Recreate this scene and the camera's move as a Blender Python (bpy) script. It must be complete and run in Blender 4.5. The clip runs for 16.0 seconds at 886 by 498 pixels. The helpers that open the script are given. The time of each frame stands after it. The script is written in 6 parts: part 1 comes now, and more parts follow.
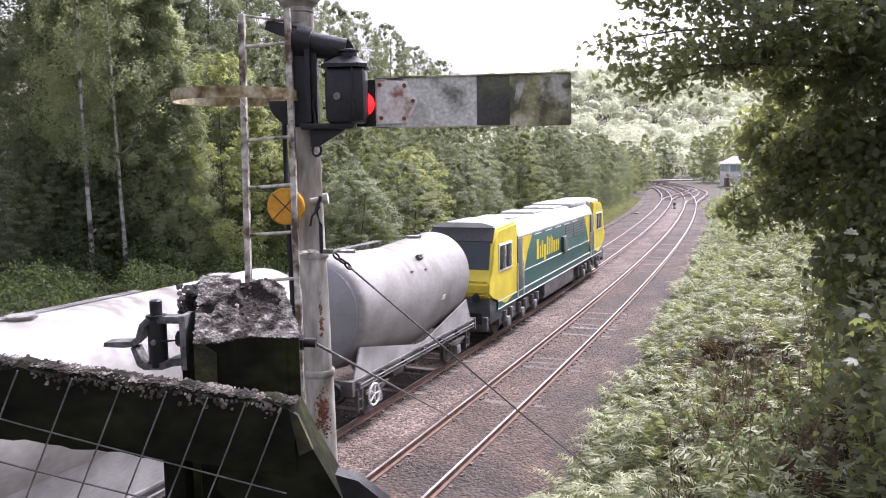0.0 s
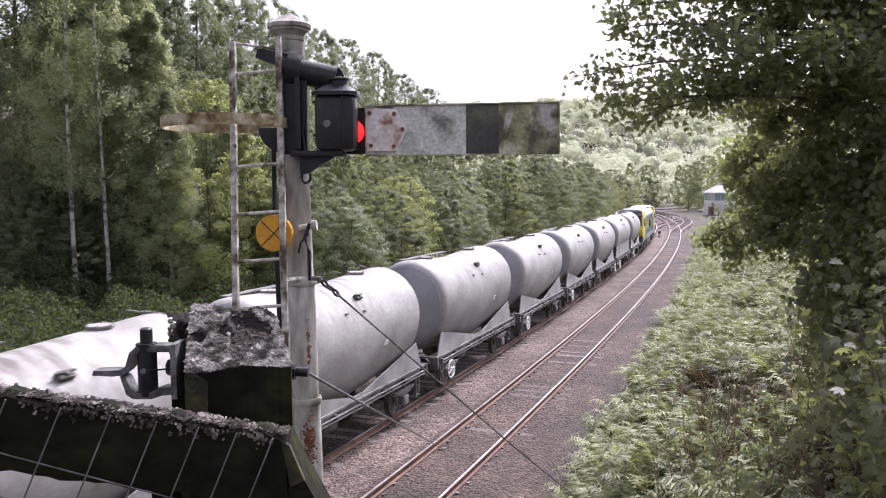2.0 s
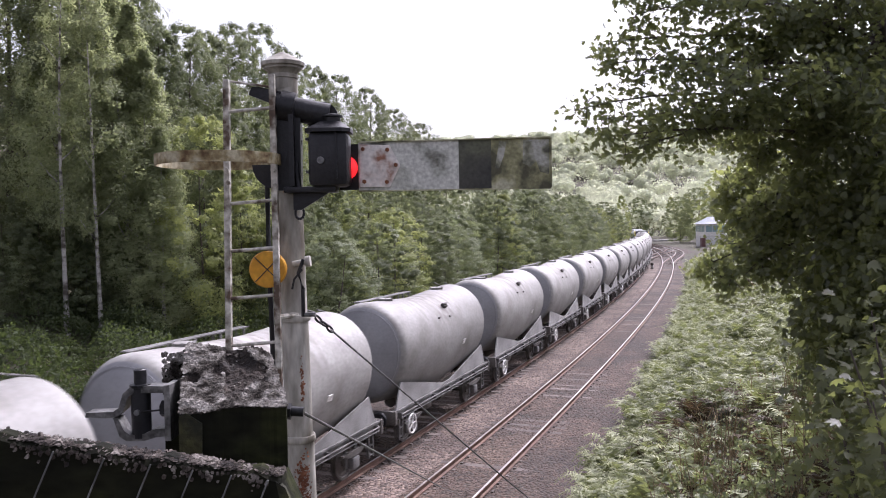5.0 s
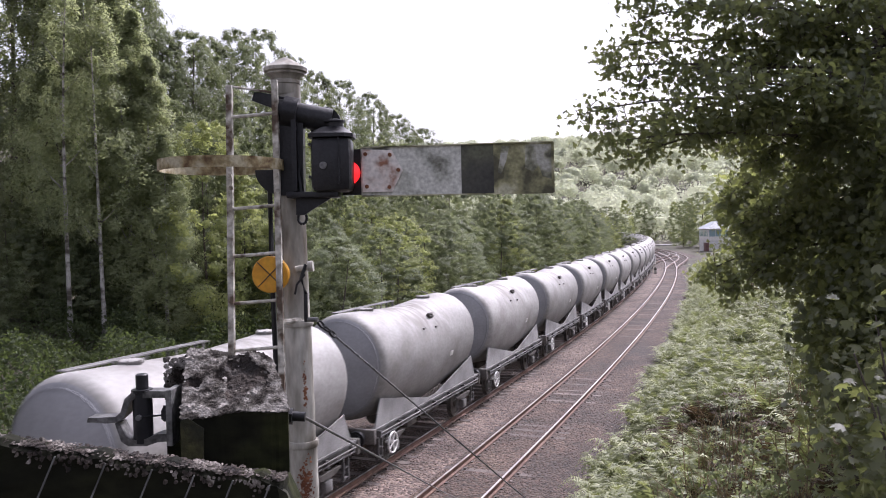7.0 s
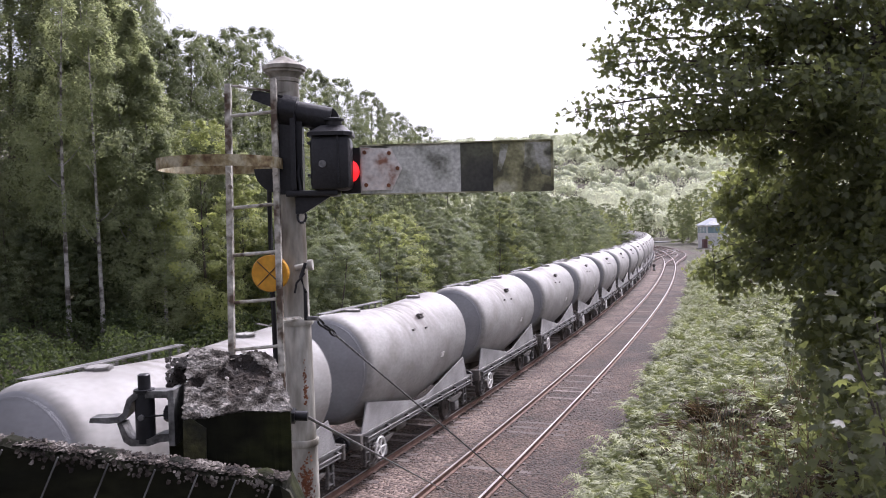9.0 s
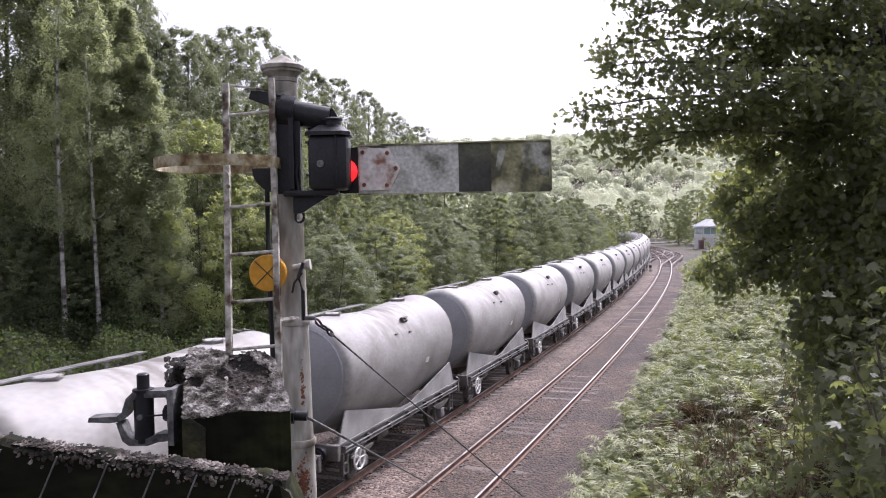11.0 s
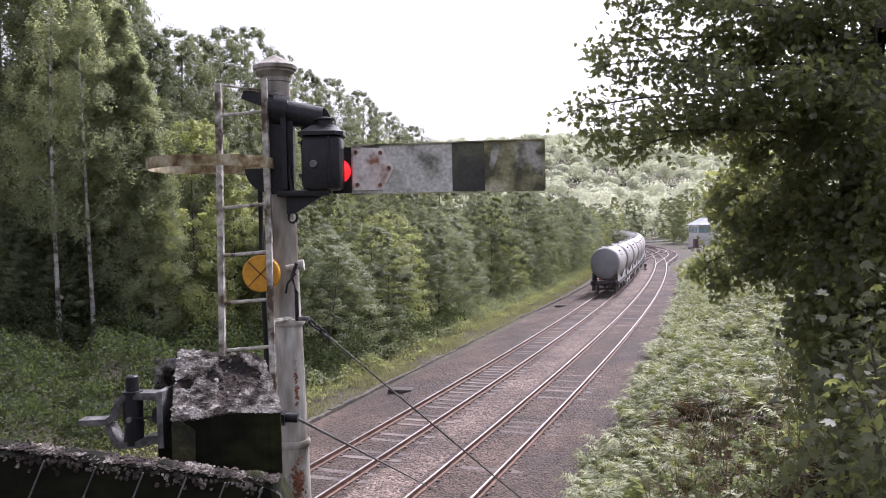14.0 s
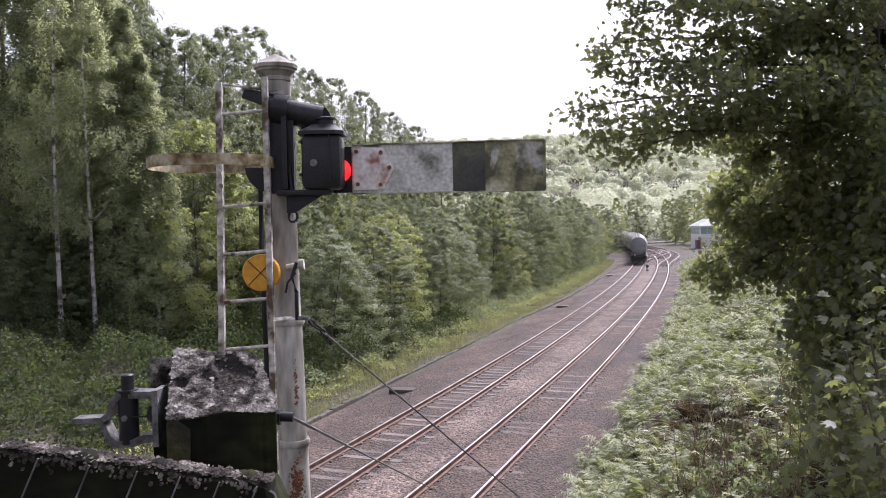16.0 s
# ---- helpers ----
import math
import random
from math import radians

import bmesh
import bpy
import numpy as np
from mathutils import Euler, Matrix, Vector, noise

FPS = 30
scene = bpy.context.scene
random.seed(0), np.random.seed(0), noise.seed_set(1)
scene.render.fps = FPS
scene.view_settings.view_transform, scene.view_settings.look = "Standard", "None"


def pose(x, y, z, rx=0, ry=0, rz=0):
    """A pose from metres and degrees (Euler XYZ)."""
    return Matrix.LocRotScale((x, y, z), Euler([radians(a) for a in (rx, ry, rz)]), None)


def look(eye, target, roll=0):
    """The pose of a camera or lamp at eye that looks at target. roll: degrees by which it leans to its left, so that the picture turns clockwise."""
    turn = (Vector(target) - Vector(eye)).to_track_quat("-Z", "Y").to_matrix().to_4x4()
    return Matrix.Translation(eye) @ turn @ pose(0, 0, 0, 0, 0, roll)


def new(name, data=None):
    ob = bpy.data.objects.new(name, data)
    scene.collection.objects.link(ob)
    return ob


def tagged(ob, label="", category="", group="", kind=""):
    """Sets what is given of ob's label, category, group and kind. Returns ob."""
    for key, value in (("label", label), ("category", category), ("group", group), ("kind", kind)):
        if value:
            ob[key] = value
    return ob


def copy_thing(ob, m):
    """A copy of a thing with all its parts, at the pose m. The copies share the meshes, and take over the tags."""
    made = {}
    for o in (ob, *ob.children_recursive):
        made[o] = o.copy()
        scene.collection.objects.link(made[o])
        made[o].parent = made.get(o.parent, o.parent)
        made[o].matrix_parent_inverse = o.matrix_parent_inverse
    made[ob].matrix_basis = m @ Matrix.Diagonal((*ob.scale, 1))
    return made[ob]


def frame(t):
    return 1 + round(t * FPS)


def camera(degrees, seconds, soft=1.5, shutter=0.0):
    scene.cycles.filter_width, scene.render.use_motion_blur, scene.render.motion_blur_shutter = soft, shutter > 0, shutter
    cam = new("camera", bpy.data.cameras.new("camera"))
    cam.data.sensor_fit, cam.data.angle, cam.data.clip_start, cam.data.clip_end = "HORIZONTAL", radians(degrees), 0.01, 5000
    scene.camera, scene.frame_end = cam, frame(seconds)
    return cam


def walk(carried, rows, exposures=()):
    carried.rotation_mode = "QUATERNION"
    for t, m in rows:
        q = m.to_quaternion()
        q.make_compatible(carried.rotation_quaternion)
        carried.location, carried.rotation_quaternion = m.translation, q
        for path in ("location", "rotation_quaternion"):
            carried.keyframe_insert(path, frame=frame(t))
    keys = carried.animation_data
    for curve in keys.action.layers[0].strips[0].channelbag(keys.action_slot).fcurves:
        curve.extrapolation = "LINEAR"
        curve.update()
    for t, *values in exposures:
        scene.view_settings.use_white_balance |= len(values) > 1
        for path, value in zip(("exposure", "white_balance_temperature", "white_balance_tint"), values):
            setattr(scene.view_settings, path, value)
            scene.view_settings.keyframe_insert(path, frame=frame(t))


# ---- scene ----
cam = camera(58, 16.0, 1.0, 0.1)
PATH = [
    (0, pose(0.013, -0.007, 6.411, 83.822, 0.989, 1.887)),
    (0.5, pose(0.009, -0.009, 6.412, 84.299, 0.350, 1.523)),
    (1, pose(0.003, -0.014, 6.413, 84.760, 0.381, 1.370)),
    (1.5, pose(0.004, -0.009, 6.415, 85.198, 0.726, 1.209)),
    (2, pose(0.000, -0.007, 6.415, 85.735, 0.593, 0.925)),
    (2.5, pose(-0.001, -0.007, 6.417, 86.229, 0.185, 0.733)),
    (3, pose(-0.003, -0.009, 6.418, 86.716, 0.228, 0.510)),
    (3.5, pose(-0.005, -0.009, 6.418, 87.156, 0.799, 0.330)),
    (4, pose(-0.005, -0.009, 6.421, 87.530, 1.045, 0.314)),
    (6.5, pose(-0.001, -0.008, 6.422, 88.527, 1.039, 0.541)),
    (7, pose(-0.001, -0.008, 6.421, 88.494, 1.143, 0.624)),
    (7.5, pose(-0.005, -0.001, 6.421, 88.487, 1.012, 0.643)),
    (8, pose(-0.001, -0.002, 6.420, 88.391, 0.915, 0.642)),
    (8.5, pose(-0.002, -0.005, 6.422, 88.332, 1.222, 0.568)),
    (9, pose(-0.006, -0.008, 6.423, 88.328, 1.386, 0.519)),
    (11.5, pose(-0.012, -0.006, 6.423, 88.338, 1.143, 0.195)),
    (12, pose(-0.009, 0.003, 6.422, 88.336, 1.143, 0.102)),
    (12.5, pose(-0.006, -0.002, 6.422, 88.263, 1.324, 0.060)),
    (13, pose(-0.007, 0.003, 6.422, 88.275, 1.418, -0.012)),
    (13.5, pose(-0.006, 0.002, 6.422, 88.279, 1.358, -0.043)),
    (14, pose(-0.005, 0.001, 6.423, 88.307, 1.426, -0.067)),
    (14.5, pose(-0.003, 0.001, 6.423, 88.306, 1.416, -0.051)),
    (15, pose(-0.003, 0.003, 6.423, 88.351, 1.202, -0.066)),
    (15.5, pose(0.000, -0.000, 6.423, 88.321, 1.115, -0.033)),
    (16, pose(0.004, 0.006, 6.421, 88.323, 1.222, 0.080)),
]
walk(cam, PATH, [(0, 0.73, 5950, 26), (0.5, 0.64, 5950, 26), (1, 0.60, 5950, 26), (2, 0.52, 5950, 26), (3, 0.45, 5950, 26), (4, 0.33, 5950, 26), (7, 0.26, 5950, 26), (9, 0.26, 5950, 26), (12.5, 0.37, 5950, 26), (16, 0.38, 5950, 26)])

# ---- daylight: bright haze with a low-contrast sun ahead and to the right ----
SUN_EL, SUN_AZ = 50, 38
world = bpy.data.worlds.new("sky")
scene.world = world
world.use_nodes = True
wn, wl = world.node_tree.nodes, world.node_tree.links
sky = wn.new("ShaderNodeTexSky")
sky.sky_type, sky.sun_disc = "NISHITA", False
sky.sun_elevation, sky.sun_rotation = radians(SUN_EL), radians(SUN_AZ)
sky.air_density, sky.dust_density, sky.ozone_density = 1.0, 6.0, 1.0
pale = wn.new("ShaderNodeHueSaturation")
pale.inputs["Saturation"].default_value = 0.2
pale.inputs["Value"].default_value = 1.45
wl.new(sky.outputs[0], pale.inputs["Color"])
wl.new(pale.outputs[0], wn["Background"].inputs[0])
wn["Background"].inputs[1].default_value = 0.15

sun_data = bpy.data.lights.new("sun", "SUN")
sun_data.energy, sun_data.angle, sun_data.color = 3.4, radians(6), (1.0, 0.965, 0.91)
sun = new("sun", sun_data)
_a, _e = radians(SUN_AZ), radians(SUN_EL)
SUN_DIR = Vector((math.sin(_a) * math.cos(_e), math.cos(_a) * math.cos(_e), math.sin(_e)))
sun.matrix_world = look(SUN_DIR * 100, (0, 0, 0))


# ---- materials ----
def surface(name, stops, scale=4.0, rough=0.8, metal=0.0, bump=0.3, fine=40.0, grit=0.25, spec=0.5, stretch=(1, 1, 1), per_piece=0.0, contrast=(0.35, 0.65), depth=0.02):
    """A worn surface: patches of the colours in stops, a finer grain over them, relief from both."""
    m = bpy.data.materials.new(name)
    m.use_nodes = True
    n, l = m.node_tree.nodes, m.node_tree.links
    b = n["Principled BSDF"]
    b.inputs["Metallic"].default_value = metal
    b.inputs["Specular IOR Level"].default_value = spec
    tc = n.new("ShaderNodeTexCoord")
    mp = n.new("ShaderNodeMapping")
    mp.inputs["Scale"].default_value = stretch
    l.new(tc.outputs["Object"], mp.inputs[0])
    big = n.new("ShaderNodeTexNoise")
    big.inputs["Scale"].default_value, big.inputs["Detail"].default_value = scale, 6
    small = n.new("ShaderNodeTexNoise")
    small.inputs["Scale"].default_value, small.inputs["Detail"].default_value = fine, 5
    l.new(mp.outputs[0], big.inputs["Vector"])
    l.new(mp.outputs[0], small.inputs["Vector"])
    ramp = n.new("ShaderNodeValToRGB")
    e = ramp.color_ramp.elements
    while len(e) < len(stops):
        e.new(0.5)
    for i, c in enumerate(stops):
        e[i].position = contrast[0] + (contrast[1] - contrast[0]) * i / max(1, len(stops) - 1)
        e[i].color = (*c, 1)
    l.new(big.outputs[0], ramp.inputs[0])
    hsv = n.new("ShaderNodeHueSaturation")
    mr = n.new("ShaderNodeMapRange")
    mr.inputs[1].default_value, mr.inputs[2].default_value = 0.3, 0.7
    mr.inputs[3].default_value, mr.inputs[4].default_value = 1 - grit, 1 + grit
    l.new(small.outputs[0], mr.inputs[0])
    value = mr.outputs[0]
    if per_piece:
        info = n.new("ShaderNodeObjectInfo")
        pr = n.new("ShaderNodeMapRange")
        pr.inputs[3].default_value, pr.inputs[4].default_value = 1 - per_piece, 1 + per_piece
        l.new(info.outputs["Random"], pr.inputs[0])
        mul = n.new("ShaderNodeMath")
        mul.operation = "MULTIPLY"
        l.new(value, mul.inputs[0])
        l.new(pr.outputs[0], mul.inputs[1])
        value = mul.outputs[0]
    l.new(value, hsv.inputs["Value"])
    l.new(ramp.outputs[0], hsv.inputs["Color"])
    l.new(hsv.outputs[0], b.inputs["Base Color"])
    rr = n.new("ShaderNodeMapRange")
    rr.inputs[3].default_value, rr.inputs[4].default_value = max(0.03, rough - 0.12), min(1, rough + 0.12)
    l.new(big.outputs[0], rr.inputs[0])
    l.new(rr.outputs[0], b.inputs["Roughness"])
    if bump:
        bp = n.new("ShaderNodeBump")
        bp.inputs["Strength"].default_value, bp.inputs["Distance"].default_value = bump, depth
        l.new(small.outputs[0], bp.inputs["Height"])
        l.new(bp.outputs[0], b.inputs["Normal"])
    return m


def foliage(name, dark, light, back, gloss=0.45, through_light=0.45, vary=0.55):
    """Leaves: two greens that vary from leaf to leaf and over the crown, light coming through, a dull shine."""
    m = bpy.data.materials.new(name)
    m.use_nodes = True
    n, l = m.node_tree.nodes, m.node_tree.links
    b = n["Principled BSDF"]
    geo = n.new("ShaderNodeNewGeometry")
    info = n.new("ShaderNodeObjectInfo")
    tc = n.new("ShaderNodeTexCoord")
    no = n.new("ShaderNodeTexNoise")
    no.inputs["Scale"].default_value, no.inputs["Detail"].default_value = 0.45, 3
    l.new(tc.outputs["Object"], no.inputs["Vector"])
    add = n.new("ShaderNodeMath")
    add.operation = "MULTIPLY_ADD"
    add.inputs[1].default_value = vary
    l.new(geo.outputs["Random Per Island"], add.inputs[0])
    mr = n.new("ShaderNodeMapRange")
    mr.inputs[1].default_value, mr.inputs[2].default_value = 0.35, 0.65
    mr.inputs[3].default_value, mr.inputs[4].default_value = -0.05, 0.5
    l.new(no.outputs[0], mr.inputs[0])
    l.new(mr.outputs[0], add.inputs[2])
    mix = n.new("ShaderNodeMix")
    mix.data_type = "RGBA"
    mix.inputs["A"].default_value, mix.inputs["B"].default_value = (*dark, 1), (*light, 1)
    l.new(add.outputs[0], mix.inputs["Factor"])
    hsv = n.new("ShaderNodeHueSaturation")
    ov = n.new("ShaderNodeMapRange")
    ov.inputs[3].default_value, ov.inputs[4].default_value = 0.66, 1.3
    l.new(info.outputs["Random"], ov.inputs[0])
    l.new(ov.outputs[0], hsv.inputs["Value"])
    l.new(mix.outputs["Result"], hsv.inputs["Color"])
    l.new(hsv.outputs[0], b.inputs["Base Color"])
    b.inputs["Roughness"].default_value = gloss
    b.inputs["Specular IOR Level"].default_value = 0.4
    tr = n.new("ShaderNodeBsdfTranslucent")
    tr.inputs["Color"].default_value = (*back, 1)
    ms = n.new("ShaderNodeMixShader")
    ms.inputs[0].default_value = through_light
    l.new(b.outputs[0], ms.inputs[1])
    l.new(tr.outputs[0], ms.inputs[2])
    l.new(ms.outputs[0], n["Material Output"].inputs[0])
    return m


def plain(name, colour, rough=0.5, metal=0.0, emit=0.0):
    m = bpy.data.materials.new(name)
    m.use_nodes = True
    b = m.node_tree.nodes["Principled BSDF"]
    b.inputs["Base Color"].default_value = (*colour, 1)
    b.inputs["Roughness"].default_value, b.inputs["Metallic"].default_value = rough, metal
    if emit:
        b.inputs["Emission Color"].default_value = (*colour, 1)
        b.inputs["Emission Strength"].default_value = emit
    return m


def ballast_material(name, stops):
    m = surface(name, stops, 0.35, 0.9, fine=14, grit=0.3, bump=0.0)
    n, l = m.node_tree.nodes, m.node_tree.links
    b = n["Principled BSDF"]
    tc = n.new("ShaderNodeTexCoord")
    vo = n.new("ShaderNodeTexVoronoi")
    vo.inputs["Scale"].default_value = 11
    l.new(tc.outputs["Object"], vo.inputs["Vector"])
    old = b.inputs["Base Color"].links[0].from_socket
    mx = n.new("ShaderNodeMix")
    mx.data_type, mx.blend_type = "RGBA", "MULTIPLY"
    mx.inputs["Factor"].default_value = 1.0
    sep = n.new("ShaderNodeSeparateColor")
    l.new(vo.outputs["Color"], sep.inputs[0])
    st = n.new("ShaderNodeMapRange")
    st.inputs[3].default_value, st.inputs[4].default_value = 0.45, 1.75
    l.new(sep.outputs[0], st.inputs[0])
    l.new(old, mx.inputs["A"])
    l.new(st.outputs[0], mx.inputs["B"])
    l.new(mx.outputs["Result"], b.inputs["Base Color"])
    bp = n.new("ShaderNodeBump")
    bp.inputs["Strength"].default_value, bp.inputs["Distance"].default_value = 1.0, 0.05
    bp.invert = True
    l.new(vo.outputs["Distance"], bp.inputs["Height"])
    l.new(bp.outputs[0], b.inputs["Normal"])
    return m


BALLAST = ballast_material("ballast", [(0.025, 0.0165, 0.0118), (0.049, 0.032, 0.0232), (0.082, 0.056, 0.041)])
BALLAST_CLEAN = ballast_material("newer_ballast", [(0.055, 0.038, 0.030), (0.098, 0.071, 0.057), (0.145, 0.108, 0.089)])
SOIL = surface("soil", [(0.03, 0.024, 0.014), (0.045, 0.04, 0.02), (0.06, 0.058, 0.028)], 0.6, 0.95, fine=9, bump=0.6, depth=0.1)
RAIL_SIDE = surface("rail_rust", [(0.10, 0.055, 0.04), (0.17, 0.10, 0.075)], 3, 0.8, 0.2)
RAIL_TOP = surface("rail_polish", [(0.36, 0.34, 0.33), (0.52, 0.50, 0.48)], 2, 0.36, 1.0, bump=0.05)
SLEEPER = surface("sleeper_concrete", [(0.06, 0.047, 0.041), (0.14, 0.116, 0.103)], 1.5, 0.9, per_piece=0.35)
TANK = surface("tank_grey_paint", [(0.16, 0.149, 0.132), (0.222, 0.213, 0.20), (0.26, 0.252, 0.237), (0.297, 0.29, 0.274)], 0.9, 0.62, 0.0, bump=0.1, fine=9, grit=0.14, stretch=(1, 1, 1.3), per_piece=0.12, contrast=(0.3, 0.66))


def spill(m, colour):
    """Brown-grey cement spill round the filling valves on the crest, running down in streaks."""
    n, l = m.node_tree.nodes, m.node_tree.links
    b = n["Principled BSDF"]
    tc = n.new("ShaderNodeTexCoord")
    xyz = n.new("ShaderNodeSeparateXYZ")
    l.new(tc.outputs["Object"], xyz.inputs[0])
    ay = n.new("ShaderNodeMath")
    ay.operation = "ABSOLUTE"
    l.new(xyz.outputs[1], ay.inputs[0])
    fy = n.new("ShaderNodeMapRange")
    fy.inputs[1].default_value, fy.inputs[2].default_value, fy.inputs[3].default_value, fy.inputs[4].default_value = 0.5, 2.6, 1, 0
    l.new(ay.outputs[0], fy.inputs[0])
    fz = n.new("ShaderNodeMapRange")
    fz.inputs[1].default_value, fz.inputs[2].default_value = 3.0, 3.7
    l.new(xyz.outputs[2], fz.inputs[0])
    mp = n.new("ShaderNodeMapping")
    mp.inputs["Scale"].default_value = (0.7, 2.0, 0.7)
    l.new(tc.outputs["Object"], mp.inputs[0])
    info = n.new("ShaderNodeObjectInfo")
    no = n.new("ShaderNodeTexNoise")
    no.noise_dimensions = "4D"
    no.inputs["Scale"].default_value, no.inputs["Detail"].default_value = 2.2, 5
    l.new(mp.outputs[0], no.inputs["Vector"])
    w = n.new("ShaderNodeMath")
    w.operation = "MULTIPLY"
    w.inputs[1].default_value = 40
    l.new(info.outputs["Random"], w.inputs[0])
    l.new(w.outputs[0], no.inputs["W"])
    th = n.new("ShaderNodeMapRange")
    th.inputs[1].default_value, th.inputs[2].default_value = 0.42, 0.6
    l.new(no.outputs[0], th.inputs[0])
    a = n.new("ShaderNodeMath")
    a.operation = "MULTIPLY"
    l.new(fy.outputs[0], a.inputs[0])
    l.new(fz.outputs[0], a.inputs[1])
    c = n.new("ShaderNodeMath")
    c.operation = "MULTIPLY"
    l.new(a.outputs[0], c.inputs[0])
    l.new(th.outputs[0], c.inputs[1])
    mx = n.new("ShaderNodeMix")
    mx.data_type = "RGBA"
    mx.inputs["B"].default_value = (*colour, 1)
    old = b.inputs["Base Color"].links[0].from_socket
    l.new(c.outputs[0], mx.inputs["Factor"])
    l.new(old, mx.inputs["A"])
    l.new(mx.outputs["Result"], b.inputs["Base Color"])


spill(TANK, (0.10, 0.085, 0.07))
SKIRT = surface("skirt_dusty_grey", [(0.17, 0.165, 0.16), (0.30, 0.295, 0.285)], 1.5, 0.7, per_piece=0.12)
TANK_END = surface("tank_end_grey", [(0.20, 0.20, 0.205), (0.285, 0.285, 0.293)], 0.8, 0.6, 0.0, bump=0.08, fine=15, grit=0.08, per_piece=0.08)
UNDER = surface("underframe_grime", [(0.045, 0.04, 0.037), (0.11, 0.10, 0.09), (0.14, 0.13, 0.12)], 2.5, 0.8, 0.1, per_piece=0.15)
SOLEBAR = surface("solebar_dusty", [(0.07, 0.067, 0.064), (0.19, 0.185, 0.178)], 2.0, 0.75)
WHITE = surface("white_paint", [(0.62, 0.61, 0.58), (0.8, 0.79, 0.77)], 6, 0.6)
BLACK = surface("black_iron", [(0.012, 0.012, 0.014), (0.024, 0.024, 0.026)], 7, 0.4, 0.0, bump=0.15, fine=60, spec=0.3)
BARK = surface("bark", [(0.06, 0.05, 0.04), (0.13, 0.11, 0.09)], 2.5, 0.95, fine=25, bump=0.8, stretch=(1, 1, 0.35))
BIRCH = surface("birch_bark", [(0.06, 0.05, 0.04), (0.26, 0.245, 0.22), (0.42, 0.40, 0.37)], 1.6, 0.85, fine=20, bump=0.4, stretch=(1, 1, 1.8), contrast=(0.36, 0.55))
LEAF_A = foliage("leaf_green", (0.048, 0.065, 0.038), (0.178, 0.205, 0.108), (0.28, 0.32, 0.135), 0.58, 0.45)
LEAF_B = foliage("leaf_birch", (0.10, 0.122, 0.07), (0.30, 0.33, 0.185), (0.42, 0.46, 0.22), 0.6, 0.55)
LEAF_C = foliage("leaf_grey_willow", (0.065, 0.085, 0.05), (0.22, 0.245, 0.145), (0.28, 0.32, 0.15), 0.62, 0.45)
LEAF_D = foliage("leaf_yellow_green", (0.12, 0.145, 0.06), (0.31, 0.33, 0.13), (0.42, 0.46, 0.16), 0.6, 0.5)
LEAF_S = foliage("leaf_sycamore", (0.042, 0.052, 0.037), (0.115, 0.13, 0.08), (0.42, 0.46, 0.14), gloss=0.5, through_light=0.42)


# ---- building blocks ----
def link_mesh(name, verts, faces, material, parent=None, label="", smooth=False):
    me = bpy.data.meshes.new(name)
    me.from_pydata([tuple(v) for v in verts], [], [tuple(f) for f in faces])
    me.materials.append(material)
    if smooth:
        me.shade_smooth()
    ob = new(name, me)
    ob.parent = parent
    if label:
        ob["label"] = label
    return ob


def part(name, bm, material, parent=None, label="", smooth=False):
    """One bmesh as one mesh object under a thing or a part."""
    me = bpy.data.meshes.new(name)
    bm.to_mesh(me)
    bm.free()
    me.materials.append(material)
    me.polygons.foreach_set("use_smooth", [True] * len(me.polygons))
    me.set_sharp_from_angle(angle=radians(38))
    ob = new(name, me)
    ob.parent = parent
    if label:
        ob["label"] = label
    return ob


def quads(name, co, normals_per_face, material, parent=None, label=""):
    """Many loose faces of k corners each, co of shape (faces, k, 3)."""
    f, k = co.shape[:2]
    me = bpy.data.meshes.new(name)
    me.vertices.add(f * k)
    me.vertices.foreach_set("co", co.astype(np.float32).ravel())
    me.loops.add(f * k)
    me.loops.foreach_set("vertex_index", np.arange(f * k, dtype=np.int32))
    me.polygons.add(f)
    me.polygons.foreach_set("loop_start", np.arange(0, f * k, k, dtype=np.int32))
    me.polygons.foreach_set("loop_total", np.full(f, k, dtype=np.int32))
    me.update(calc_edges=True)
    me.materials.append(material)
    ob = new(name, me)
    ob.parent = parent
    if label:
        ob["label"] = label
    return ob


def empty(name, m=None):
    ob = new(name)
    if m is not None:
        ob.matrix_world = m
    return ob


def box(bm, x0, y0, z0, x1, y1, z1, bevel=0.0, m=None):
    r = bmesh.ops.create_cube(bm, size=1)["verts"]
    for v in r:
        v.co = Vector(((x0 + x1) / 2 + v.co.x * (x1 - x0), (y0 + y1) / 2 + v.co.y * (y1 - y0), (z0 + z1) / 2 + v.co.z * (z1 - z0)))
    if bevel:
        edges = list({e for v in r for e in v.link_edges})
        g = bmesh.ops.bevel(bm, geom=edges, offset=bevel, segments=2, affect="EDGES", profile=0.5)
        r = list({v for f in g["faces"] for v in f.verts} | {v for v in r if v.is_valid})
    if m is not None:
        bmesh.ops.transform(bm, matrix=m, verts=r)
    return bm


def rod(bm, a, b, r0, r1=None, seg=10):
    """A round bar from a to b."""
    a, b = Vector(a), Vector(b)
    d = b - a
    m = Matrix.Translation((a + b) / 2) @ d.to_track_quat("Z", "Y").to_matrix().to_4x4()
    bmesh.ops.create_cone(bm, cap_ends=True, segments=seg, radius1=r0, radius2=r0 if r1 is None else r1, depth=d.length, matrix=m)
    return bm


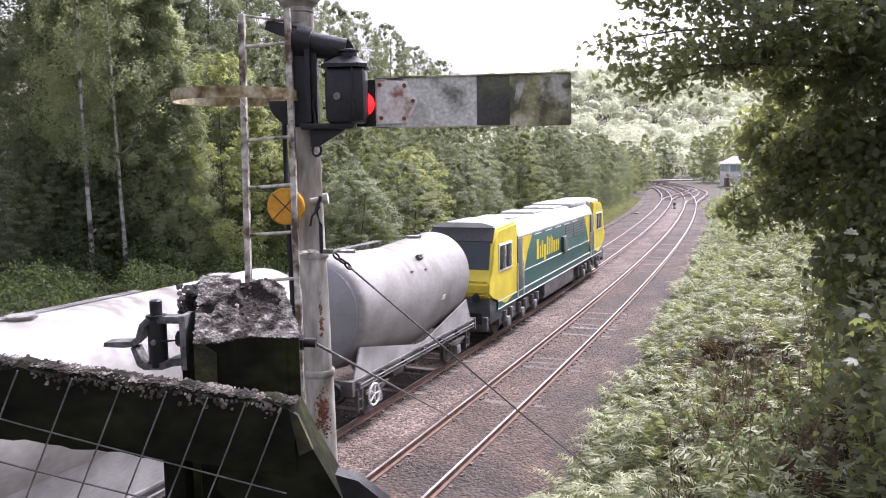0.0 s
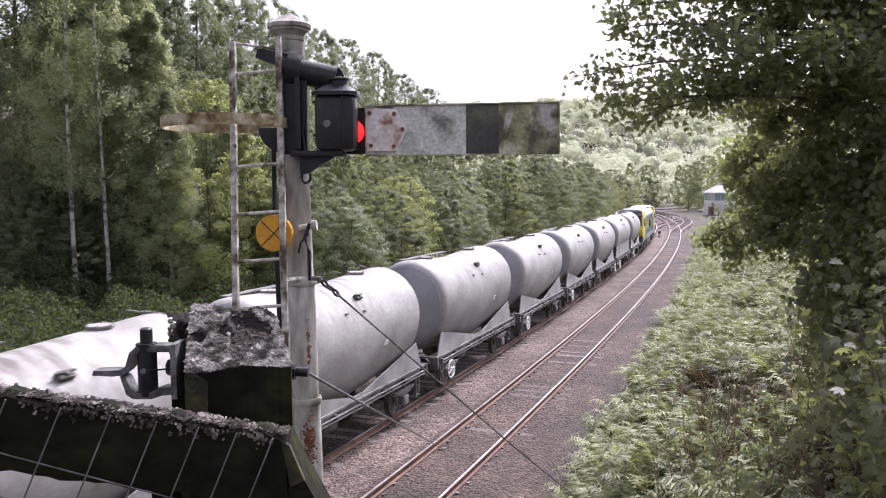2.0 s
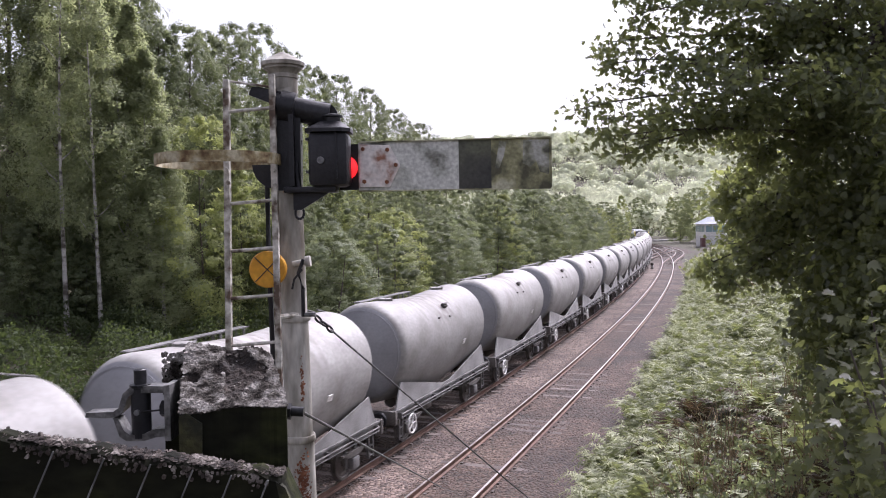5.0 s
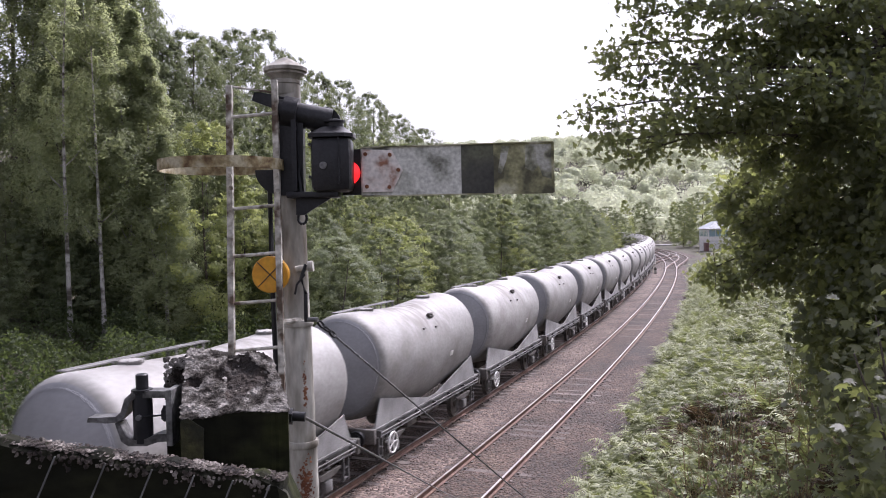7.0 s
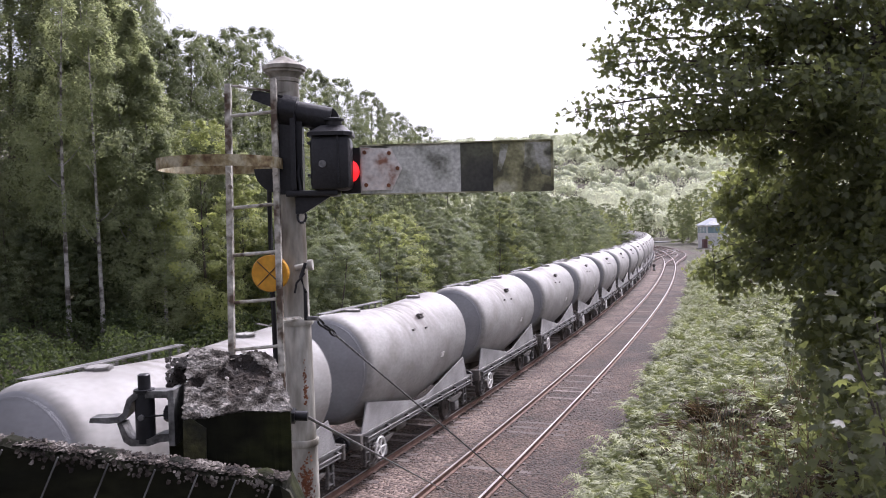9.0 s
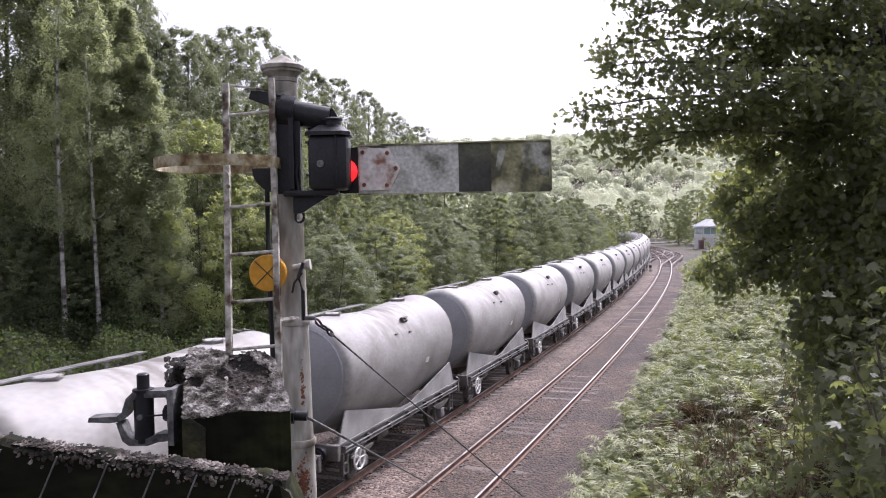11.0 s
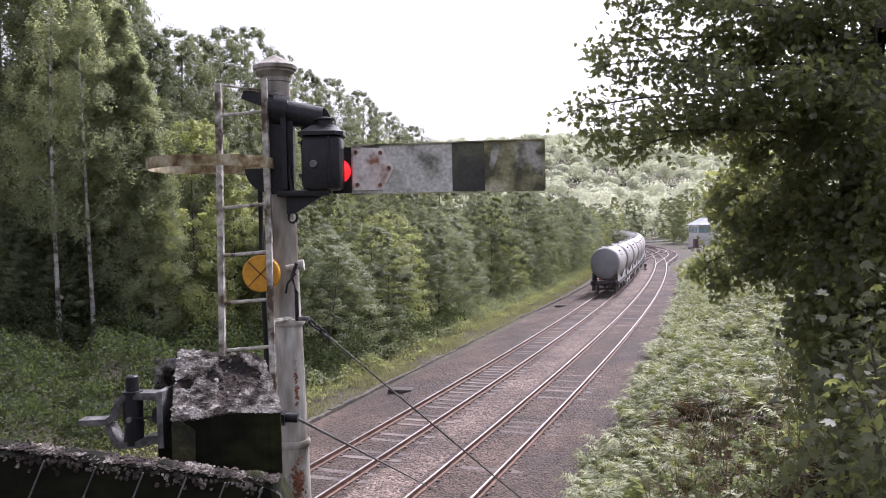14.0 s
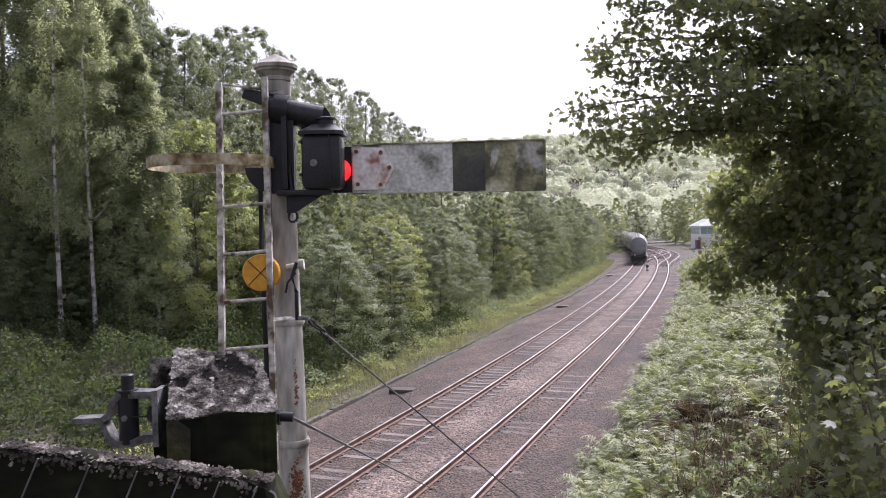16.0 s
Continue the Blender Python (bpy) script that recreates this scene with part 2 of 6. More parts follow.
def lathe(bm, profile, seg=24, m=None):
    """Rings of (radius, z) about the z axis."""
    rings = []
    for r, z in profile:
        ring = []
        for i in range(seg):
            a = 2 * math.pi * i / seg
            p = Vector((r * math.cos(a), r * math.sin(a), z))
            ring.append(bm.verts.new(m @ p if m is not None else p))
        rings.append(ring)
    for a, b in zip(rings[:-1], rings[1:]):
        for i in range(seg):
            bm.faces.new((a[i], a[(i + 1) % seg], b[(i + 1) % seg], b[i]))
    bm.faces.new(rings[0][::-1])
    bm.faces.new(rings[-1])
    return bm


def tube(bm, pts, radius, seg=6):
    """A bent round bar through pts; radius may be a list."""
    pts = [Vector(p) for p in pts]
    rad = radius if isinstance(radius, (list, tuple)) else [radius] * len(pts)
    rings = []
    for i, p in enumerate(pts):
        d = (pts[min(i + 1, len(pts) - 1)] - pts[max(i - 1, 0)]).normalized()
        q = d.to_track_quat("Z", "Y")
        rings.append([bm.verts.new(p + q @ Vector((rad[i] * math.cos(2 * math.pi * k / seg), rad[i] * math.sin(2 * math.pi * k / seg), 0))) for k in range(seg)])
    for a, b in zip(rings[:-1], rings[1:]):
        for k in range(seg):
            bm.faces.new((a[k], a[(k + 1) % seg], b[(k + 1) % seg], b[k]))
    bm.faces.new(rings[0][::-1])
    bm.faces.new(rings[-1])
    return bm


B = bmesh.new

# ---- the line of the railway: a gentle left-hand curve ----
S0, S1 = -420, 560
_s = np.arange(S0, S1 + 1, 1.0)
_k = np.interp(_s, [-1, 0, 50, 90, 120, 150, 270, 290], [0, -0.95e-3, -1.09e-3, -0.80e-3, -1.75e-3, -1.9e-3, -2.2e-3, 0])
_phi = np.concatenate([[0], np.cumsum((_k[1:] + _k[:-1]) / 2)])
_phi += radians(21.34) - _phi[-S0]
_x = np.concatenate([[0], np.cumsum((np.sin(_phi[1:]) + np.sin(_phi[:-1])) / 2)])
_y = np.concatenate([[0], np.cumsum((np.cos(_phi[1:]) + np.cos(_phi[:-1])) / 2)])
_x += -1.70 - _x[-S0]
_y += 15.0 - _y[-S0]
GAUGE, APART = 1.505, 3.56


def line(s, n=0.0):
    """The place (x, y) and heading at s metres along the near track and n metres to its right."""
    p = np.interp(s, _s, _phi)
    return np.interp(s, _s, _x) + n * np.cos(p), np.interp(s, _s, _y) - n * np.sin(p), p


def sn_of(x, y):
    """Metres along and to the right of the near track, for arrays of points."""
    x, y = np.asarray(x, float), np.asarray(y, float)
    s = (x + 1.7) * math.sin(radians(18)) + (y - 15) * math.cos(radians(18))
    for _ in range(6):
        c = np.clip(s, S0, S1)
        cx, cy, p = line(c)
        s = c + (x - cx) * np.sin(p) + (y - cy) * np.cos(p)
    cx, cy, p = line(np.clip(s, S0, S1))
    return s, (x - cx) * np.cos(p) - (y - cy) * np.sin(p)


def wob(a, b, f):
    return np.sin(a * f + 1.3 * np.sin(b * f * 0.7)) * np.cos(b * f * 1.1 + 0.8 * np.sin(a * f * 0.6))


def height(s, n):
    """Height of the ground: ballast bed, verge, the cutting's two banks, then the valley side."""
    s, n = np.asarray(s, float), np.asarray(n, float)
    z = np.interp(n, [-400, -120, -60, -34, -22, -13, -8.2, -7.5, -6.2, -5.6, 1.9, 2.5, 4.2, 6.5, 9, 14, 30, 120, 400],
                  [70, 34, 14, 4.5, 1.4, 0.1, -0.3, -0.42, -0.34, -0.185, -0.185, -0.34, 0.35, 1.7, 2.9, 4.6, 7.5, 12, 20])
    z = np.where(n > 2.5, -0.34 + (z + 0.34) * np.clip(1.15 - np.clip((s - 80) / 70, 0, 1), 0.15, 1), z)
    far = np.clip((s - 150) / 90, 0, 1) ** 2 * (3 - 2 * np.clip((s - 150) / 90, 0, 1))
    valley = np.interp(s, [150, 260, 330, 450, 620, 900, 1500], [-0.4, -0.4, 2, 16, 48, 92, 120]) + 8 * wob(s, n, 0.012)* np.clip((s - 300) / 200, 0, 1)
    keep = np.clip((np.abs(n) - 14) / 25, 0, 1) * np.clip((330 - s) / 80, 0, 1)
    side = np.interp(n, [-200, -60, -20, 20, 60, 200], [40, 12, 1, 0.5, 3, 8])
    z = z * (1 - far) + far * np.where(s < 330, np.maximum(valley, -0.4) + keep * side, valley)
    return z + np.where((n > -7.6) & (n < 2.6), 0, 0.12 * wob(s, n, 0.8) * np.clip((np.abs(n + 2.5) - 5) / 4, 0, 1))


def ground_sheet():
    ss = np.concatenate([np.linspace(-1500, -160, 12), np.arange(-140, -20, 8), np.arange(-20, 140, 1.5), np.arange(140, 340, 5), np.geomspace(345, 4200, 45)])
    nn = np.concatenate([-np.geomspace(3500, 45, 26), np.arange(-42, -14, 2.0), np.arange(-13, -8, 1.0), [-7.9, -7.5, -6.9, -6.2, -5.6, -4.5, -3, -2.45, -2.1, -1.55, -1.15, -0.5, 0.5, 1.9, 2.2, 2.5], np.arange(3, 14, 0.8), np.arange(15, 45, 3), np.geomspace(46, 3500, 26)])
    verts = []
    for s in ss:
        sc = min(max(s, S0), S1)
        for n in nn:
            ni = min(max(n, -60), 60)
            x, y, p = line(sc, ni)
            x, y = x + (n - ni) * math.cos(0.2) + (s - sc) * math.sin(p), y - (n - ni) * math.sin(0.2) + (s - sc) * math.cos(p)
            verts.append((x, y, float(height(s, n))))
    w = len(nn)
    faces, mats = [], []
    for i in range(len(ss) - 1):
        for j in range(w - 1):
            faces.append((i * w + j, i * w + j + 1, (i + 1) * w + j + 1, (i + 1) * w + j))
            mats.append(2 if -2.4 < (nn[j] + nn[j + 1]) / 2 < -1.2 and -200 < ss[i] < 110 else 1 if -7.55 < (nn[j] + nn[j + 1]) / 2 < 2.3 + (0.9 if ss[i] < 22 else 0) + (0 if ss[i] < 140 else 4) and -200 < ss[i] < 330 else 0)
    g = link_mesh("ground", verts, faces, SOIL, smooth=True)
    g.data.materials.append(BALLAST)
    g.data.materials.append(BALLAST_CLEAN)
    g.data.polygons.foreach_set("material_index", mats)
    return tagged(g, "railway cutting with brown ballast bed and grassy soil banks", "ground", kind="structure")


ground_sheet()


# ---- tracks ----
def rail_mesh(centre, offset, s_from, s_to, step, parent, name="rail"):
    """A flat-bottom rail swept along the line: foot, web and polished head."""
    prof = [(-0.07, -0.159), (0.07, -0.159), (0.07, -0.147), (0.012, -0.125), (0.01, -0.04), (0.035, -0.03), (0.036, -0.004), (0.028, 0.0), (-0.028, 0.0), (-0.036, -0.004), (-0.035, -0.03), (-0.01, -0.04), (-0.012, -0.125), (-0.07, -0.147)]
    k = len(prof)
    verts, faces = [], []
    ss = np.arange(s_from, s_to + 0.01, step)
    for s in ss:
        for a, z in prof:
            x, y, _ = line(s, centre(s) + offset + a)
            verts.append((x, y, z))
    for i in range(len(ss) - 1):
        for j in range(k):
            faces.append((i * k + j, i * k + (j + 1) % k, (i + 1) * k + (j + 1) % k, (i + 1) * k + j))
    ob = link_mesh(name, verts, faces, RAIL_SIDE, parent)
    ob.data.materials.append(RAIL_TOP)
    ob.data.polygons.foreach_set("material_index", [1 if j == 7 else 0 for i in range(len(ss) - 1) for j in range(k)])
    return ob


def sleeper_data():
    bm = B()
    box(bm, -1.26, -0.13, -0.30, 1.26, 0.13, -0.165, 0.015)
    for sx in (-1, 1):
        for o in (-0.12, 0.12):
            box(bm, sx * 0.7525 + o - 0.035, -0.06, -0.165, sx * 0.7525 + o + 0.035, 0.06, -0.125)
    me = bpy.data.meshes.new("sleeper")
    bm.to_mesh(me)
    bm.free()
    me.materials.append(SLEEPER)
    return me


SLEEPER_DATA = sleeper_data()


def track(name, centre, s_from, s_to, near_from, near_to, label, sunk=0.0):
    root = empty(name)
    tagged(root, label, "railway track", kind="structure")
    for o in (-GAUGE / 2, GAUGE / 2):
        rail_mesh(centre, o, s_from, s_to, 2.0, root)
    rng = random.Random(5)
    rest_v, rest_f = [], []
    for i in range(int((s_to - s_from) / 0.65)):
        s = s_from + i * 0.65
        x, y, p = line(s, centre(s))
        m = pose(x, y, 0.0, 0, 0, -math.degrees(p) + rng.uniform(-0.8, 0.8))
        if near_from <= s <= near_to:
            ob = new("sleeper", SLEEPER_DATA)
            ob.parent, ob.matrix_basis = root, m @ pose(rng.uniform(-0.03, 0.03), 0, rng.uniform(-0.03, 0.002) - sunk)
        elif -30 < s < 300:
            b = len(rest_v)
            for c in ((-1.26, -0.13), (1.26, -0.13), (1.26, 0.13), (-1.26, 0.13)):
                for z in (-0.3, -0.165):
                    rest_v.append(m @ Vector((*c, z)))
            rest_f += [(b + 1, b + 3, b + 5, b + 7), (b, b + 2, b + 3, b + 1), (b + 2, b + 4, b + 5, b + 3), (b + 4, b + 6, b + 7, b + 5), (b + 6, b, b + 1, b + 7)]
    tagged(link_mesh("distant_sleepers", rest_v, rest_f, SLEEPER, root), kind="stuff")
    return root


def smooth01(a):
    a = min(max(a, 0), 1)
    return a * a * (3 - 2 * a)


track("near_track", lambda s: 0.0, -60, 330, 0, 130, "near railway track with polished rails on half-buried concrete sleepers", 0.014)
track("far_track", lambda s: -APART, -60, 330, 0, 130, "second railway track with polished rails on concrete sleepers")


# ---- the train ----
PITCH, SPEED, WAGONS = 9.21, 26.8, 36
DRIFT_T, DRIFT_S = (0, 2, 4, 7, 9, 12.5, 16), (-1.0, -1.4, -1.65, -1.42, -0.5, 0.7, 0.7)
TAIL_AT_0 = 15.2 - 12.5 * SPEED


def wheel_profile():
    return [(0.06, -0.06), (0.11, -0.065), (0.12, -0.02), (0.36, -0.015), (0.38, -0.05), (0.455, -0.055), (0.46, 0.03), (0.485, 0.045), (0.485, 0.07), (0.39, 0.07), (0.37, 0.02), (0.12, 0.03), (0.11, 0.07), (0.06, 0.07)]


TANK_Z, TANK_R, TANK_DIP = 2.84, 1.32, 0.15


def tank_mesh(bent, radius=TANK_R, half=3.40, zc=TANK_Z, drop=TANK_DIP, seg=44):
    """A tank barrel along y with rounded shoulders and dished ends; when bent its crest dips a little and its belly hangs to the middle."""
    bm = B()
    st = []
    for u in np.linspace(-1, 1, 25):
        k = (1 - math.sqrt(u * u + 0.01)) / 0.9 if bent else 0.0
        st.append((u * half, radius, zc - drop * k, 0.28 + 0.16 * k))
    for dy, r in ((0.10, 0.99), (0.19, 0.962), (0.27, 0.915), (0.33, 0.85), (0.40, 0.68), (0.45, 0.44), (0.47, 0.18)):
        st.append((half + dy, radius * r, zc, 0.28 * r))
        st.insert(0, (-half - dy, radius * r, zc, 0.28 * r))
    rings = []
    for y, r, z, low in st:
        ring = []
        for i in range(seg):
            a = 2 * math.pi * i / seg
            c = math.cos(a)
            ring.append(bm.verts.new((r * 0.975 * math.sin(a), y, z + r * c - low * max(0.0, -c))))
        rings.append(ring)
    for ia, (a, b) in enumerate(zip(rings[:-1], rings[1:])):
        for i in range(seg):
            f = bm.faces.new((a[i], b[i], b[(i + 1) % seg], a[(i + 1) % seg]))
            f.smooth = True
            f.material_index = 1 if ia < 4 or ia >= len(rings) - 5 else 0
    for r in (rings[0], rings[-1][::-1]):
        bm.faces.new(r).material_index = 1
    return bm


def extrude_yz(bm, pts, x0, x1):
    """A flat shape of (y, z) corners given thickness along x."""
    a = [bm.verts.new((x0, y, z)) for y, z in pts]
    b = [bm.verts.new((x1, y, z)) for y, z in pts]
    k = len(pts)
    bm.faces.new(a)
    bm.faces.new(b[::-1])
    for i in range(k):
        bm.faces.new((a[i], b[i], b[(i + 1) % k], a[(i + 1) % k]))
    bmesh.ops.recalc_face_normals(bm, faces=bm.faces)
    return bm


def tank_wagon(bent=True, wheel_end=-1, seed=1):
    rng = random.Random(seed)
    root = empty("tank_wagon")
    t = part("tank", tank_mesh(bent), TANK, root, "dusty light grey tank barrel with dished darker ends")
    t.data.materials.append(TANK_END)
    L = 4.15
    for ye in (-3.715, 3.715):
        # rim where the dished end is welded in
        bm = B()
        prof = [(1.30 * 0.855 + (0.022 if k in (1, 2) else -0.01), dy) for k, dy in enumerate((-0.028, -0.018, 0.018, 0.028))]
        rows = [[bm.verts.new((r * math.sin(2 * math.pi * i / 40), ye + dy, TANK_Z + r * math.cos(2 * math.pi * i / 40) - 0.24 * max(0.0, -math.cos(2 * math.pi * i / 40)))) for i in range(40)] for r, dy in prof]
        for a, b in zip(rows[:-1], rows[1:]):
            for i in range(40):
                bm.faces.new((a[i], b[i], b[(i + 1) % 40], a[(i + 1) % 40]))
        part("end_ring", bm, TANK_END, root)
    # frame
    for sx in (-1, 1):
        bm = B()
        top = ((3.6, 1.95), (0.3, 1.3), (-0.3, 1.3), (-3.6, 1.95)) if bent else ((3.6, 2.2), (0.0, 2.2), (-3.6, 2.2))
        pts = [(-3.95, 1.22), (3.95, 1.22), *top]
        va = [bm.verts.new((sx * 1.12, y, z)) for y, z in pts]
        vb = [bm.verts.new((sx * 1.09, y, z)) for y, z in pts]
        bm.faces.new(va)
        bm.faces.new(vb[::-1])
        for i in range(len(pts)):
            bm.faces.new((va[i], vb[i], vb[(i + 1) % len(pts)], va[(i + 1) % len(pts)]))
        bmesh.ops.recalc_face_normals(bm, faces=bm.faces)
        part("skirt_plate", bm, SKIRT, root)
        bm = B()
        box(bm, sx * 1.08 - 0.05, -L, 0.93, sx * 1.08 + 0.05, L, 1.22)
        box(bm, sx * 1.16 - 0.05, -L, 1.17, sx * 1.16 + 0.03, L, 1.22)
        part("solebar", bm, SOLEBAR, root)
        bm = B()
        for z, o in ((1.00, 1.24), (1.10, 1.26)):
            tube(bm, [(sx * o, -L + 0.25, z), (sx * o, L - 0.25, z)], 0.022)
        for y in np.linspace(-L + 0.3, L - 0.3, 7):
            box(bm, sx * 1.12 - 0.01, y - 0.03, 0.98, sx * 1.26 + 0.0, y + 0.03, 1.14)
        part("side_pipe", bm, SOLEBAR, root)
    for sy in (-1, 1):
        bm = B()
        box(bm, -1.22, sy * L - 0.06, 0.86, 1.22, sy * L + 0.06, 1.24, 0.015)
        hs = part("headstock", bm, UNDER, root)
        for sx in (-1, 1):
            bm = B()
            rod(bm, (sx * 0.865, sy * L, 1.05), (sx * 0.865, sy * (L + 0.33), 1.05), 0.10, seg=12)
            rod(bm, (sx * 0.865, sy * (L + 0.33), 1.05), (sx * 0.865, sy * (L + 0.375), 1.05), 0.23, 0.21, seg=16)
            part("buffer", bm, BLACK, hs)
        bm = B()
        rod(bm, (0, sy * L, 1.0), (0, sy * (L + 0.28), 1.0), 0.05)
        rod(bm, (0, sy * (L + 0.28), 1.02), (0, sy * (L + 0.30), 0.62), 0.035)
        tube(bm, [(0.3, sy * L, 0.95), (0.32, sy * (L + 0.18), 0.75), (0.25, sy * (L + 0.25), 0.5)], 0.03)
        part("coupling", bm, BLACK, hs)
        # axle: wheels, boxes, guards, springs
        ya = sy * 2.75
        for sx in (-1, 1):
            bm = B()
            lathe(bm, wheel_profile(), 28, Matrix.Translation((sx * 0.77, ya, 0.46)) @ Matrix.Rotation(math.pi / 2 * (1 if sx < 0 else -1), 4, "Y"))
            bmesh.ops.recalc_face_normals(bm, faces=bm.faces)
            part("wheel", bm, UNDER, root, smooth=False)
            bm = B()
            box(bm, sx * 1.0 - 0.02, ya - 0.32, 0.36, sx * 1.0 + 0.02, ya - 0.19, 0.95)
            box(bm, sx * 1.0 - 0.02, ya + 0.19, 0.36, sx * 1.0 + 0.02, ya + 0.32, 0.95)
            box(bm, sx * 1.0 - 0.02, ya - 0.32, 0.36, sx * 1.0 + 0.02, ya + 0.32, 0.42)
            part("axle_guard", bm, SOLEBAR, root)
            bm = B()
            box(bm, sx * 1.08 - 0.08, ya - 0.16, 0.34, sx * 1.08 + 0.1, ya + 0.16, 0.62, 0.03)
            part("axle_box", bm, SOLEBAR, root)
            bm = B()
            extrude_yz(bm, [(ya - 0.62, 0.79), (ya - 0.62, 0.755), (ya - 0.26, 0.65), (ya + 0.26, 0.65), (ya + 0.62, 0.755), (ya + 0.62, 0.79)], sx * 1.09 - 0.05, sx * 1.09 + 0.05)
            part("leaf_spring", bm, UNDER, root)
        bm = B()
        rod(bm, (-0.75, ya, 0.46), (0.75, ya, 0.46), 0.075)
        part("axle", bm, UNDER, root)
        for sx in (-1, 1):
            bm = B()
            box(bm, sx * 1.1 - 0.03, sy * 3.65 - 0.14, 0.35, sx * 1.1 + 0.03, sy * 3.65 - 0.09, 1.0)
            box(bm, sx * 1.1 - 0.03, sy * 3.65 + 0.09, 0.35, sx * 1.1 + 0.03, sy * 3.65 + 0.14, 1.0)
            for z in (0.4, 0.65):
                box(bm, sx * 1.1 - 0.06, sy * 3.65 - 0.14, z, sx * 1.1 + 0.03, sy * 3.65 + 0.14, z + 0.03)
            part("footstep", bm, SOLEBAR, root)
    # brake gear, air tanks
    bm = B()
    rod(bm, (-0.5, -0.9, 0.72), (-0.5, 0.9, 0.72), 0.2, seg=16)
    rod(bm, (0.75, 0.1, 0.75), (0.75, 1.1, 0.75), 0.13, seg=12)
    box(bm, 0.35, -1.2, 0.55, 0.8, -0.5, 0.95, 0.04)
    tube(bm, [(0.3, -2.2, 0.6), (0.3, 2.2, 0.6)], 0.03)
    part("brake_gear", bm, UNDER, root)
    bm = B()
    yw = wheel_end * 3.3
    for i in range(20):
        a0, a1 = 2 * math.pi * i / 20, 2 * math.pi * (i + 1) / 20
        rod(bm, (1.32, yw + 0.27 * math.cos(a0), 0.72 + 0.27 * math.sin(a0)), (1.32, yw + 0.27 * math.cos(a1), 0.72 + 0.27 * math.sin(a1)), 0.026, seg=6)
    for i in range(5):
        a0 = 2 * math.pi * i / 5
        rod(bm, (1.32, yw, 0.72), (1.32, yw + 0.27 * math.cos(a0), 0.72 + 0.27 * math.sin(a0)), 0.02, seg=6)
    rod(bm, (1.1, yw, 0.72), (1.34, yw, 0.72), 0.04, seg=8)
    part("brake_wheel", bm, WHITE, root, "white hand-brake wheel")
    # walkway on the roof, hatches, valves, ladder, plates
    bm = B()
    for x in (-0.43, -0.31):
        box(bm, x - 0.052, -3.3, 4.13, x + 0.052, 0.4, 4.155)
    for y in np.linspace(-3.1, 0.2, 5):
        box(bm, -0.48, y - 0.02, 3.6, -0.45, y + 0.02, 4.13)
        box(bm, -0.27, y - 0.02, 3.85, -0.24, y + 0.02, 4.13)
    part("roof_walkway", bm, SOLEBAR, root)
    dip = (lambda y: TANK_DIP * (1 - abs(y) / 3.6)) if bent else (lambda y: 0.0)
    for y in (-2.1, 2.1):
        bm = B()
        rod(bm, (-0.02, y, 4.06 - dip(y)), (-0.02, y, 4.19 - dip(y)), 0.2, seg=20)
        rod(bm, (-0.02, y, 4.19 - dip(y)), (-0.02, y, 4.22 - dip(y)), 0.23, seg=20)
        for i in range(6):
            a0 = 2 * math.pi * i / 6
            rod(bm, (-0.02 + 0.22 * math.cos(a0), y + 0.22 * math.sin(a0), 4.14 - dip(y)), (-0.02 + 0.22 * math.cos(a0), y + 0.22 * math.sin(a0), 4.24 - dip(y)), 0.02, seg=6)
        part("hatch", bm, TANK, root)
    bm = B()
    yv = 0.5
    m = Matrix.Translation((0, yv, TANK_Z - dip(yv))) @ Matrix.Rotation(radians(42), 4, "Y")
    box(bm, -0.08, -0.15, 1.28, 0.08, 0.15, 1.38, 0.02, m)
    rod(bm, m @ Vector((0, 0, 1.34)), m @ Vector((0, 0.0, 1.42)), 0.05)
    rod(bm, m @ Vector((-0.02, -0.2, 1.40)), m @ Vector((-0.02, 0.16, 1.40)), 0.025)
    part("valve", bm, UNDER, root, "dark valve with a drip stain")
    for y, a0 in ((-0.5, 58), (0.4, 60)):
        bm = B()
        m = Matrix.Translation((0, y, TANK_Z - dip(y))) @ Matrix.Rotation(radians(a0), 4, "Y")
        box(bm, -0.025, -0.06, 1.29, 0.025, 0.06, 1.345, 0.0, m)
        part("bracket", bm, UNDER, root)
    bm = B()
    m = Matrix.Translation((0, 1.35, TANK_Z - dip(1.35))) @ Matrix.Rotation(radians(108), 4, "Y")
    box(bm, -0.14, -0.12, 1.30, 0.14, 0.12, 1.315, 0.0, m)
    part("data_plate", bm, WHITE, root, "small white data plate")
    bm = B()
    for x in (-0.55, -0.15):
        tube(bm, [(x, -4.08, 1.25), (x, -4.08, 3.55), (x, -3.75, 4.1), (x, -3.25, 4.22)] if not bent else [(x, 4.08, 1.25), (x, 4.08, 3.55), (x, 3.75, 4.1), (x, 3.25, 4.22)], 0.022)
    for z in np.arange(1.4, 3.7, 0.28):
        y = -4.08 if not bent else 4.08
        tube(bm, [(-0.55, y, z), (-0.15, y, z)], 0.016)
    part("ladder", bm, SOLEBAR, root)
    return root


def vehicle_rows(s_centre, half_base, n_off, step=0.5):
    """Poses of a vehicle whose middle is at s_centre when the clip starts, riding on the track at n_off."""
    rows = []
    for i in range(int(16 / step) + 1):
        t = i * step
        s = s_centre + SPEED * t + float(np.interp(t, DRIFT_T, DRIFT_S))
        xa, ya, _ = line(s - half_base, n_off)
        xb, yb, _ = line(s + half_base, n_off)
        rows.append((t, pose((xa + xb) / 2, (ya + yb) / 2, 0, 0, 0, -math.degrees(math.atan2(xb - xa, yb - ya)))))
    return rows


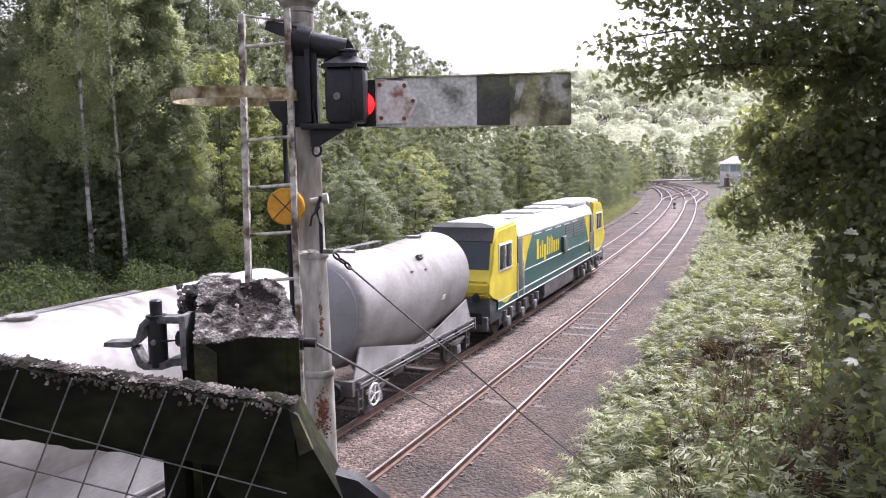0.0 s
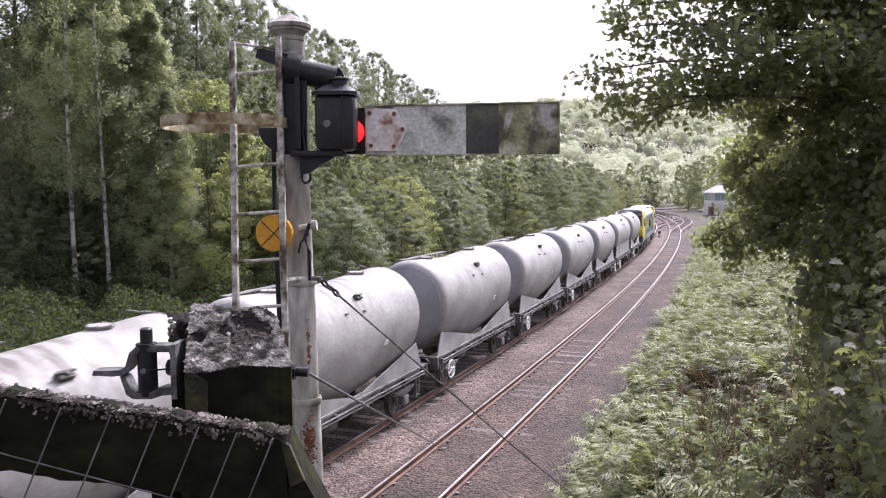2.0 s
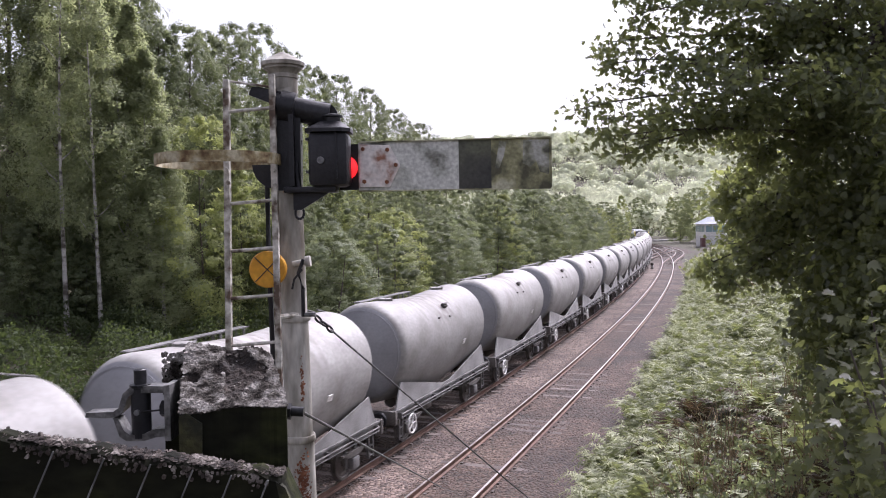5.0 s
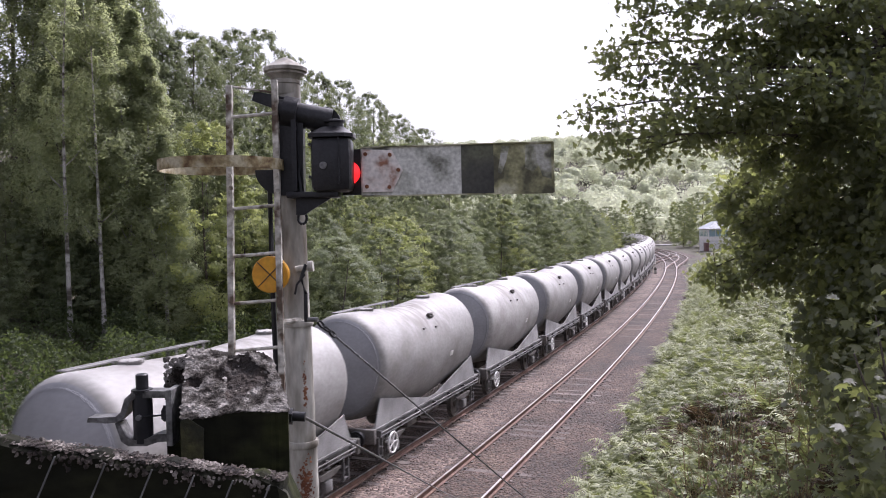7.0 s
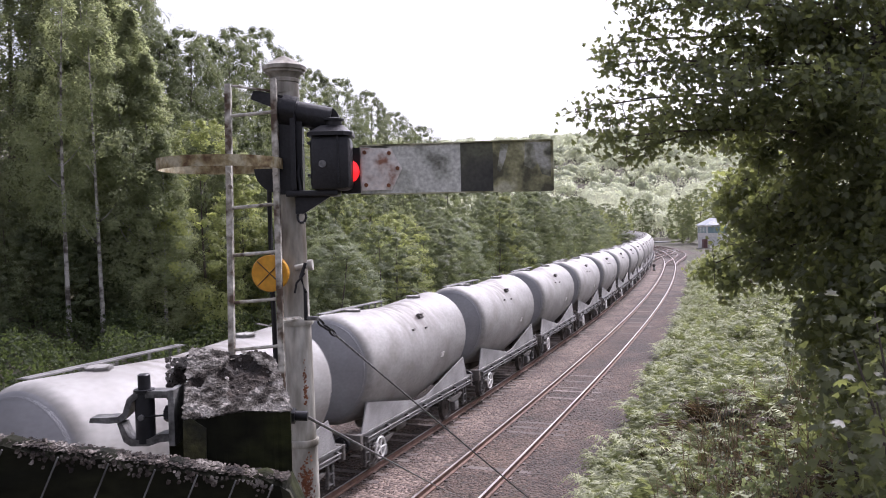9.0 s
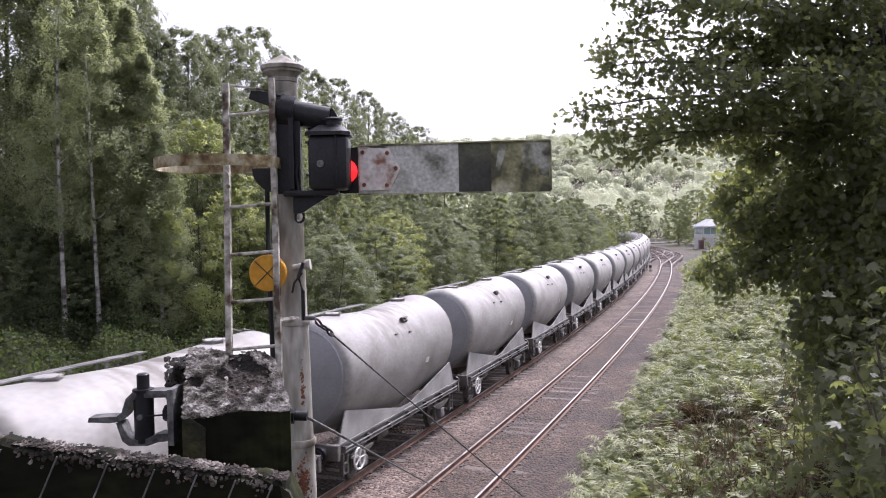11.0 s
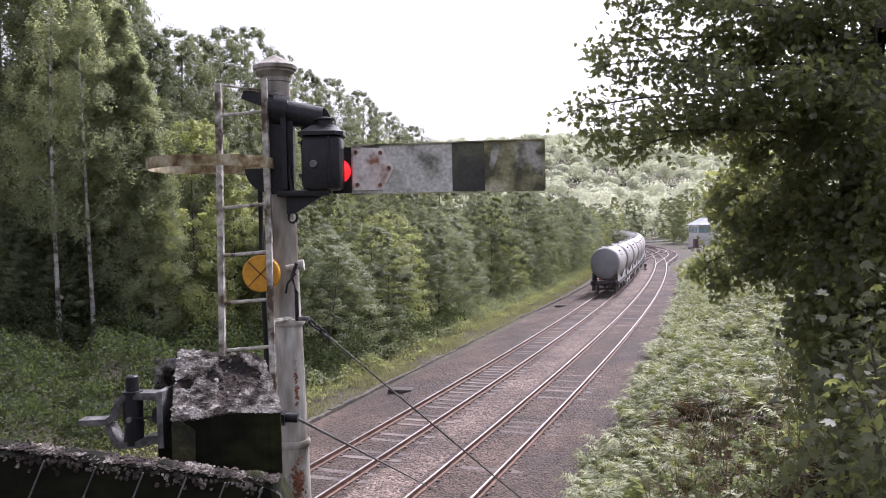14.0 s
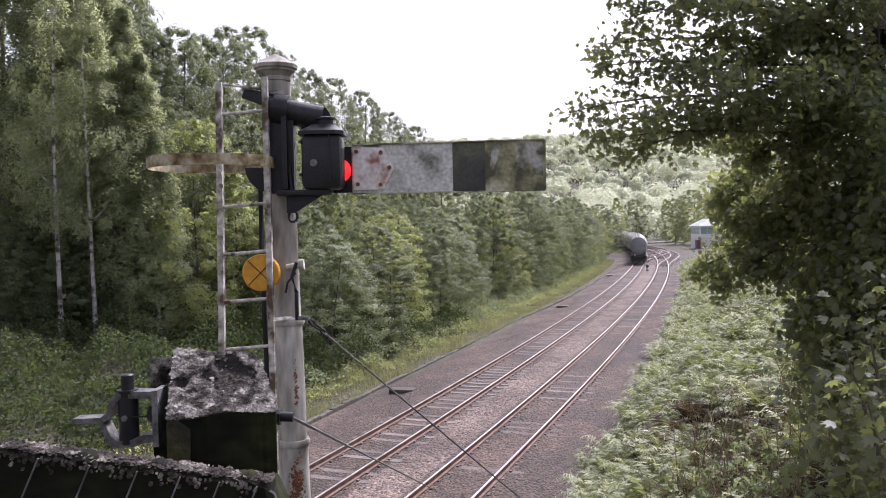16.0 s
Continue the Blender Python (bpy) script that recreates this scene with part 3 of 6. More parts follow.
GREEN = surface("loco_green", [(0.008, 0.055, 0.05), (0.014, 0.085, 0.075)], 1.2, 0.38, 0.0, bump=0.03, grit=0.12)
YELLOW = surface("loco_yellow", [(0.52, 0.42, 0.03), (0.66, 0.54, 0.045)], 1.5, 0.4, bump=0.03, grit=0.1)
# roof grey, lightened in the colour for the white sun highlight on top
ROOF = surface("loco_roof_sunlit_grey", [(0.34, 0.345, 0.34), (0.52, 0.52, 0.51)], 1.2, 0.45)
GLASS = plain("cab_glass", (0.02, 0.03, 0.035), 0.06)
GREY = surface("loco_grille", [(0.05, 0.055, 0.055), (0.10, 0.11, 0.11)], 3, 0.7)


def slab(bm, profile, y0, y1, bevel=0.0):
    """A length of constant cross-section: profile of (x, z), from y0 to y1."""
    a = [bm.verts.new((x, y0, z)) for x, z in profile]
    b = [bm.verts.new((x, y1, z)) for x, z in profile]
    k = len(profile)
    for i in range(k):
        bm.faces.new((a[i], a[(i + 1) % k], b[(i + 1) % k], b[i]))
    bm.faces.new(a[::-1])
    bm.faces.new(b)
    bmesh.ops.recalc_face_normals(bm, faces=bm.faces)
    return bm


def locomotive():
    root = tagged(empty("diesel_locomotive"), "green and yellow six-axle diesel freight locomotive with grey roof", "locomotive")
    H = 10.6
    hood = [(-1.28, 1.45), (1.28, 1.45), (1.28, 3.28), (1.16, 3.52), (0.8, 3.74), (-0.8, 3.74), (-1.16, 3.52), (-1.28, 3.28)]
    part("body", slab(B(), hood, -7.0, 7.0), GREEN, root, "dark green body side with yellow lettering bars")
    bm = B()
    slab(bm, [(1.285, 3.20), (1.30, 3.26), (1.17, 3.55), (0.8, 3.77), (-0.8, 3.77), (-1.17, 3.55), (-1.30, 3.26), (-1.285, 3.20), (-1.1, 3.45), (0, 3.6), (1.1, 3.45)], -7.0, 7.0)
    for y in (-5.5, -2.0, 1.5, 4.6):
        box(bm, -0.75, y - 0.8, 3.74, 0.75, y + 0.8, 3.86, 0.03)
    box(bm, -1.0, 3.2, 3.7, 1.0, 6.9, 3.9, 0.05)
    part("roof", bm, ROOF, root)
    part("side_sill", slab(B(), [(-1.32, 1.16), (1.32, 1.16), (1.32, 1.44), (-1.32, 1.44)], -9.6, 9.6), GREEN, root)
    bm = B()
    for z in (1.45, 1.17):
        box(bm, 1.315, -9.6, z - 0.015, 1.335, 9.6, z + 0.025)
        box(bm, -1.335, -9.6, z - 0.015, -1.315, 9.6, z + 0.025)
    part("sill_stripe", bm, WHITE, root)
    for sy in (-1, 1):
        c = [(sy * 8.7, 1.18), (sy * 10.25, 1.6), (sy * 10.6, 1.78), (sy * 10.62, 2.15), (sy * 10.3, 2.5), (sy * 9.95, 3.35), (sy * 9.5, 3.70), (sy * 7.2, 3.80), (sy * 7.2, 1.45)]
        bm = B()
        a = [bm.verts.new((-1.33, y, z)) for y, z in c]
        b = [bm.verts.new((1.33, y, z)) for y, z in c]
        k = len(c)
        for i in range(k):
            bm.faces.new((a[i], a[(i + 1) % k], b[(i + 1) % k], b[i]))
        bm.faces.new(a[::-1])
        bm.faces.new(b)
        bmesh.ops.recalc_face_normals(bm, faces=bm.faces)
        bmesh.ops.bevel(bm, geom=[e for e in bm.edges], offset=0.07, segments=2, affect="EDGES")
        cab = part("cab", bm, YELLOW, root, "bright yellow driving cab")
        bm = B()
        a = [bm.verts.new((x, y, z)) for x, y, z in ((-1.22, sy * 10.325, 2.5), (1.22, sy * 10.325, 2.5), (1.18, sy * 9.975, 3.34), (-1.18, sy * 9.975, 3.34))]
        b = [bm.verts.new((v.co.x, v.co.y - sy * 0.06, v.co.z - 0.0)) for v in a]
        bm.faces.new(a)
        bm.faces.new(b[::-1])
        for i in range(4):
            bm.faces.new((a[i], b[i], b[(i + 1) % 4], a[(i + 1) % 4]))
        bmesh.ops.recalc_face_normals(bm, faces=bm.faces)
        part("windscreen", bm, GLASS, cab)
        for sx in (-1, 1):
            bm = B()
            box(bm, sx * 1.345 - 0.012, sy * 8.75 - 0.78, 2.36, sx * 1.345 + 0.012, sy * 8.75 + 0.78, 3.24, 0.01)
            w = part("side_window", bm, WHITE, cab)
            for o in (-0.37, 0.37):
                bm = B()
                box(bm, sx * 1.36 - 0.01, sy * 8.75 + o - 0.33, 2.43, sx * 1.36 + 0.01, sy * 8.75 + o + 0.33, 3.17, 0.01)
                part("pane", bm, GLASS, w)
        bm = B()
        a = [bm.verts.new(v) for v in ((-1.26, sy * 9.98, 3.36), (1.26, sy * 9.98, 3.36), (1.2, sy * 9.5, 3.74), (-1.2, sy * 9.5, 3.74))]
        b = [bm.verts.new((v.co.x, v.co.y, v.co.z - 0.06)) for v in a]
        bm.faces.new(a)
        bm.faces.new(b[::-1])
        for i in range(4):
            bm.faces.new((a[i], b[i], b[(i + 1) % 4], a[(i + 1) % 4]))
        bmesh.ops.recalc_face_normals(bm, faces=bm.faces)
        part("brow", bm, BLACK, cab, "dark panel above the windscreen")
        bm = B()
        box(bm, -1.26, min(sy * 7.2, sy * 10.3), 0.75, 1.26, max(sy * 7.2, sy * 10.3), 1.72, 0.05)
        part("skirt", bm, GREY, cab)
        bm = B()
        slab(bm, [(-1.2, 3.50), (1.2, 3.50), (1.12, 3.80), (0.7, 3.90), (-0.7, 3.90), (-1.12, 3.80)], sy * 7.15, sy * 9.5)
        part("cab_roof", bm, ROOF, cab)
        bm = B()
        box(bm, -1.25, sy * 10.55 - 0.08, 0.55, 1.25, sy * 10.55 + 0.08, 1.05, 0.03)
        part("buffer_beam", bm, GREY, root)
        for sx in (-1, 1):
            bm = B()
            rod(bm, (sx * 0.865, sy * 10.5, 1.05), (sx * 0.865, sy * 10.85, 1.05), 0.12, seg=12)
            box(bm, sx * 0.865 - 0.3, sy * 10.85 - 0.03, 0.85, sx * 0.865 + 0.3, sy * 10.85 + 0.03, 1.25, 0.02)
            part("buffer", bm, BLACK, root)
            bm = B()
            rod(bm, (sx * 0.85, sy * 10.6, 1.7), (sx * 0.85, sy * 10.68, 1.7), 0.13, seg=14)
            part("lamp_cluster", bm, GLASS, cab)
        # recess with the dark door beside the cab
        for sx in (-1, 1):
            bm = B()
            box(bm, sx * 1.30 - 0.06, sy * 6.85 - 0.33, 1.46, sx * 1.30 + 0.04, sy * 6.85 + 0.33, 3.2, 0.01)
            part("cab_door", bm, GREY, root)
            for yy in (6.45, 7.25):
                part("handrail", tube(B(), [(sx * 1.36, sy * yy, 1.2), (sx * 1.36, sy * yy, 2.4)], 0.025), WHITE, root)
        # bogie
        bg = part("bogie", slab(B(), [(-1.22, 0.5), (1.22, 0.5), (1.22, 0.95), (-1.22, 0.95)], sy * 6.6 - 2.6, sy * 6.6 + 2.6), UNDER, root)
        for dy in (-1.85, 0, 1.85):
            for sx in (-1, 1):
                bm = B()
                lathe(bm, [(r * 1.08, z) for r, z in wheel_profile()], 28, Matrix.Translation((sx * 0.77, sy * 6.6 + dy, 0.525)) @ Matrix.Rotation(math.pi / 2 * (1 if sx < 0 else -1), 4, "Y"))
                bmesh.ops.recalc_face_normals(bm, faces=bm.faces)
                part("wheel", bm, UNDER, bg)
                bm = B()
                box(bm, sx * 1.28 - 0.12, sy * 6.6 + dy - 0.2, 0.35, sx * 1.28 + 0.1, sy * 6.6 + dy + 0.2, 0.72, 0.04)
                rod(bm, (sx * 1.3, sy * 6.6 + dy - 0.38, 0.6), (sx * 1.3, sy * 6.6 + dy - 0.38, 1.0), 0.09)
                rod(bm, (sx * 1.3, sy * 6.6 + dy + 0.38, 0.6), (sx * 1.3, sy * 6.6 + dy + 0.38, 1.0), 0.09)
                part("axle_box", bm, SOLEBAR, bg)
    part("fuel_tank", slab(B(), [(-1.2, 0.45), (1.2, 0.45), (1.28, 0.7), (1.28, 1.15), (-1.28, 1.15), (-1.28, 0.7)], -3.0, 2.6), SOLEBAR, root)
    # yellow wedge at each end of the green side, lettering as bars, grilles
    for sx in (-1, 1):
        for sy in (-1, 1):
            bm = B()
            pts = [(sy * 6.5, 3.26), (sy * 4.9, 3.26), (sy * 5.7, 2.6), (sy * 6.5, 1.6)]
            a = [bm.verts.new((sx * 1.288, y, z)) for y, z in pts]
            b = [bm.verts.new((sx * 1.25, y, z)) for y, z in pts]
            bm.faces.new(a)
            bm.faces.new(b[::-1])
            for i in range(4):
                bm.faces.new((a[i], b[i], b[(i + 1) % 4], a[(i + 1) % 4]))
            bmesh.ops.recalc_face_normals(bm, faces=bm.faces)
            part("yellow_panel", bm, YELLOW, root)
        y = -4.3
        for i, (w, hgt) in enumerate(((0.42, 0.72), (0.22, 0.45), (0.32, 0.62), (0.36, 0.58), (0.34, 0.7), (0.26, 0.62), (0.14, 0.7), (0.14, 0.6), (0.34, 0.45), (0.34, 0.45), (0.22, 0.45))):
            bm = B()
            z0 = 2.22 if i != 3 else 2.08
            yy = y if sx > 0 else -y
            box(bm, sx * 1.29 - 0.008, min(yy, yy + sx * w * 0.8), z0, sx * 1.29 + 0.004, max(yy, yy + sx * w * 0.8), z0 + hgt)
            part("lettering_bar", bm, YELLOW, root)
            y += w + 0.08
        for y0 in np.arange(-4.6, 4.0, 1.75):
            bm = B()
            box(bm, sx * 1.285 - 0.006, y0, 3.14, sx * 1.285 + 0.006, y0 + 1.1, 3.17)
            part("side_stripe", bm, WHITE, root)
        for y0, y1 in ((0.9, 2.4), (2.6, 4.1), (4.3, 5.4)):
            for z in np.arange(2.5, 3.15, 0.11):
                bm = B()
                box(bm, sx * 1.295 - 0.02, y0, z, sx * 1.295 + 0.01, y1, z + 0.05)
                part("grille_slat", bm, GREY, root)
        bm = B()
        box(bm, sx * 1.36 - 0.1, 0.1, 2.0, sx * 1.36 + 0.06, 0.75, 2.7, 0.02)
        part("equipment_box", bm, GREY, root)
        bm = B()
        tube(bm, [(sx * 1.33, -6.4, 2.05), (sx * 1.33, 6.4, 2.05)], 0.012)
        part("handrail", bm, WHITE, root)
    bm = B()
    box(bm, -1.25, -10.33, 2.3, 1.25, -10.0, 2.33)
    part("sill_strip", bm, GREY, root)
    # full height of the upper works
    for ob in root.children_recursive:
        for v in ob.data.vertices:
            if v.co.z > 1.5:
                v.co.z = 1.5 + (v.co.z - 1.5) * 1.15
    return root


LOCO = locomotive()
LOCO_S = TAIL_AT_0 + PITCH * WAGONS + 11.2 + 0.9
MODELS = {}
TRAIN = []
for i in range(WAGONS):
    # the second behind the engine is a straight barrel; on some the brake wheel is at the other end
    kind = (i != 1, 1 if i in (2, WAGONS - 1) else -1)
    if kind not in MODELS:
        MODELS[kind] = tagged(tank_wagon(*kind), "light grey four-wheel cement tank wagon with " + ("sagging" if kind[0] else "straight") + " barrel", "tank wagon", "wagons of the train")
        w = MODELS[kind]
        if not kind[0]:
            for ob in w.children_recursive:
                co = [v.co for v in ob.data.vertices]
                mid = sum(c.y for c in co) / len(co)
                whole = max(c.y for c in co) - min(c.y for c in co) > 2
                for c in co:
                    c.y = c.y * 1.1 if whole else c.y + mid * 0.1
    else:
        w = copy_thing(MODELS[kind], pose(0, 0, 0))
    TRAIN.append((w, TAIL_AT_0 + PITCH * (WAGONS - 1 - i) + PITCH / 2 + (0.9, 0.45)[i] if i < 2 else TAIL_AT_0 + PITCH * (WAGONS - 1 - i) + PITCH / 2))
TAIL_LAMP = part("tail_lamp", box(B(), -0.62, -4.36, 1.25, -0.46, -4.24, 1.55, 0.02), WHITE, TRAIN[-1][0], "white tail lamp with red lens")
part("lens", lathe(B(), [(0.06, 0), (0.05, 0.03), (0.01, 0.04)], 14, Matrix.Translation((-0.54, -4.36, 1.38)) @ Matrix.Rotation(math.pi / 2, 4, "X")), plain("red_lens", (0.5, 0.01, 0.01), 0.2, 0, 0.6), TAIL_LAMP)


# ---- trees and plants ----
def unit(v):
    return v / np.maximum(np.linalg.norm(v, axis=-1, keepdims=True), 1e-9)


def leaf_faces(rng, centres, normals, length, width, droop=0.0):
    """A pointed leaf (a kite of four corners) at each centre, facing along normals."""
    n = len(centres)
    nr = unit(normals)
    t = rng.normal(size=(n, 3))
    t[:, 2] -= droop
    t = unit(t - (t * nr).sum(1, keepdims=True) * nr)
    b = np.cross(nr, t)
    L = length * rng.uniform(0.65, 1.3, (n, 1))
    W = width * rng.uniform(0.65, 1.3, (n, 1))
    bend = nr * L * rng.uniform(-0.25, 0.1, (n, 1))
    return np.stack([centres - t * L * 0.5, centres + b * W * 0.5 + t * L * 0.05, centres + t * L * 0.5 + bend, centres - b * W * 0.5 + t * L * 0.05], 1)


def small_leaves(rng, centres, normals, length, width, droop=0.0):
    """Tiny three-cornered leaves, for crowns seen from afar."""
    q = leaf_faces(rng, centres, normals, length, width * 1.15, droop)
    return np.stack([q[:, 1], q[:, 2], q[:, 3]], 1)


def clump_leaves(rng, clumps, radii, per, flat=0.75, shell=0.55, rough_n=0.4):
    """Leaf places and facings over a set of round clumps."""
    c = np.repeat(clumps, per, 0)
    r = np.repeat(radii, per)[:, None]
    d = unit(rng.normal(size=(len(c), 3)))
    rad = r * (shell + (1 - shell) * rng.uniform(0, 1, (len(c), 1)) ** 0.6) * rng.uniform(0.8, 1.15, (len(c), 1))
    p = c + d * rad * np.array([1, 1, flat])
    nrm = d * 0.9 + rng.normal(size=d.shape) * rough_n + np.array([0, 0, 0.35])
    return p, nrm


def limbs(bm, rng, top, base_r, lean=(0, 0), count=9, spread=2.2, lift=0.9, start=0.25):
    """A tapered trunk with limbs; gives the limb ends."""
    pts, rad = [], []
    for i in range(9):
        u = i / 8
        pts.append((lean[0] * u * u + 0.12 * math.sin(3 * u + lean[1]), lean[1] * u * u + 0.12 * math.cos(4 * u + lean[0]) - 0.12, top * u - 0.3 * (1 - u)))
        rad.append(base_r * (1 - 0.88 * u) * (1.35 if i == 0 else 1))
    tube(bm, pts, rad, 8)
    ends = []
    for i in range(count):
        u = start + (0.95 - start) * i / max(1, count - 1)
        k = u * 8
        a = Vector(pts[int(k)]).lerp(Vector(pts[min(8, int(k) + 1)]), k - int(k))
        ang = i * 2.4 + rng.uniform(-0.5, 0.5)
        reach = spread * (1.1 - 0.75 * u) * rng.uniform(0.75, 1.2)
        e = a + Vector((reach * math.cos(ang), reach * math.sin(ang), reach * lift * rng.uniform(0.5, 1.2)))
        mid = a.lerp(e, 0.5) + Vector((0, 0, -0.08 * reach))
        r0 = max(0.015, base_r * (1 - 0.85 * u) * 0.5)
        tube(bm, [a, mid, e], [r0, r0 * 0.6, r0 * 0.2], 5)
        ends += [mid, e]
    return ends


def tree_model(name, seed, top, radius, bark, leaf, clumps, per, size, low=0.12, shape="round", trunk_r=0.16, width=0.6, crad=(0.55, 1.1), droop=0.3, shell=0.55, flat=0.75, inner=0.4):
    """One tree or tall shrub: trunk with limbs, and a crown of uneven leaf clumps with gaps."""
    rng = np.random.default_rng(seed)
    root = empty(name)
    bm = B()
    limbs(bm, random.Random(seed), top * 0.93, trunk_r, (rng.uniform(-0.5, 0.5), rng.uniform(-0.5, 0.5)), 11, radius * 0.8, 0.8 if shape != "birch" else 1.3, max(0.2, low))
    part("trunk", bm, bark, root)
    pts, rad = [], []
    lobes = rng.uniform(0, 6.28, 5)
    while len(pts) < clumps:
        u = rng.uniform(0, 1)
        if shape == "birch":
            env = math.sin(math.pi * min(1, (0.12 + 0.88 * u)) ** 0.8) ** 0.7 * (1.05 - 0.45 * u)
        elif shape == "cone":
            env = (1 - u) ** 0.75 * 1.05 + 0.08
        else:
            env = math.sin(math.pi * (0.2 + 0.78 * u)) ** 0.6
        a = rng.uniform(0, 6.283)
        env *= 1 + 0.22 * math.sin(3 * a + lobes[0] + 5 * u) + 0.14 * math.sin(5 * a + lobes[1] - 7 * u)
        r = radius * env * rng.uniform(0.3 if shape == "birch" else inner, 1) ** 0.5
        pts.append((r * math.cos(a), r * math.sin(a), top * (low + (1 - low) * u)))
        rad.append(rng.uniform(*crad) * (1 - 0.45 * u))
    p, nrm = clump_leaves(rng, np.array(pts), np.array(rad), per, flat, shell)
    outward = p * np.array([1 / radius, 1 / radius, 0]) + np.array([0, 0, 0.25]) + (p[:, 2:] / top - 0.5) * np.array([0, 0, 1.1])
    quads("crown", small_leaves(rng, p, nrm * 0.55 + outward * 0.75, size, size * width, droop), None, leaf, root)
    return root


MODELS_T = {
    "birch": [tree_model("birch_tree", 11, 19, 2.5, BIRCH, LEAF_B, 300, 120, 0.19, 0.05, "birch", 0.15, crad=(0.35, 0.85), droop=1.4, flat=1.2, shell=0.35),
              tree_model("birch_tree", 12, 18, 2.3, BIRCH, LEAF_B, 280, 120, 0.19, 0.08, "birch", 0.13, crad=(0.35, 0.85), droop=1.4, flat=1.25, shell=0.35)],
    "bare": [tree_model("slender_birch_tree", 13, 19, 1.9, BIRCH, LEAF_B, 120, 80, 0.18, 0.3, "birch", 0.13, crad=(0.3, 0.7), droop=1.4, flat=1.2, shell=0.35),
             tree_model("slender_birch_tree", 14, 18, 1.8, BIRCH, LEAF_B, 120, 80, 0.18, 0.3, "birch", 0.12, crad=(0.3, 0.7), droop=1.4, flat=1.2, shell=0.35)],
    "broad": [tree_model("broadleaf_tree", 21, 15, 3.6, BARK, LEAF_A, 520, 66, 0.2, 0.15, "round", 0.2, crad=(0.35, 0.85), shell=0.1, inner=0.3),
              tree_model("broadleaf_tree", 22, 14, 3.8, BARK, LEAF_A, 520, 66, 0.2, 0.15, "round", 0.18, crad=(0.35, 0.85), shell=0.1, inner=0.3)],
    "willow": [tree_model("grey_willow_tree", 31, 9, 2.5, BARK, LEAF_C, 340, 62, 0.165, 0.04, "round", 0.07, 0.5, crad=(0.26, 0.55), shell=0.2, inner=0.72),
               tree_model("grey_willow_tree", 32, 8.5, 2.4, BARK, LEAF_C, 340, 62, 0.165, 0.04, "round", 0.07, 0.5, crad=(0.26, 0.55), shell=0.2, inner=0.72)],
    "alder": [tree_model("young_alder_tree", 41, 9, 2.3, BARK, LEAF_A, 340, 62, 0.165, 0.04, "round", 0.07, 0.7, crad=(0.26, 0.55), shell=0.2, inner=0.72),
              tree_model("young_alder_tree", 42, 9.5, 2.1, BARK, LEAF_A, 340, 62, 0.165, 0.04, "round", 0.07, 0.7, crad=(0.26, 0.55), shell=0.2, inner=0.72)],
    "light": [tree_model("pale_young_tree", 51, 11, 2.0, BARK, LEAF_D, 280, 66, 0.165, 0.05, "cone", 0.07, 0.65, crad=(0.26, 0.52), shell=0.2, inner=0.65),
              tree_model("pale_young_tree", 52, 9, 2.3, BARK, LEAF_D, 280, 66, 0.165, 0.05, "round", 0.07, 0.65, crad=(0.26, 0.55), shell=0.2, inner=0.7)],
}
LABELS_T = {"bare": "tall birch with a slender pale trunk and thin crown", "birch": "tall slender birch with pale trunk and drooping leaves", "broad": "tall dark green broadleaf tree on the bank", "willow": "grey-green bushy willow beside the railway",
            "alder": "dense dark green young alder beside the railway", "light": "young yellow-green tree among darker ones"}
CATS_T = {"bare": "birch tree", "birch": "birch tree", "broad": "tree", "willow": "willow tree", "alder": "alder tree", "light": "tree"}
BASE_TOP = {"bare": (19, 18), "birch": (19, 18), "broad": (15, 14), "willow": (9, 8.5), "alder": (9, 9.5), "light": (11, 9)}
USED_T = set()
TREE_RNG = random.Random(77)


def plant(kind, x, y, top_z, wide=1.0):
    """A tree of that kind whose crown ends at height top_z."""
    i = TREE_RNG.randrange(2)
    if (kind, 1 - i) not in USED_T and (kind, i) in USED_T:
        i = 1 - i
    s, n = sn_of(x, y)
    z = float(height(s, n)) - 0.1
    h = max(2.0, top_z - z)
    k = h / BASE_TOP[kind][i] / 1.03
    w = wide * k ** 0.55
    m = Matrix.Translation((x, y, z)) @ Matrix.Rotation(TREE_RNG.uniform(0, 6.28), 4, "Z") @ Matrix.Diagonal((w, w, k, 1))
    ob = MODELS_T[kind][i]
    if (kind, i) in USED_T:
        ob = copy_thing(ob, m @ Matrix.Diagonal((1 / ob.scale[0], 1 / ob.scale[1], 1 / ob.scale[2], 1)))
    else:
        USED_T.add((kind, i))
        ob.matrix_basis = m
        tagged(ob, LABELS_T[kind], CATS_T[kind], kind.replace("light", "pale") + " trees on the bank")
    return ob


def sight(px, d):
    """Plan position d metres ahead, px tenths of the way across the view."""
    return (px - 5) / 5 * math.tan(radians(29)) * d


# wall of young trees along the verge
WALL_S = np.arange(20.5, 150, 4.3)
for i, s in enumerate(WALL_S):
    n = float(np.interp(s, [14, 22, 40, 60, 90, 150], [-12.5, -12.6, -13.2, -13.2, -12.6, -11.5])) + TREE_RNG.uniform(-1.1, 1.0)
    x, y, _ = line(s, n)
    top = float(np.interp(s, [14, 25, 40, 60, 80, 105, 125, 150], [6.4, 7.8, 8.4, 9.6, 10.4, 10.2, 8.5, 8])) + TREE_RNG.uniform(-1.7, 0.5)
    plant(("willow", "alder", "light", "alder", "willow", "alder")[i % 6], x, y, top, 1.28)
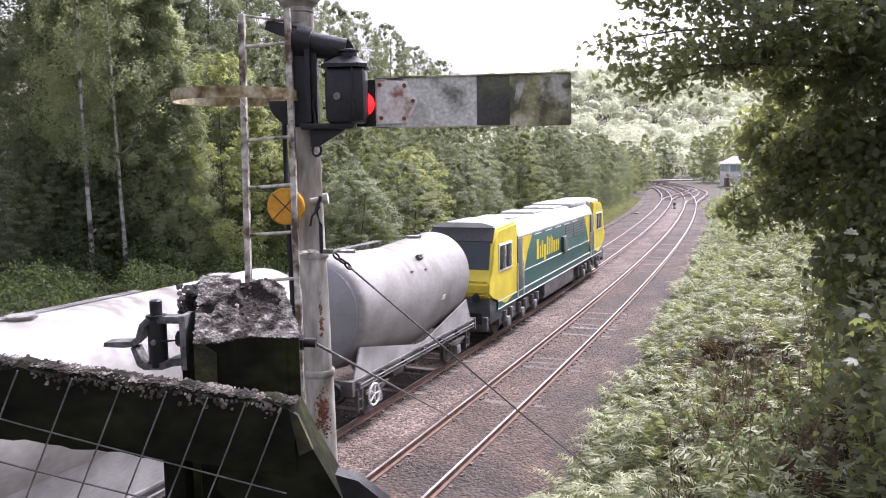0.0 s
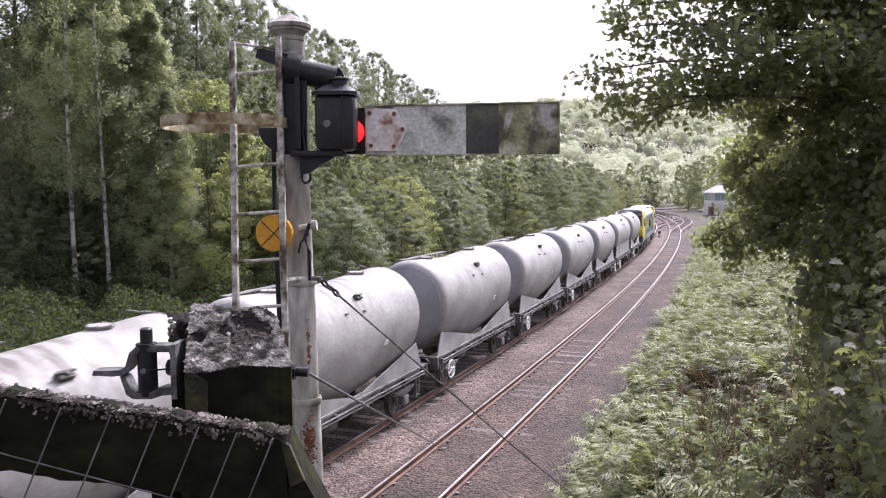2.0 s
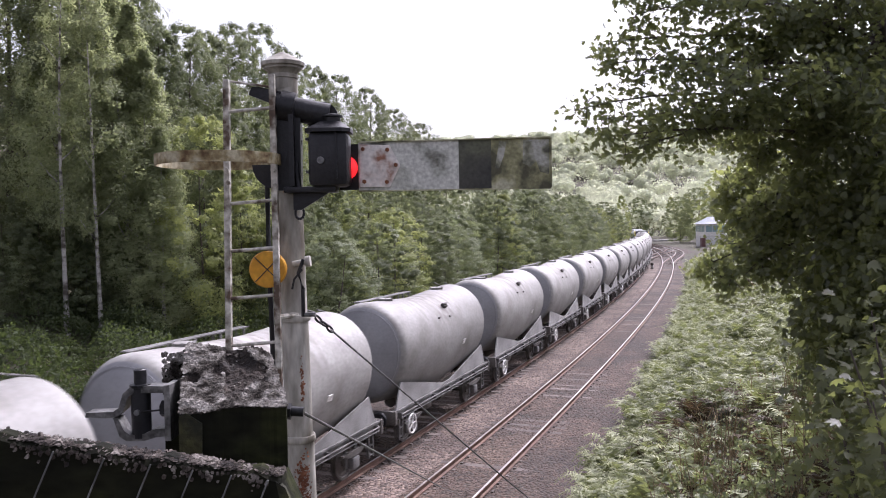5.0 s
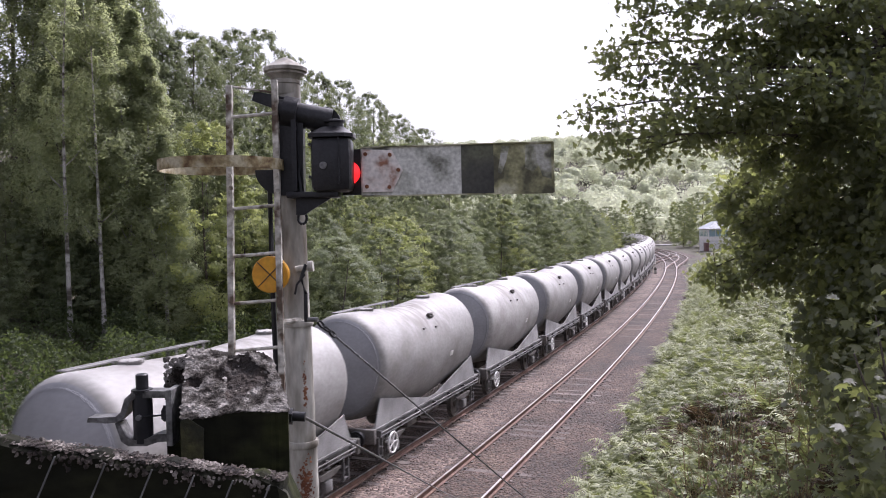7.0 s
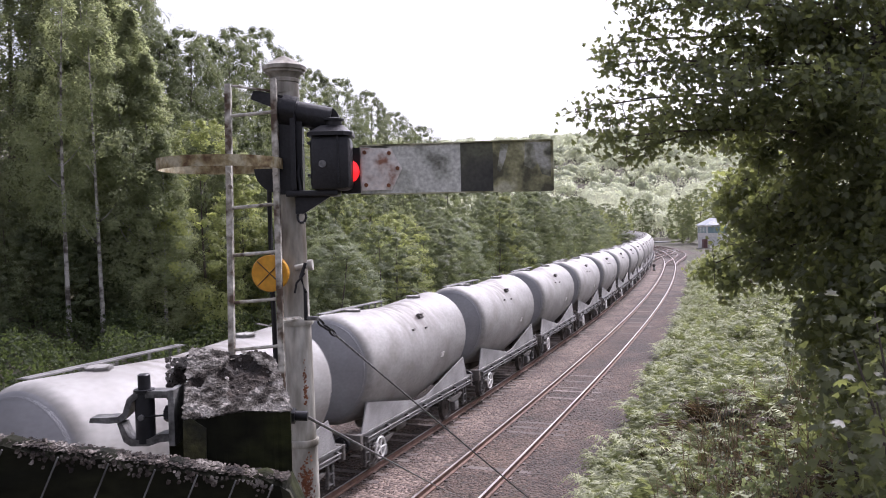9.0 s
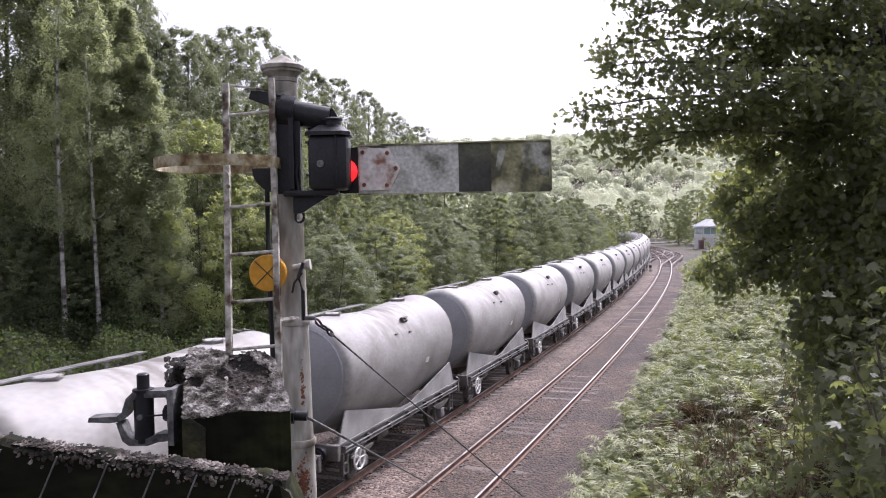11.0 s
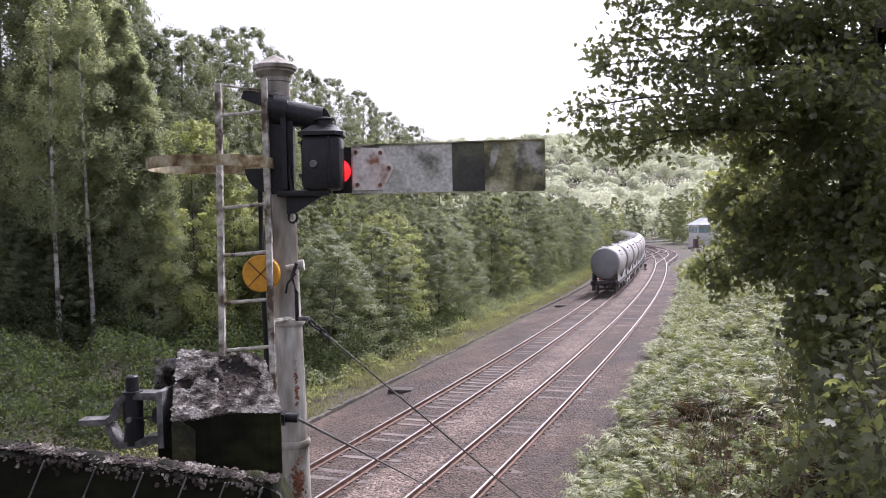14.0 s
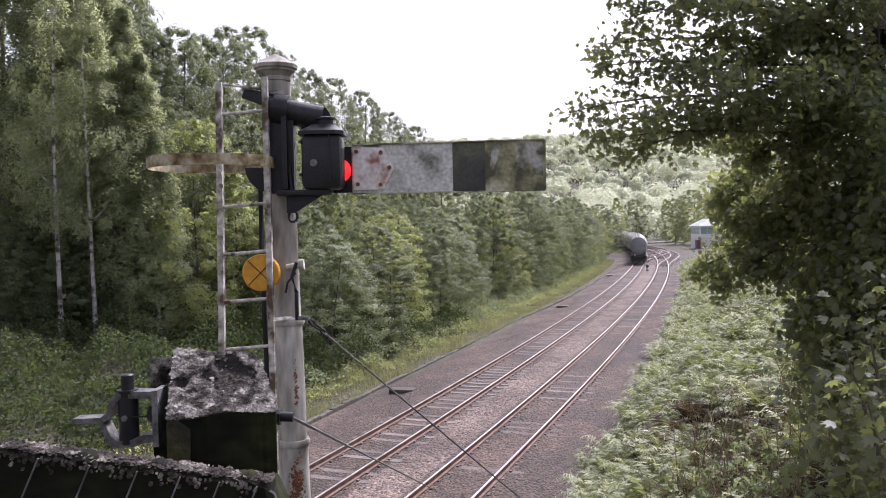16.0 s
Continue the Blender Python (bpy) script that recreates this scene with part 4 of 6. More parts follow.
# second row behind it, a little higher
for i, s in enumerate(np.arange(30, 160, 6.0)):
    x, y, _ = line(s, -17.5 + TREE_RNG.uniform(-1, 1))
    top = float(np.interp(s, [8, 30, 60, 90, 120, 160], [8.2, 9.4, 10.4, 11.0, 10.2, 8.5])) + TREE_RNG.uniform(-0.8, 0.6)
    plant(("alder", "broad", "willow")[i % 3], x, y, top, 1.05)
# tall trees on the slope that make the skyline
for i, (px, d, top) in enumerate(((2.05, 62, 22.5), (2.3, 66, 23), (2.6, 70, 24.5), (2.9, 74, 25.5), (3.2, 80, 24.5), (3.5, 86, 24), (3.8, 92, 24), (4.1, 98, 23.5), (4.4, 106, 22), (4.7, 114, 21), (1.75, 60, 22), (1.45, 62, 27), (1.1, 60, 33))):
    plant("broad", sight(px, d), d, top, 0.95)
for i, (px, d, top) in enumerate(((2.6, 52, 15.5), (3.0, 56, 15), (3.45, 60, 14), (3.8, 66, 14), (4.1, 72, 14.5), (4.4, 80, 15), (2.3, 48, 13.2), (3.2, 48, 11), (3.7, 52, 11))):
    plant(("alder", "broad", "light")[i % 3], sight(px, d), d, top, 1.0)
# bushes on the near bank farther along
for i, (s, n, top) in enumerate(((26, 10, 6.2), (33, 9.4, 5.8), (41, 9.0, 5.4), (50, 8.6, 4.8), (60, 8.2, 4.2), (72, 8.0, 3.6), (84, 7.8, 3.2), (38, 13, 8), (52, 13, 8), (70, 14, 8), (92, 17, 8.5), (115, 20, 9), (150, 24, 10))):
    x, y, _ = line(s, n)
    plant(("alder", "light", "willow")[i % 3], x, y, top, 1.2)
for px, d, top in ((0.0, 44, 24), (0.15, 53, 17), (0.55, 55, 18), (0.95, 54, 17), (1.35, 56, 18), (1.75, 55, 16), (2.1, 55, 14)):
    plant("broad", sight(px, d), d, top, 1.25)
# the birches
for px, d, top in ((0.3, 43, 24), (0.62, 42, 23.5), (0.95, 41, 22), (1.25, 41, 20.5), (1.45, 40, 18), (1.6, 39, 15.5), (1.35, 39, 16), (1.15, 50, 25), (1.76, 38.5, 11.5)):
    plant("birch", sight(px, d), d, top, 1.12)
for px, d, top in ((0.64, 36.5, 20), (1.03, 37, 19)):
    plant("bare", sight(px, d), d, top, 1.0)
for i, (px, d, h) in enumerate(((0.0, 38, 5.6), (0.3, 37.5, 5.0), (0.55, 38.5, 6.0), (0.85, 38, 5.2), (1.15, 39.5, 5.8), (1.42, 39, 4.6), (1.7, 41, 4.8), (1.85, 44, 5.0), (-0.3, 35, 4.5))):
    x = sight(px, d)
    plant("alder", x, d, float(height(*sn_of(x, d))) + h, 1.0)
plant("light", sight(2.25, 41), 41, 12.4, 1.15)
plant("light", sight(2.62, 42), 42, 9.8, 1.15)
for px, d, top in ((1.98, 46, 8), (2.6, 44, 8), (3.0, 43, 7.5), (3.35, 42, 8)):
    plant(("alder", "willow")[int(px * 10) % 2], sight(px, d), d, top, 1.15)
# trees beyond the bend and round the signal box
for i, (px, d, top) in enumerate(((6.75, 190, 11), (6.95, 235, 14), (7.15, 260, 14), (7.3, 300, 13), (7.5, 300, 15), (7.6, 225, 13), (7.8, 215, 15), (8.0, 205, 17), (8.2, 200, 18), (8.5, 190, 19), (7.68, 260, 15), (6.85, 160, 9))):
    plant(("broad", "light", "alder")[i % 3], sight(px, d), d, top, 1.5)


def woods():
    """Wooded hillside across the valley: rounded crowns standing side by side, each with a lit top and a dark foot."""
    rng = np.random.default_rng(8)
    placed, pts, rad, per = [], [], [], []
    for _ in range(9000):
        d = 250 + 760 * rng.uniform(0, 1) ** 0.8
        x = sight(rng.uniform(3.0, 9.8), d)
        ss, n = sn_of(x, d)
        if n < -20 and ss < 330:
            continue
        r = rng.uniform(4.2, 8.4) * (1 + d / 2600)
        if any((x - a) ** 2 + ((d - b) * 0.75) ** 2 < (0.8 * (r + c)) ** 2 for a, b, c in placed[-900:]):
            continue
        placed.append((x, d, r))
        z = float(height(ss, n)) + r * rng.uniform(0.55, 1.25)
        pts.append((x, d, z))
        rad.append(r)
        for k in range(5):
            a = rng.uniform(0, 6.28)
            e = rng.uniform(0.1, 1.1)
            pts.append((x + r * 0.62 * math.cos(a) * math.cos(e), d + r * 0.62 * math.sin(a) * math.cos(e), z + r * 0.62 * math.sin(e)))
            rad.append(r * rng.uniform(0.4, 0.55))
    cl, rd = np.array(pts), np.array(rad)
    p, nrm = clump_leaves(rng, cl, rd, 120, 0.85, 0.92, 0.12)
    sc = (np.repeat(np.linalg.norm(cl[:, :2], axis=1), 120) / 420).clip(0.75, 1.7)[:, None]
    ob = quads("hillside_woods", small_leaves(rng, p, nrm, 1.6 * sc, 1.25 * sc), None, LEAF_FAR_HAZED)
    return tagged(ob, "wooded hillside across the valley, its green paled for haze", "woods", kind="stuff")


# distance haze is mixed into these greens, front and back, as paleness
LEAF_FAR_HAZED = foliage("leaf_far_hazed", (0.36, 0.385, 0.32), (0.68, 0.70, 0.53), (0.70, 0.72, 0.50), 0.85, 0.42, 0.12)
woods()


def lobed_leaves(rng, centres, normals, size, stalk_dir=None):
    """Five-lobed leaves, each one face with a cut outline."""
    n = len(centres)
    ang = np.radians([-100, -68, -50, -28, -14, 0, 14, 28, 50, 68, 100])
    rad = np.array([0.42, 0.62, 0.40, 0.85, 0.55, 1.0, 0.55, 0.85, 0.40, 0.62, 0.42])
    nr = unit(normals)
    t = rng.normal(size=(n, 3)) * 0.7 if stalk_dir is None else stalk_dir + rng.normal(size=(n, 3)) * 0.45
    t = t + np.array([0, 0, -0.5])
    t = unit(t - (t * nr).sum(1, keepdims=True) * nr)
    b = np.cross(nr, t)
    S = size * rng.uniform(0.55, 1.2, n)
    out = []
    for a, r in zip(ang, rad):
        fold = -0.28 * abs(math.sin(a)) * r - 0.18 * max(0, math.cos(a)) * r * r
        out.append(centres + (t * math.cos(a) * r + b * math.sin(a) * r + nr * fold) * (S * 0.6)[:, None])
    out.insert(0, centres - t * 0.08 * S[:, None])
    return np.stack(out, 1)


def leafy_branch(rng, root, s0, e, arch, twigs, per, out, thick=0.05):
    """A branch from s0 to e with flat sprays of leaves along it; leaf places go to out."""
    s0, e = np.array(s0), np.array(e)
    mid = s0 * 0.4 + e * 0.6 + np.array([rng.uniform(-0.2, 0.2), rng.uniform(-0.3, 0.3), arch])
    pts = [(1 - u) ** 2 * s0 + 2 * u * (1 - u) * mid + u * u * e for u in np.linspace(0, 1, 9)]
    bm = B()
    tube(bm, pts, [thick * (1 - u) + 0.006 for u in np.linspace(0, 1, 9)], 6)
    for k in range(twigs):
        u = 1 - 0.5 * rng.uniform(0, 1) ** 1.6
        j = min(7, int(u * 8))
        p0 = pts[j] + (pts[j + 1] - pts[j]) * (u * 8 - j)
        along = unit(pts[j + 1] - pts[j])
        d = unit(rng.normal(size=3) * np.array([1, 1, 0.95]) + along * 0.45 + np.array([0, 0, -0.2]))
        p1 = p0 + d * rng.uniform(0.12, 0.42) * (1.3 - 0.6 * u)
        if k % 3 == 0:
            tube(bm, [p0, (p0 + p1) / 2 + np.array([0, 0, 0.02]), p1], [0.007, 0.005, 0.003], 4)
        q = p0 + (p1 - p0) * rng.uniform(0.2, 1.1, (per, 1)) + rng.normal(size=(per, 3)) * np.array([0.08, 0.08, 0.08])
        out[0].append(q)
        out[1].append(rng.normal(size=(per, 3)) * 0.65 + np.array([0, -0.15, 0.6]))
        out[2].append(np.repeat(d[None], per, 0))
    part("branch", bm, BARK, root)


def sycamore():
    """The large tree that leans over the line beside the camera."""
    rng = np.random.default_rng(91)
    root = tagged(empty("sycamore_tree"), "large dark sycamore with branches hanging over the railway bank", "tree")
    bm = B()
    tube(bm, [(5.5, 9.9, 2.2), (5.35, 9.8, 4.2), (5.25, 9.7, 6.4), (5.2, 9.6, 8.6), (5.6, 10.2, 11.5), (6.0, 10.8, 14)], [0.26, 0.21, 0.18, 0.15, 0.11, 0.05], 10)
    part("trunk", bm, BARK, root)
    ends = [(1.36, 8.6, 7.6), (1.64, 8.9, 7.53), (1.87, 8.6, 7.1), (1.63, 8.3, 7.27), (2.04, 8.8, 7.97), (1.85, 9.2, 8.45), (1.77, 8.7, 8.11), (2.14, 9.0, 8.71), (1.95, 8.8, 8.95), (2.5, 8.5, 7.92)]
    ends += [(2.18, 8.2, 7.49), (2.27, 9.0, 7.4), (2.71, 8.7, 7.43), (2.59, 8.5, 8.7), (3.03, 9.0, 8.45), (2.75, 8.0, 7.77), (3.15, 8.8, 7.5), (3.05, 8.2, 8.56), (3.7, 9.4, 8.27), (3.36, 8.4, 7.54)]
    ends += [(3.73, 8.7, 8.51), (3.54, 8.0, 7.77), (4.02, 8.8, 7.41), (3.55, 9.2, 7.13), (3.44, 9.8, 7.35), (4.4, 9.2, 8.37), (4.13, 8.4, 8.67), (4.15, 8.2, 7.57), (2.9, 9.0, 9.15), (2.34, 9.3, 9.24), (3.58, 8.8, 9.09)]
    out = ([], [], [])
    for e in ends:
        u = (e[0] - 1.3) / 3
        leafy_branch(rng, root, (5.2, 9.6, 7.4 + (e[2] - 7.4) * 0.6 + rng.uniform(-0.2, 0.5)), e, rng.uniform(0.2, 0.5), int(20 + 42 * min(1, max(0, u))), 11, out, 0.022)
    # lit lower boughs on the far side of the trunk
    for e in ((3.6, 10.5, 6.56), (3.58, 10.2, 6.81), (3.75, 10.8, 6.25), (3.36, 10.6, 5.78), (3.62, 10.0, 6.41), (3.79, 10.6, 6.94), (3.72, 10.2, 6.05), (3.64, 9.6, 6.55), (3.9, 10.0, 5.85), (3.55, 10.4, 5.6), (3.95, 9.8, 6.3)):
        leafy_branch(rng, root, (5.3, 9.9, e[2] + rng.uniform(0.2, 0.6)), e, 0.25, 46, 10, out, 0.025)
    quads("hanging_leaves", lobed_leaves(rng, np.concatenate(out[0]), np.concatenate(out[1]), 0.115, np.concatenate(out[2])), None, LEAF_S, root)
    # the body of the crown
    cl, rd = [], []
    for cx, cy, cz, rx, ry, rz, k in ((4.75, 9.2, 7.0, 0.8, 1.0, 1.2, 100), (4.9, 9.4, 8.6, 0.8, 1.0, 0.9, 60), (4.75, 8.9, 5.9, 0.75, 0.8, 0.9, 90), (4.55, 8.2, 6.3, 0.55, 0.8, 1.1, 70), (5.0, 8.6, 5.0, 0.75, 0.9, 0.8, 80), (4.3, 9.6, 6.1, 0.45, 0.6, 0.7, 50), (4.6, 9.3, 4.9, 0.5, 0.6, 0.6, 40), (4.35, 8.9, 6.9, 0.5, 0.7, 0.6, 50), (4.15, 8.4, 5.3, 0.4, 0.6, 0.8, 60), (4.3, 8.2, 4.5, 0.5, 0.6, 0.6, 60), (4.6, 8.0, 3.8, 0.6, 0.6, 0.5, 50)):
        for _ in range(k):
            d = unit(rng.normal(size=3)) * rng.uniform(0.3, 1) ** 0.5
            cl.append((cx + rx * d[0], cy + ry * d[1], cz + rz * d[2]))
            rd.append(rng.uniform(0.2, 0.42))
    p, nrm = clump_leaves(rng, np.array(cl), np.array(rd), 27, 0.75, 0.35)
    quads("crown", lobed_leaves(rng, p, nrm, 0.135), None, LEAF_S, root)
    # high and far leaf masses, mostly out of view, added to shade sprays and bank
    cl, rd = [], []
    for cx, cy, cz, rx, ry, rz, k in ((7.4, 10.6, 8.0, 1.8, 1.9, 2.4, 130), (7.4, 10.8, 11.2, 2.0, 2.0, 2.0, 110), (4.3, 10.2, 10.9, 2.0, 1.2, 0.75, 150), (3.2, 10.3, 10.6, 1.1, 0.9, 0.5, 60), (6.6, 9.2, 6.0, 1.3, 1.5, 2.2, 110), (6.6, 11.6, 5.2, 1.1, 1.2, 1.5, 80)):
        for _ in range(k):
            d = unit(rng.normal(size=3)) * rng.uniform(0.2, 1) ** 0.5
            cl.append((cx + rx * d[0], cy + ry * d[1], cz + rz * d[2]))
            rd.append(rng.uniform(0.3, 0.6))
    p, nrm = clump_leaves(rng, np.array(cl), np.array(rd), 50, 0.75, 0.3)
    quads("upper_crown", leaf_faces(rng, p, nrm, 0.2, 0.17), None, LEAF_S, root)
    return root


sycamore()


def shrub():
    """Broad-leaved saplings low on the bank in front of the big tree."""
    rng = np.random.default_rng(33)
    root = tagged(empty("sycamore_sapling"), "leafy dark sycamore saplings on the bank beside the line", "shrub")
    pc, nc = [], []
    for bx, by, tx, ty, tz in ((3.5, 6.2, 2.95, 5.6, 5.75), (3.9, 6.4, 3.3, 5.9, 6.0), (3.4, 6.0, 2.75, 5.2, 5.2), (4.1, 6.6, 3.5, 6.3, 5.4), (4.3, 7.2, 3.9, 7.0, 5.6), (3.6, 6.0, 2.6, 5.2, 5.55), (4.4, 7.0, 3.75, 6.6, 4.7), (4.0, 7.6, 3.4, 7.3, 5.0), (4.2, 7.4, 3.7, 7.0, 5.3)):
        s, n = sn_of(bx, by)
        g = float(height(s, n))
        a, e = np.array([bx, by, g - 0.1]), np.array([tx, ty, tz])
        mid = (a + e) / 2 + np.array([0.15, 0, 0.25])
        pts = [(1 - u) ** 2 * a + 2 * u * (1 - u) * mid + u * u * e for u in np.linspace(0, 1, 8)]
        part("stem", tube(B(), pts, [0.03 * (1 - u) + 0.006 for u in np.linspace(0, 1, 8)], 6), BARK, root)
        for k in range(27):
            u = rng.uniform(0.35, 1)
            c = pts[min(6, int(u * 7))] + rng.normal(size=3) * 0.2
            m = 10
            pc.append(c + rng.normal(size=(m, 3)) * 0.15)
            nc.append(rng.normal(size=(m, 3)) * 0.55 + np.array([-0.1, -0.1, 0.9]))
    quads("leaves", lobed_leaves(rng, np.concatenate(pc), np.concatenate(nc), 0.15), None, LEAF_S, root)
    return root


shrub()


# a dark hollow in the bracken
HOLLOW = (5.3, 6.0)


def fern_fronds():
    """Bracken over the bank beside the near track: crowns of arching fronds, some of them dead and brown."""
    rng = np.random.default_rng(5)
    green, brown = [], []
    k = 17
    u = np.linspace(0.16, 1, k)[:, None]
    for _ in range(2300):
        s = -8 + 112 * rng.uniform(0, 1) ** 1.6
        n = float(np.interp(s, [-8, 8, 20, 30, 100], [3.7, 3.5, 3.0, 2.7, 2.6])) + rng.uniform(0, 1) ** 1.2 * (6.5 if s < 40 else 4.5) + 0.25 * math.sin(s * 0.9)
        x, y, p = line(s, n)
        base = np.array([x, y, float(height(s, n))])
        tall = rng.uniform(0.5, 1.1) * (0.6 + 0.4 * min(1, (n - 2.4) / 1.4))
        if s < 3.5 and n > 5.7 and rng.uniform() < 0.62:
            continue
        if math.hypot((s - HOLLOW[0]) / 1.6, (n - HOLLOW[1]) / 0.9) < 1:
            continue
        dead = rng.uniform() < (0.25 if math.hypot((s - HOLLOW[0]) / 2.4, (n - HOLLOW[1]) / 1.5) < 1 else 0.3 if s < 4 and n > 5.7 else 0.01)
        dst = brown if dead else green
        turn = rng.uniform(0, 6.28)
        m = 6
        for j in range(m):
            a = turn + j * 6.283 / m + rng.uniform(-0.4, 0.4)
            out = np.array([math.cos(a), math.sin(a), 0])
            hgt, reach = tall * rng.uniform(0.75, 1.15), rng.uniform(0.5, 0.95)
            spine = base + np.array([0, 0, 1]) * hgt * (2.7 * u - 1.95 * u * u) + out * reach * u ** 1.3
            side = np.array([-out[1], out[0], 0.0])
            wid = 0.19 * np.sin(np.pi * np.minimum(1, 0.25 + 0.8 * u)) ** 0.8 * rng.uniform(0.8, 1.2) + 0.015
            fwd = np.gradient(spine, axis=0)
            for sg in (-1, 1):
                tip = spine + (side * sg + np.array([0, 0, -0.15]) + rng.normal(size=(k, 3)) * 0.2) * wid + fwd * 0.5
                dst.append(np.stack([spine - fwd * 0.42, spine + fwd * 0.42, tip], 1))
    ob = quads("bracken", np.concatenate(green), None, FERN)
    tagged(ob, "green bracken fronds covering the bank beside the track", "bracken", kind="stuff")
    ob = quads("dead_bracken", np.concatenate(brown), None, FERN_DEAD)
    tagged(ob, "dry brown bracken fronds on the bank", "bracken", kind="stuff")


FERN = foliage("fern", (0.028, 0.038, 0.014), (0.37, 0.395, 0.21), (0.32, 0.36, 0.12), 0.6, 0.3, 0.75)
FERN_DEAD = foliage("fern_dead", (0.045, 0.03, 0.018), (0.14, 0.10, 0.055), (0.11, 0.075, 0.035), 0.8, 0.25)
fern_fronds()


def ground_leaves(name, label, cat, seed, count, s_rng, n_rng, h_fn, size, material, upright=0.5):
    rng = np.random.default_rng(seed)
    s = rng.uniform(*s_rng, count)
    n = rng.uniform(*n_rng, count)
    x, y, _ = line(s, n)
    top = h_fn(s, n)
    z = height(s, n) + top * rng.uniform(0.1, 1.0, count) ** 0.5
    nrm = rng.normal(size=(count, 3)) * 0.6 + np.array([0, 0, upright])
    ob = quads(name, leaf_faces(rng, np.stack([x, y, z], 1), nrm, size, size * 0.6), None, material)
    return tagged(ob, label, cat, kind="stuff")


BRAMBLE = foliage("bramble", (0.018, 0.028, 0.011), (0.075, 0.098, 0.036), (0.12, 0.16, 0.045), 0.8, 0.35, 0.4)
ground_leaves("brambles", "green bramble scrub under the trees", "undergrowth", 3, 120000, (-18, 36), (-23, -9.6), lambda s, n: 1.2 + 0.8 * wob(s, n, 0.9) + 0.5 * wob(s, n, 2.3), 0.17, BRAMBLE, 0.2)
ground_leaves("bank_weeds", "mixed weeds at the foot of the lineside trees", "undergrowth", 4, 46000, (8, 130), (-13.5, -9.2), lambda s, n: 0.75 + 0.5 * wob(s, n, 1.1), 0.16, LEAF_C)
ground_leaves("bank_undergrowth", "low green weeds on the near bank", "undergrowth", 6, 16000, (-12, 20), (3.0, 11), lambda s, n: 0.35 + 0.25 * wob(s, n, 1.7), 0.09, LEAF_A)
ground_leaves("verge_weeds", "yellow-green flowering weeds and low bramble on the verge", "undergrowth", 9, 34000, (-4, 100), (-11.2, -8.5), lambda s, n: np.maximum(0.04, 0.34 + 0.5 * wob(s, n, 0.9) + 0.35 * wob(n, s, 2.1)), 0.12, LEAF_D, 0.7)


def grass():
    rng = np.random.default_rng(12)
    count = 60000
    s = -8 + 138 * rng.uniform(0, 1, count) ** 1.5
    n = -7.75 - rng.uniform(0, 1, count) ** 1.1 * 4.2
    x, y, _ = line(s, n)
    z = height(s, n)
    base = np.stack([x, y, z], 1)
    h = rng.uniform(0.12, 0.5, (count, 1)) * (0.7 + 0.5 * wob(s, n, 0.7))[:, None]
    a = rng.uniform(0, 6.28, count)
    side = np.stack([np.cos(a), np.sin(a), 0 * a], 1) * 0.016
    lean = rng.normal(size=(count, 3)) * np.array([0.35, 0.35, 0]) * h
    tip = base + np.array([0, 0, 1]) * h + lean
    ob = quads("verge_grass", np.stack([base - side, base + side, tip], 1), None, GRASS)
    return tagged(ob, "long yellowish grass on the verge beside the ballast", "grass", kind="stuff")


GRASS = foliage("grass", (0.12, 0.14, 0.06), (0.36, 0.34, 0.18), (0.3, 0.3, 0.13), 0.6, 0.3)
grass()


def stones():
    """Loose ballast stones on the near part of the bed."""
    rng = np.random.default_rng(61)
    count = 22000
    s = 1.5 + 60 * rng.uniform(0, 1, count) ** 1.5
    n = rng.uniform(-7.3, 2.9, count)
    rail = np.min([np.abs(n - c) for c in (-GAUGE / 2, GAUGE / 2, -APART - GAUGE / 2, -APART + GAUGE / 2)], 0)
    keep = (rail > 0.12) & ((n < 2.4) | (s < 16))
    s, n = s[keep], n[keep]
    x, y, _ = line(s, n)
    c = np.stack([x, y, height(s, n) + 0.008], 1)
    k = len(c)
    size = rng.uniform(0.018, 0.042, (k, 1))
    d = unit(rng.normal(size=(k, 3)) * np.array([1, 1, 0.4])) * size
    e = unit(np.cross(d, rng.normal(size=(k, 3)))) * size * 0.8
    f = unit(np.cross(d, e)) * size * 0.65
    d, e, f = (v * np.array([1, 1, 0.5]) for v in (d, e, f))
    faces = []
    for a in (1, -1):
        for b in (1, -1):
            for g in (1, -1):
                faces.append(np.stack([c + a * d, c + b * e, c + g * f], 1))
    ob = quads("ballast_stones", np.stack(faces, 1).reshape(-1, 3, 3), None, STONE)
    return tagged(ob, "loose brown-grey ballast stones on the track bed", "ballast", kind="stuff")


STONE = surface("ballast_stone", [(0.055, 0.039, 0.031), (0.11, 0.08, 0.065), (0.20, 0.157, 0.132)], 9, 0.9, fine=60, grit=0.3, bump=0.3)
stones()


# ---- the semaphore signal ----
POST_PAINT = surface("weathered_white_post", [(0.10, 0.085, 0.062), (0.30, 0.285, 0.245), (0.46, 0.445, 0.40)], 7.0, 0.75, fine=30, grit=0.25, bump=0.35, depth=0.006, stretch=(1, 1, 0.3))
RUST = surface("rust", [(0.13, 0.045, 0.02), (0.28, 0.12, 0.06)], 8, 0.9, fine=60)
LADDER_PAINT = surface("peeling_white_ladder", [(0.09, 0.06, 0.04), (0.30, 0.28, 0.235), (0.50, 0.48, 0.43)], 13, 0.8, fine=45, grit=0.3, bump=0.3, depth=0.004, contrast=(0.38, 0.58))
HOOP_PAINT = surface("rusty_cream_hoop", [(0.10, 0.055, 0.022), (0.25, 0.20, 0.10), (0.42, 0.38, 0.26)], 14, 0.85, fine=50, grit=0.25, bump=0.3, depth=0.004, contrast=(0.36, 0.6))
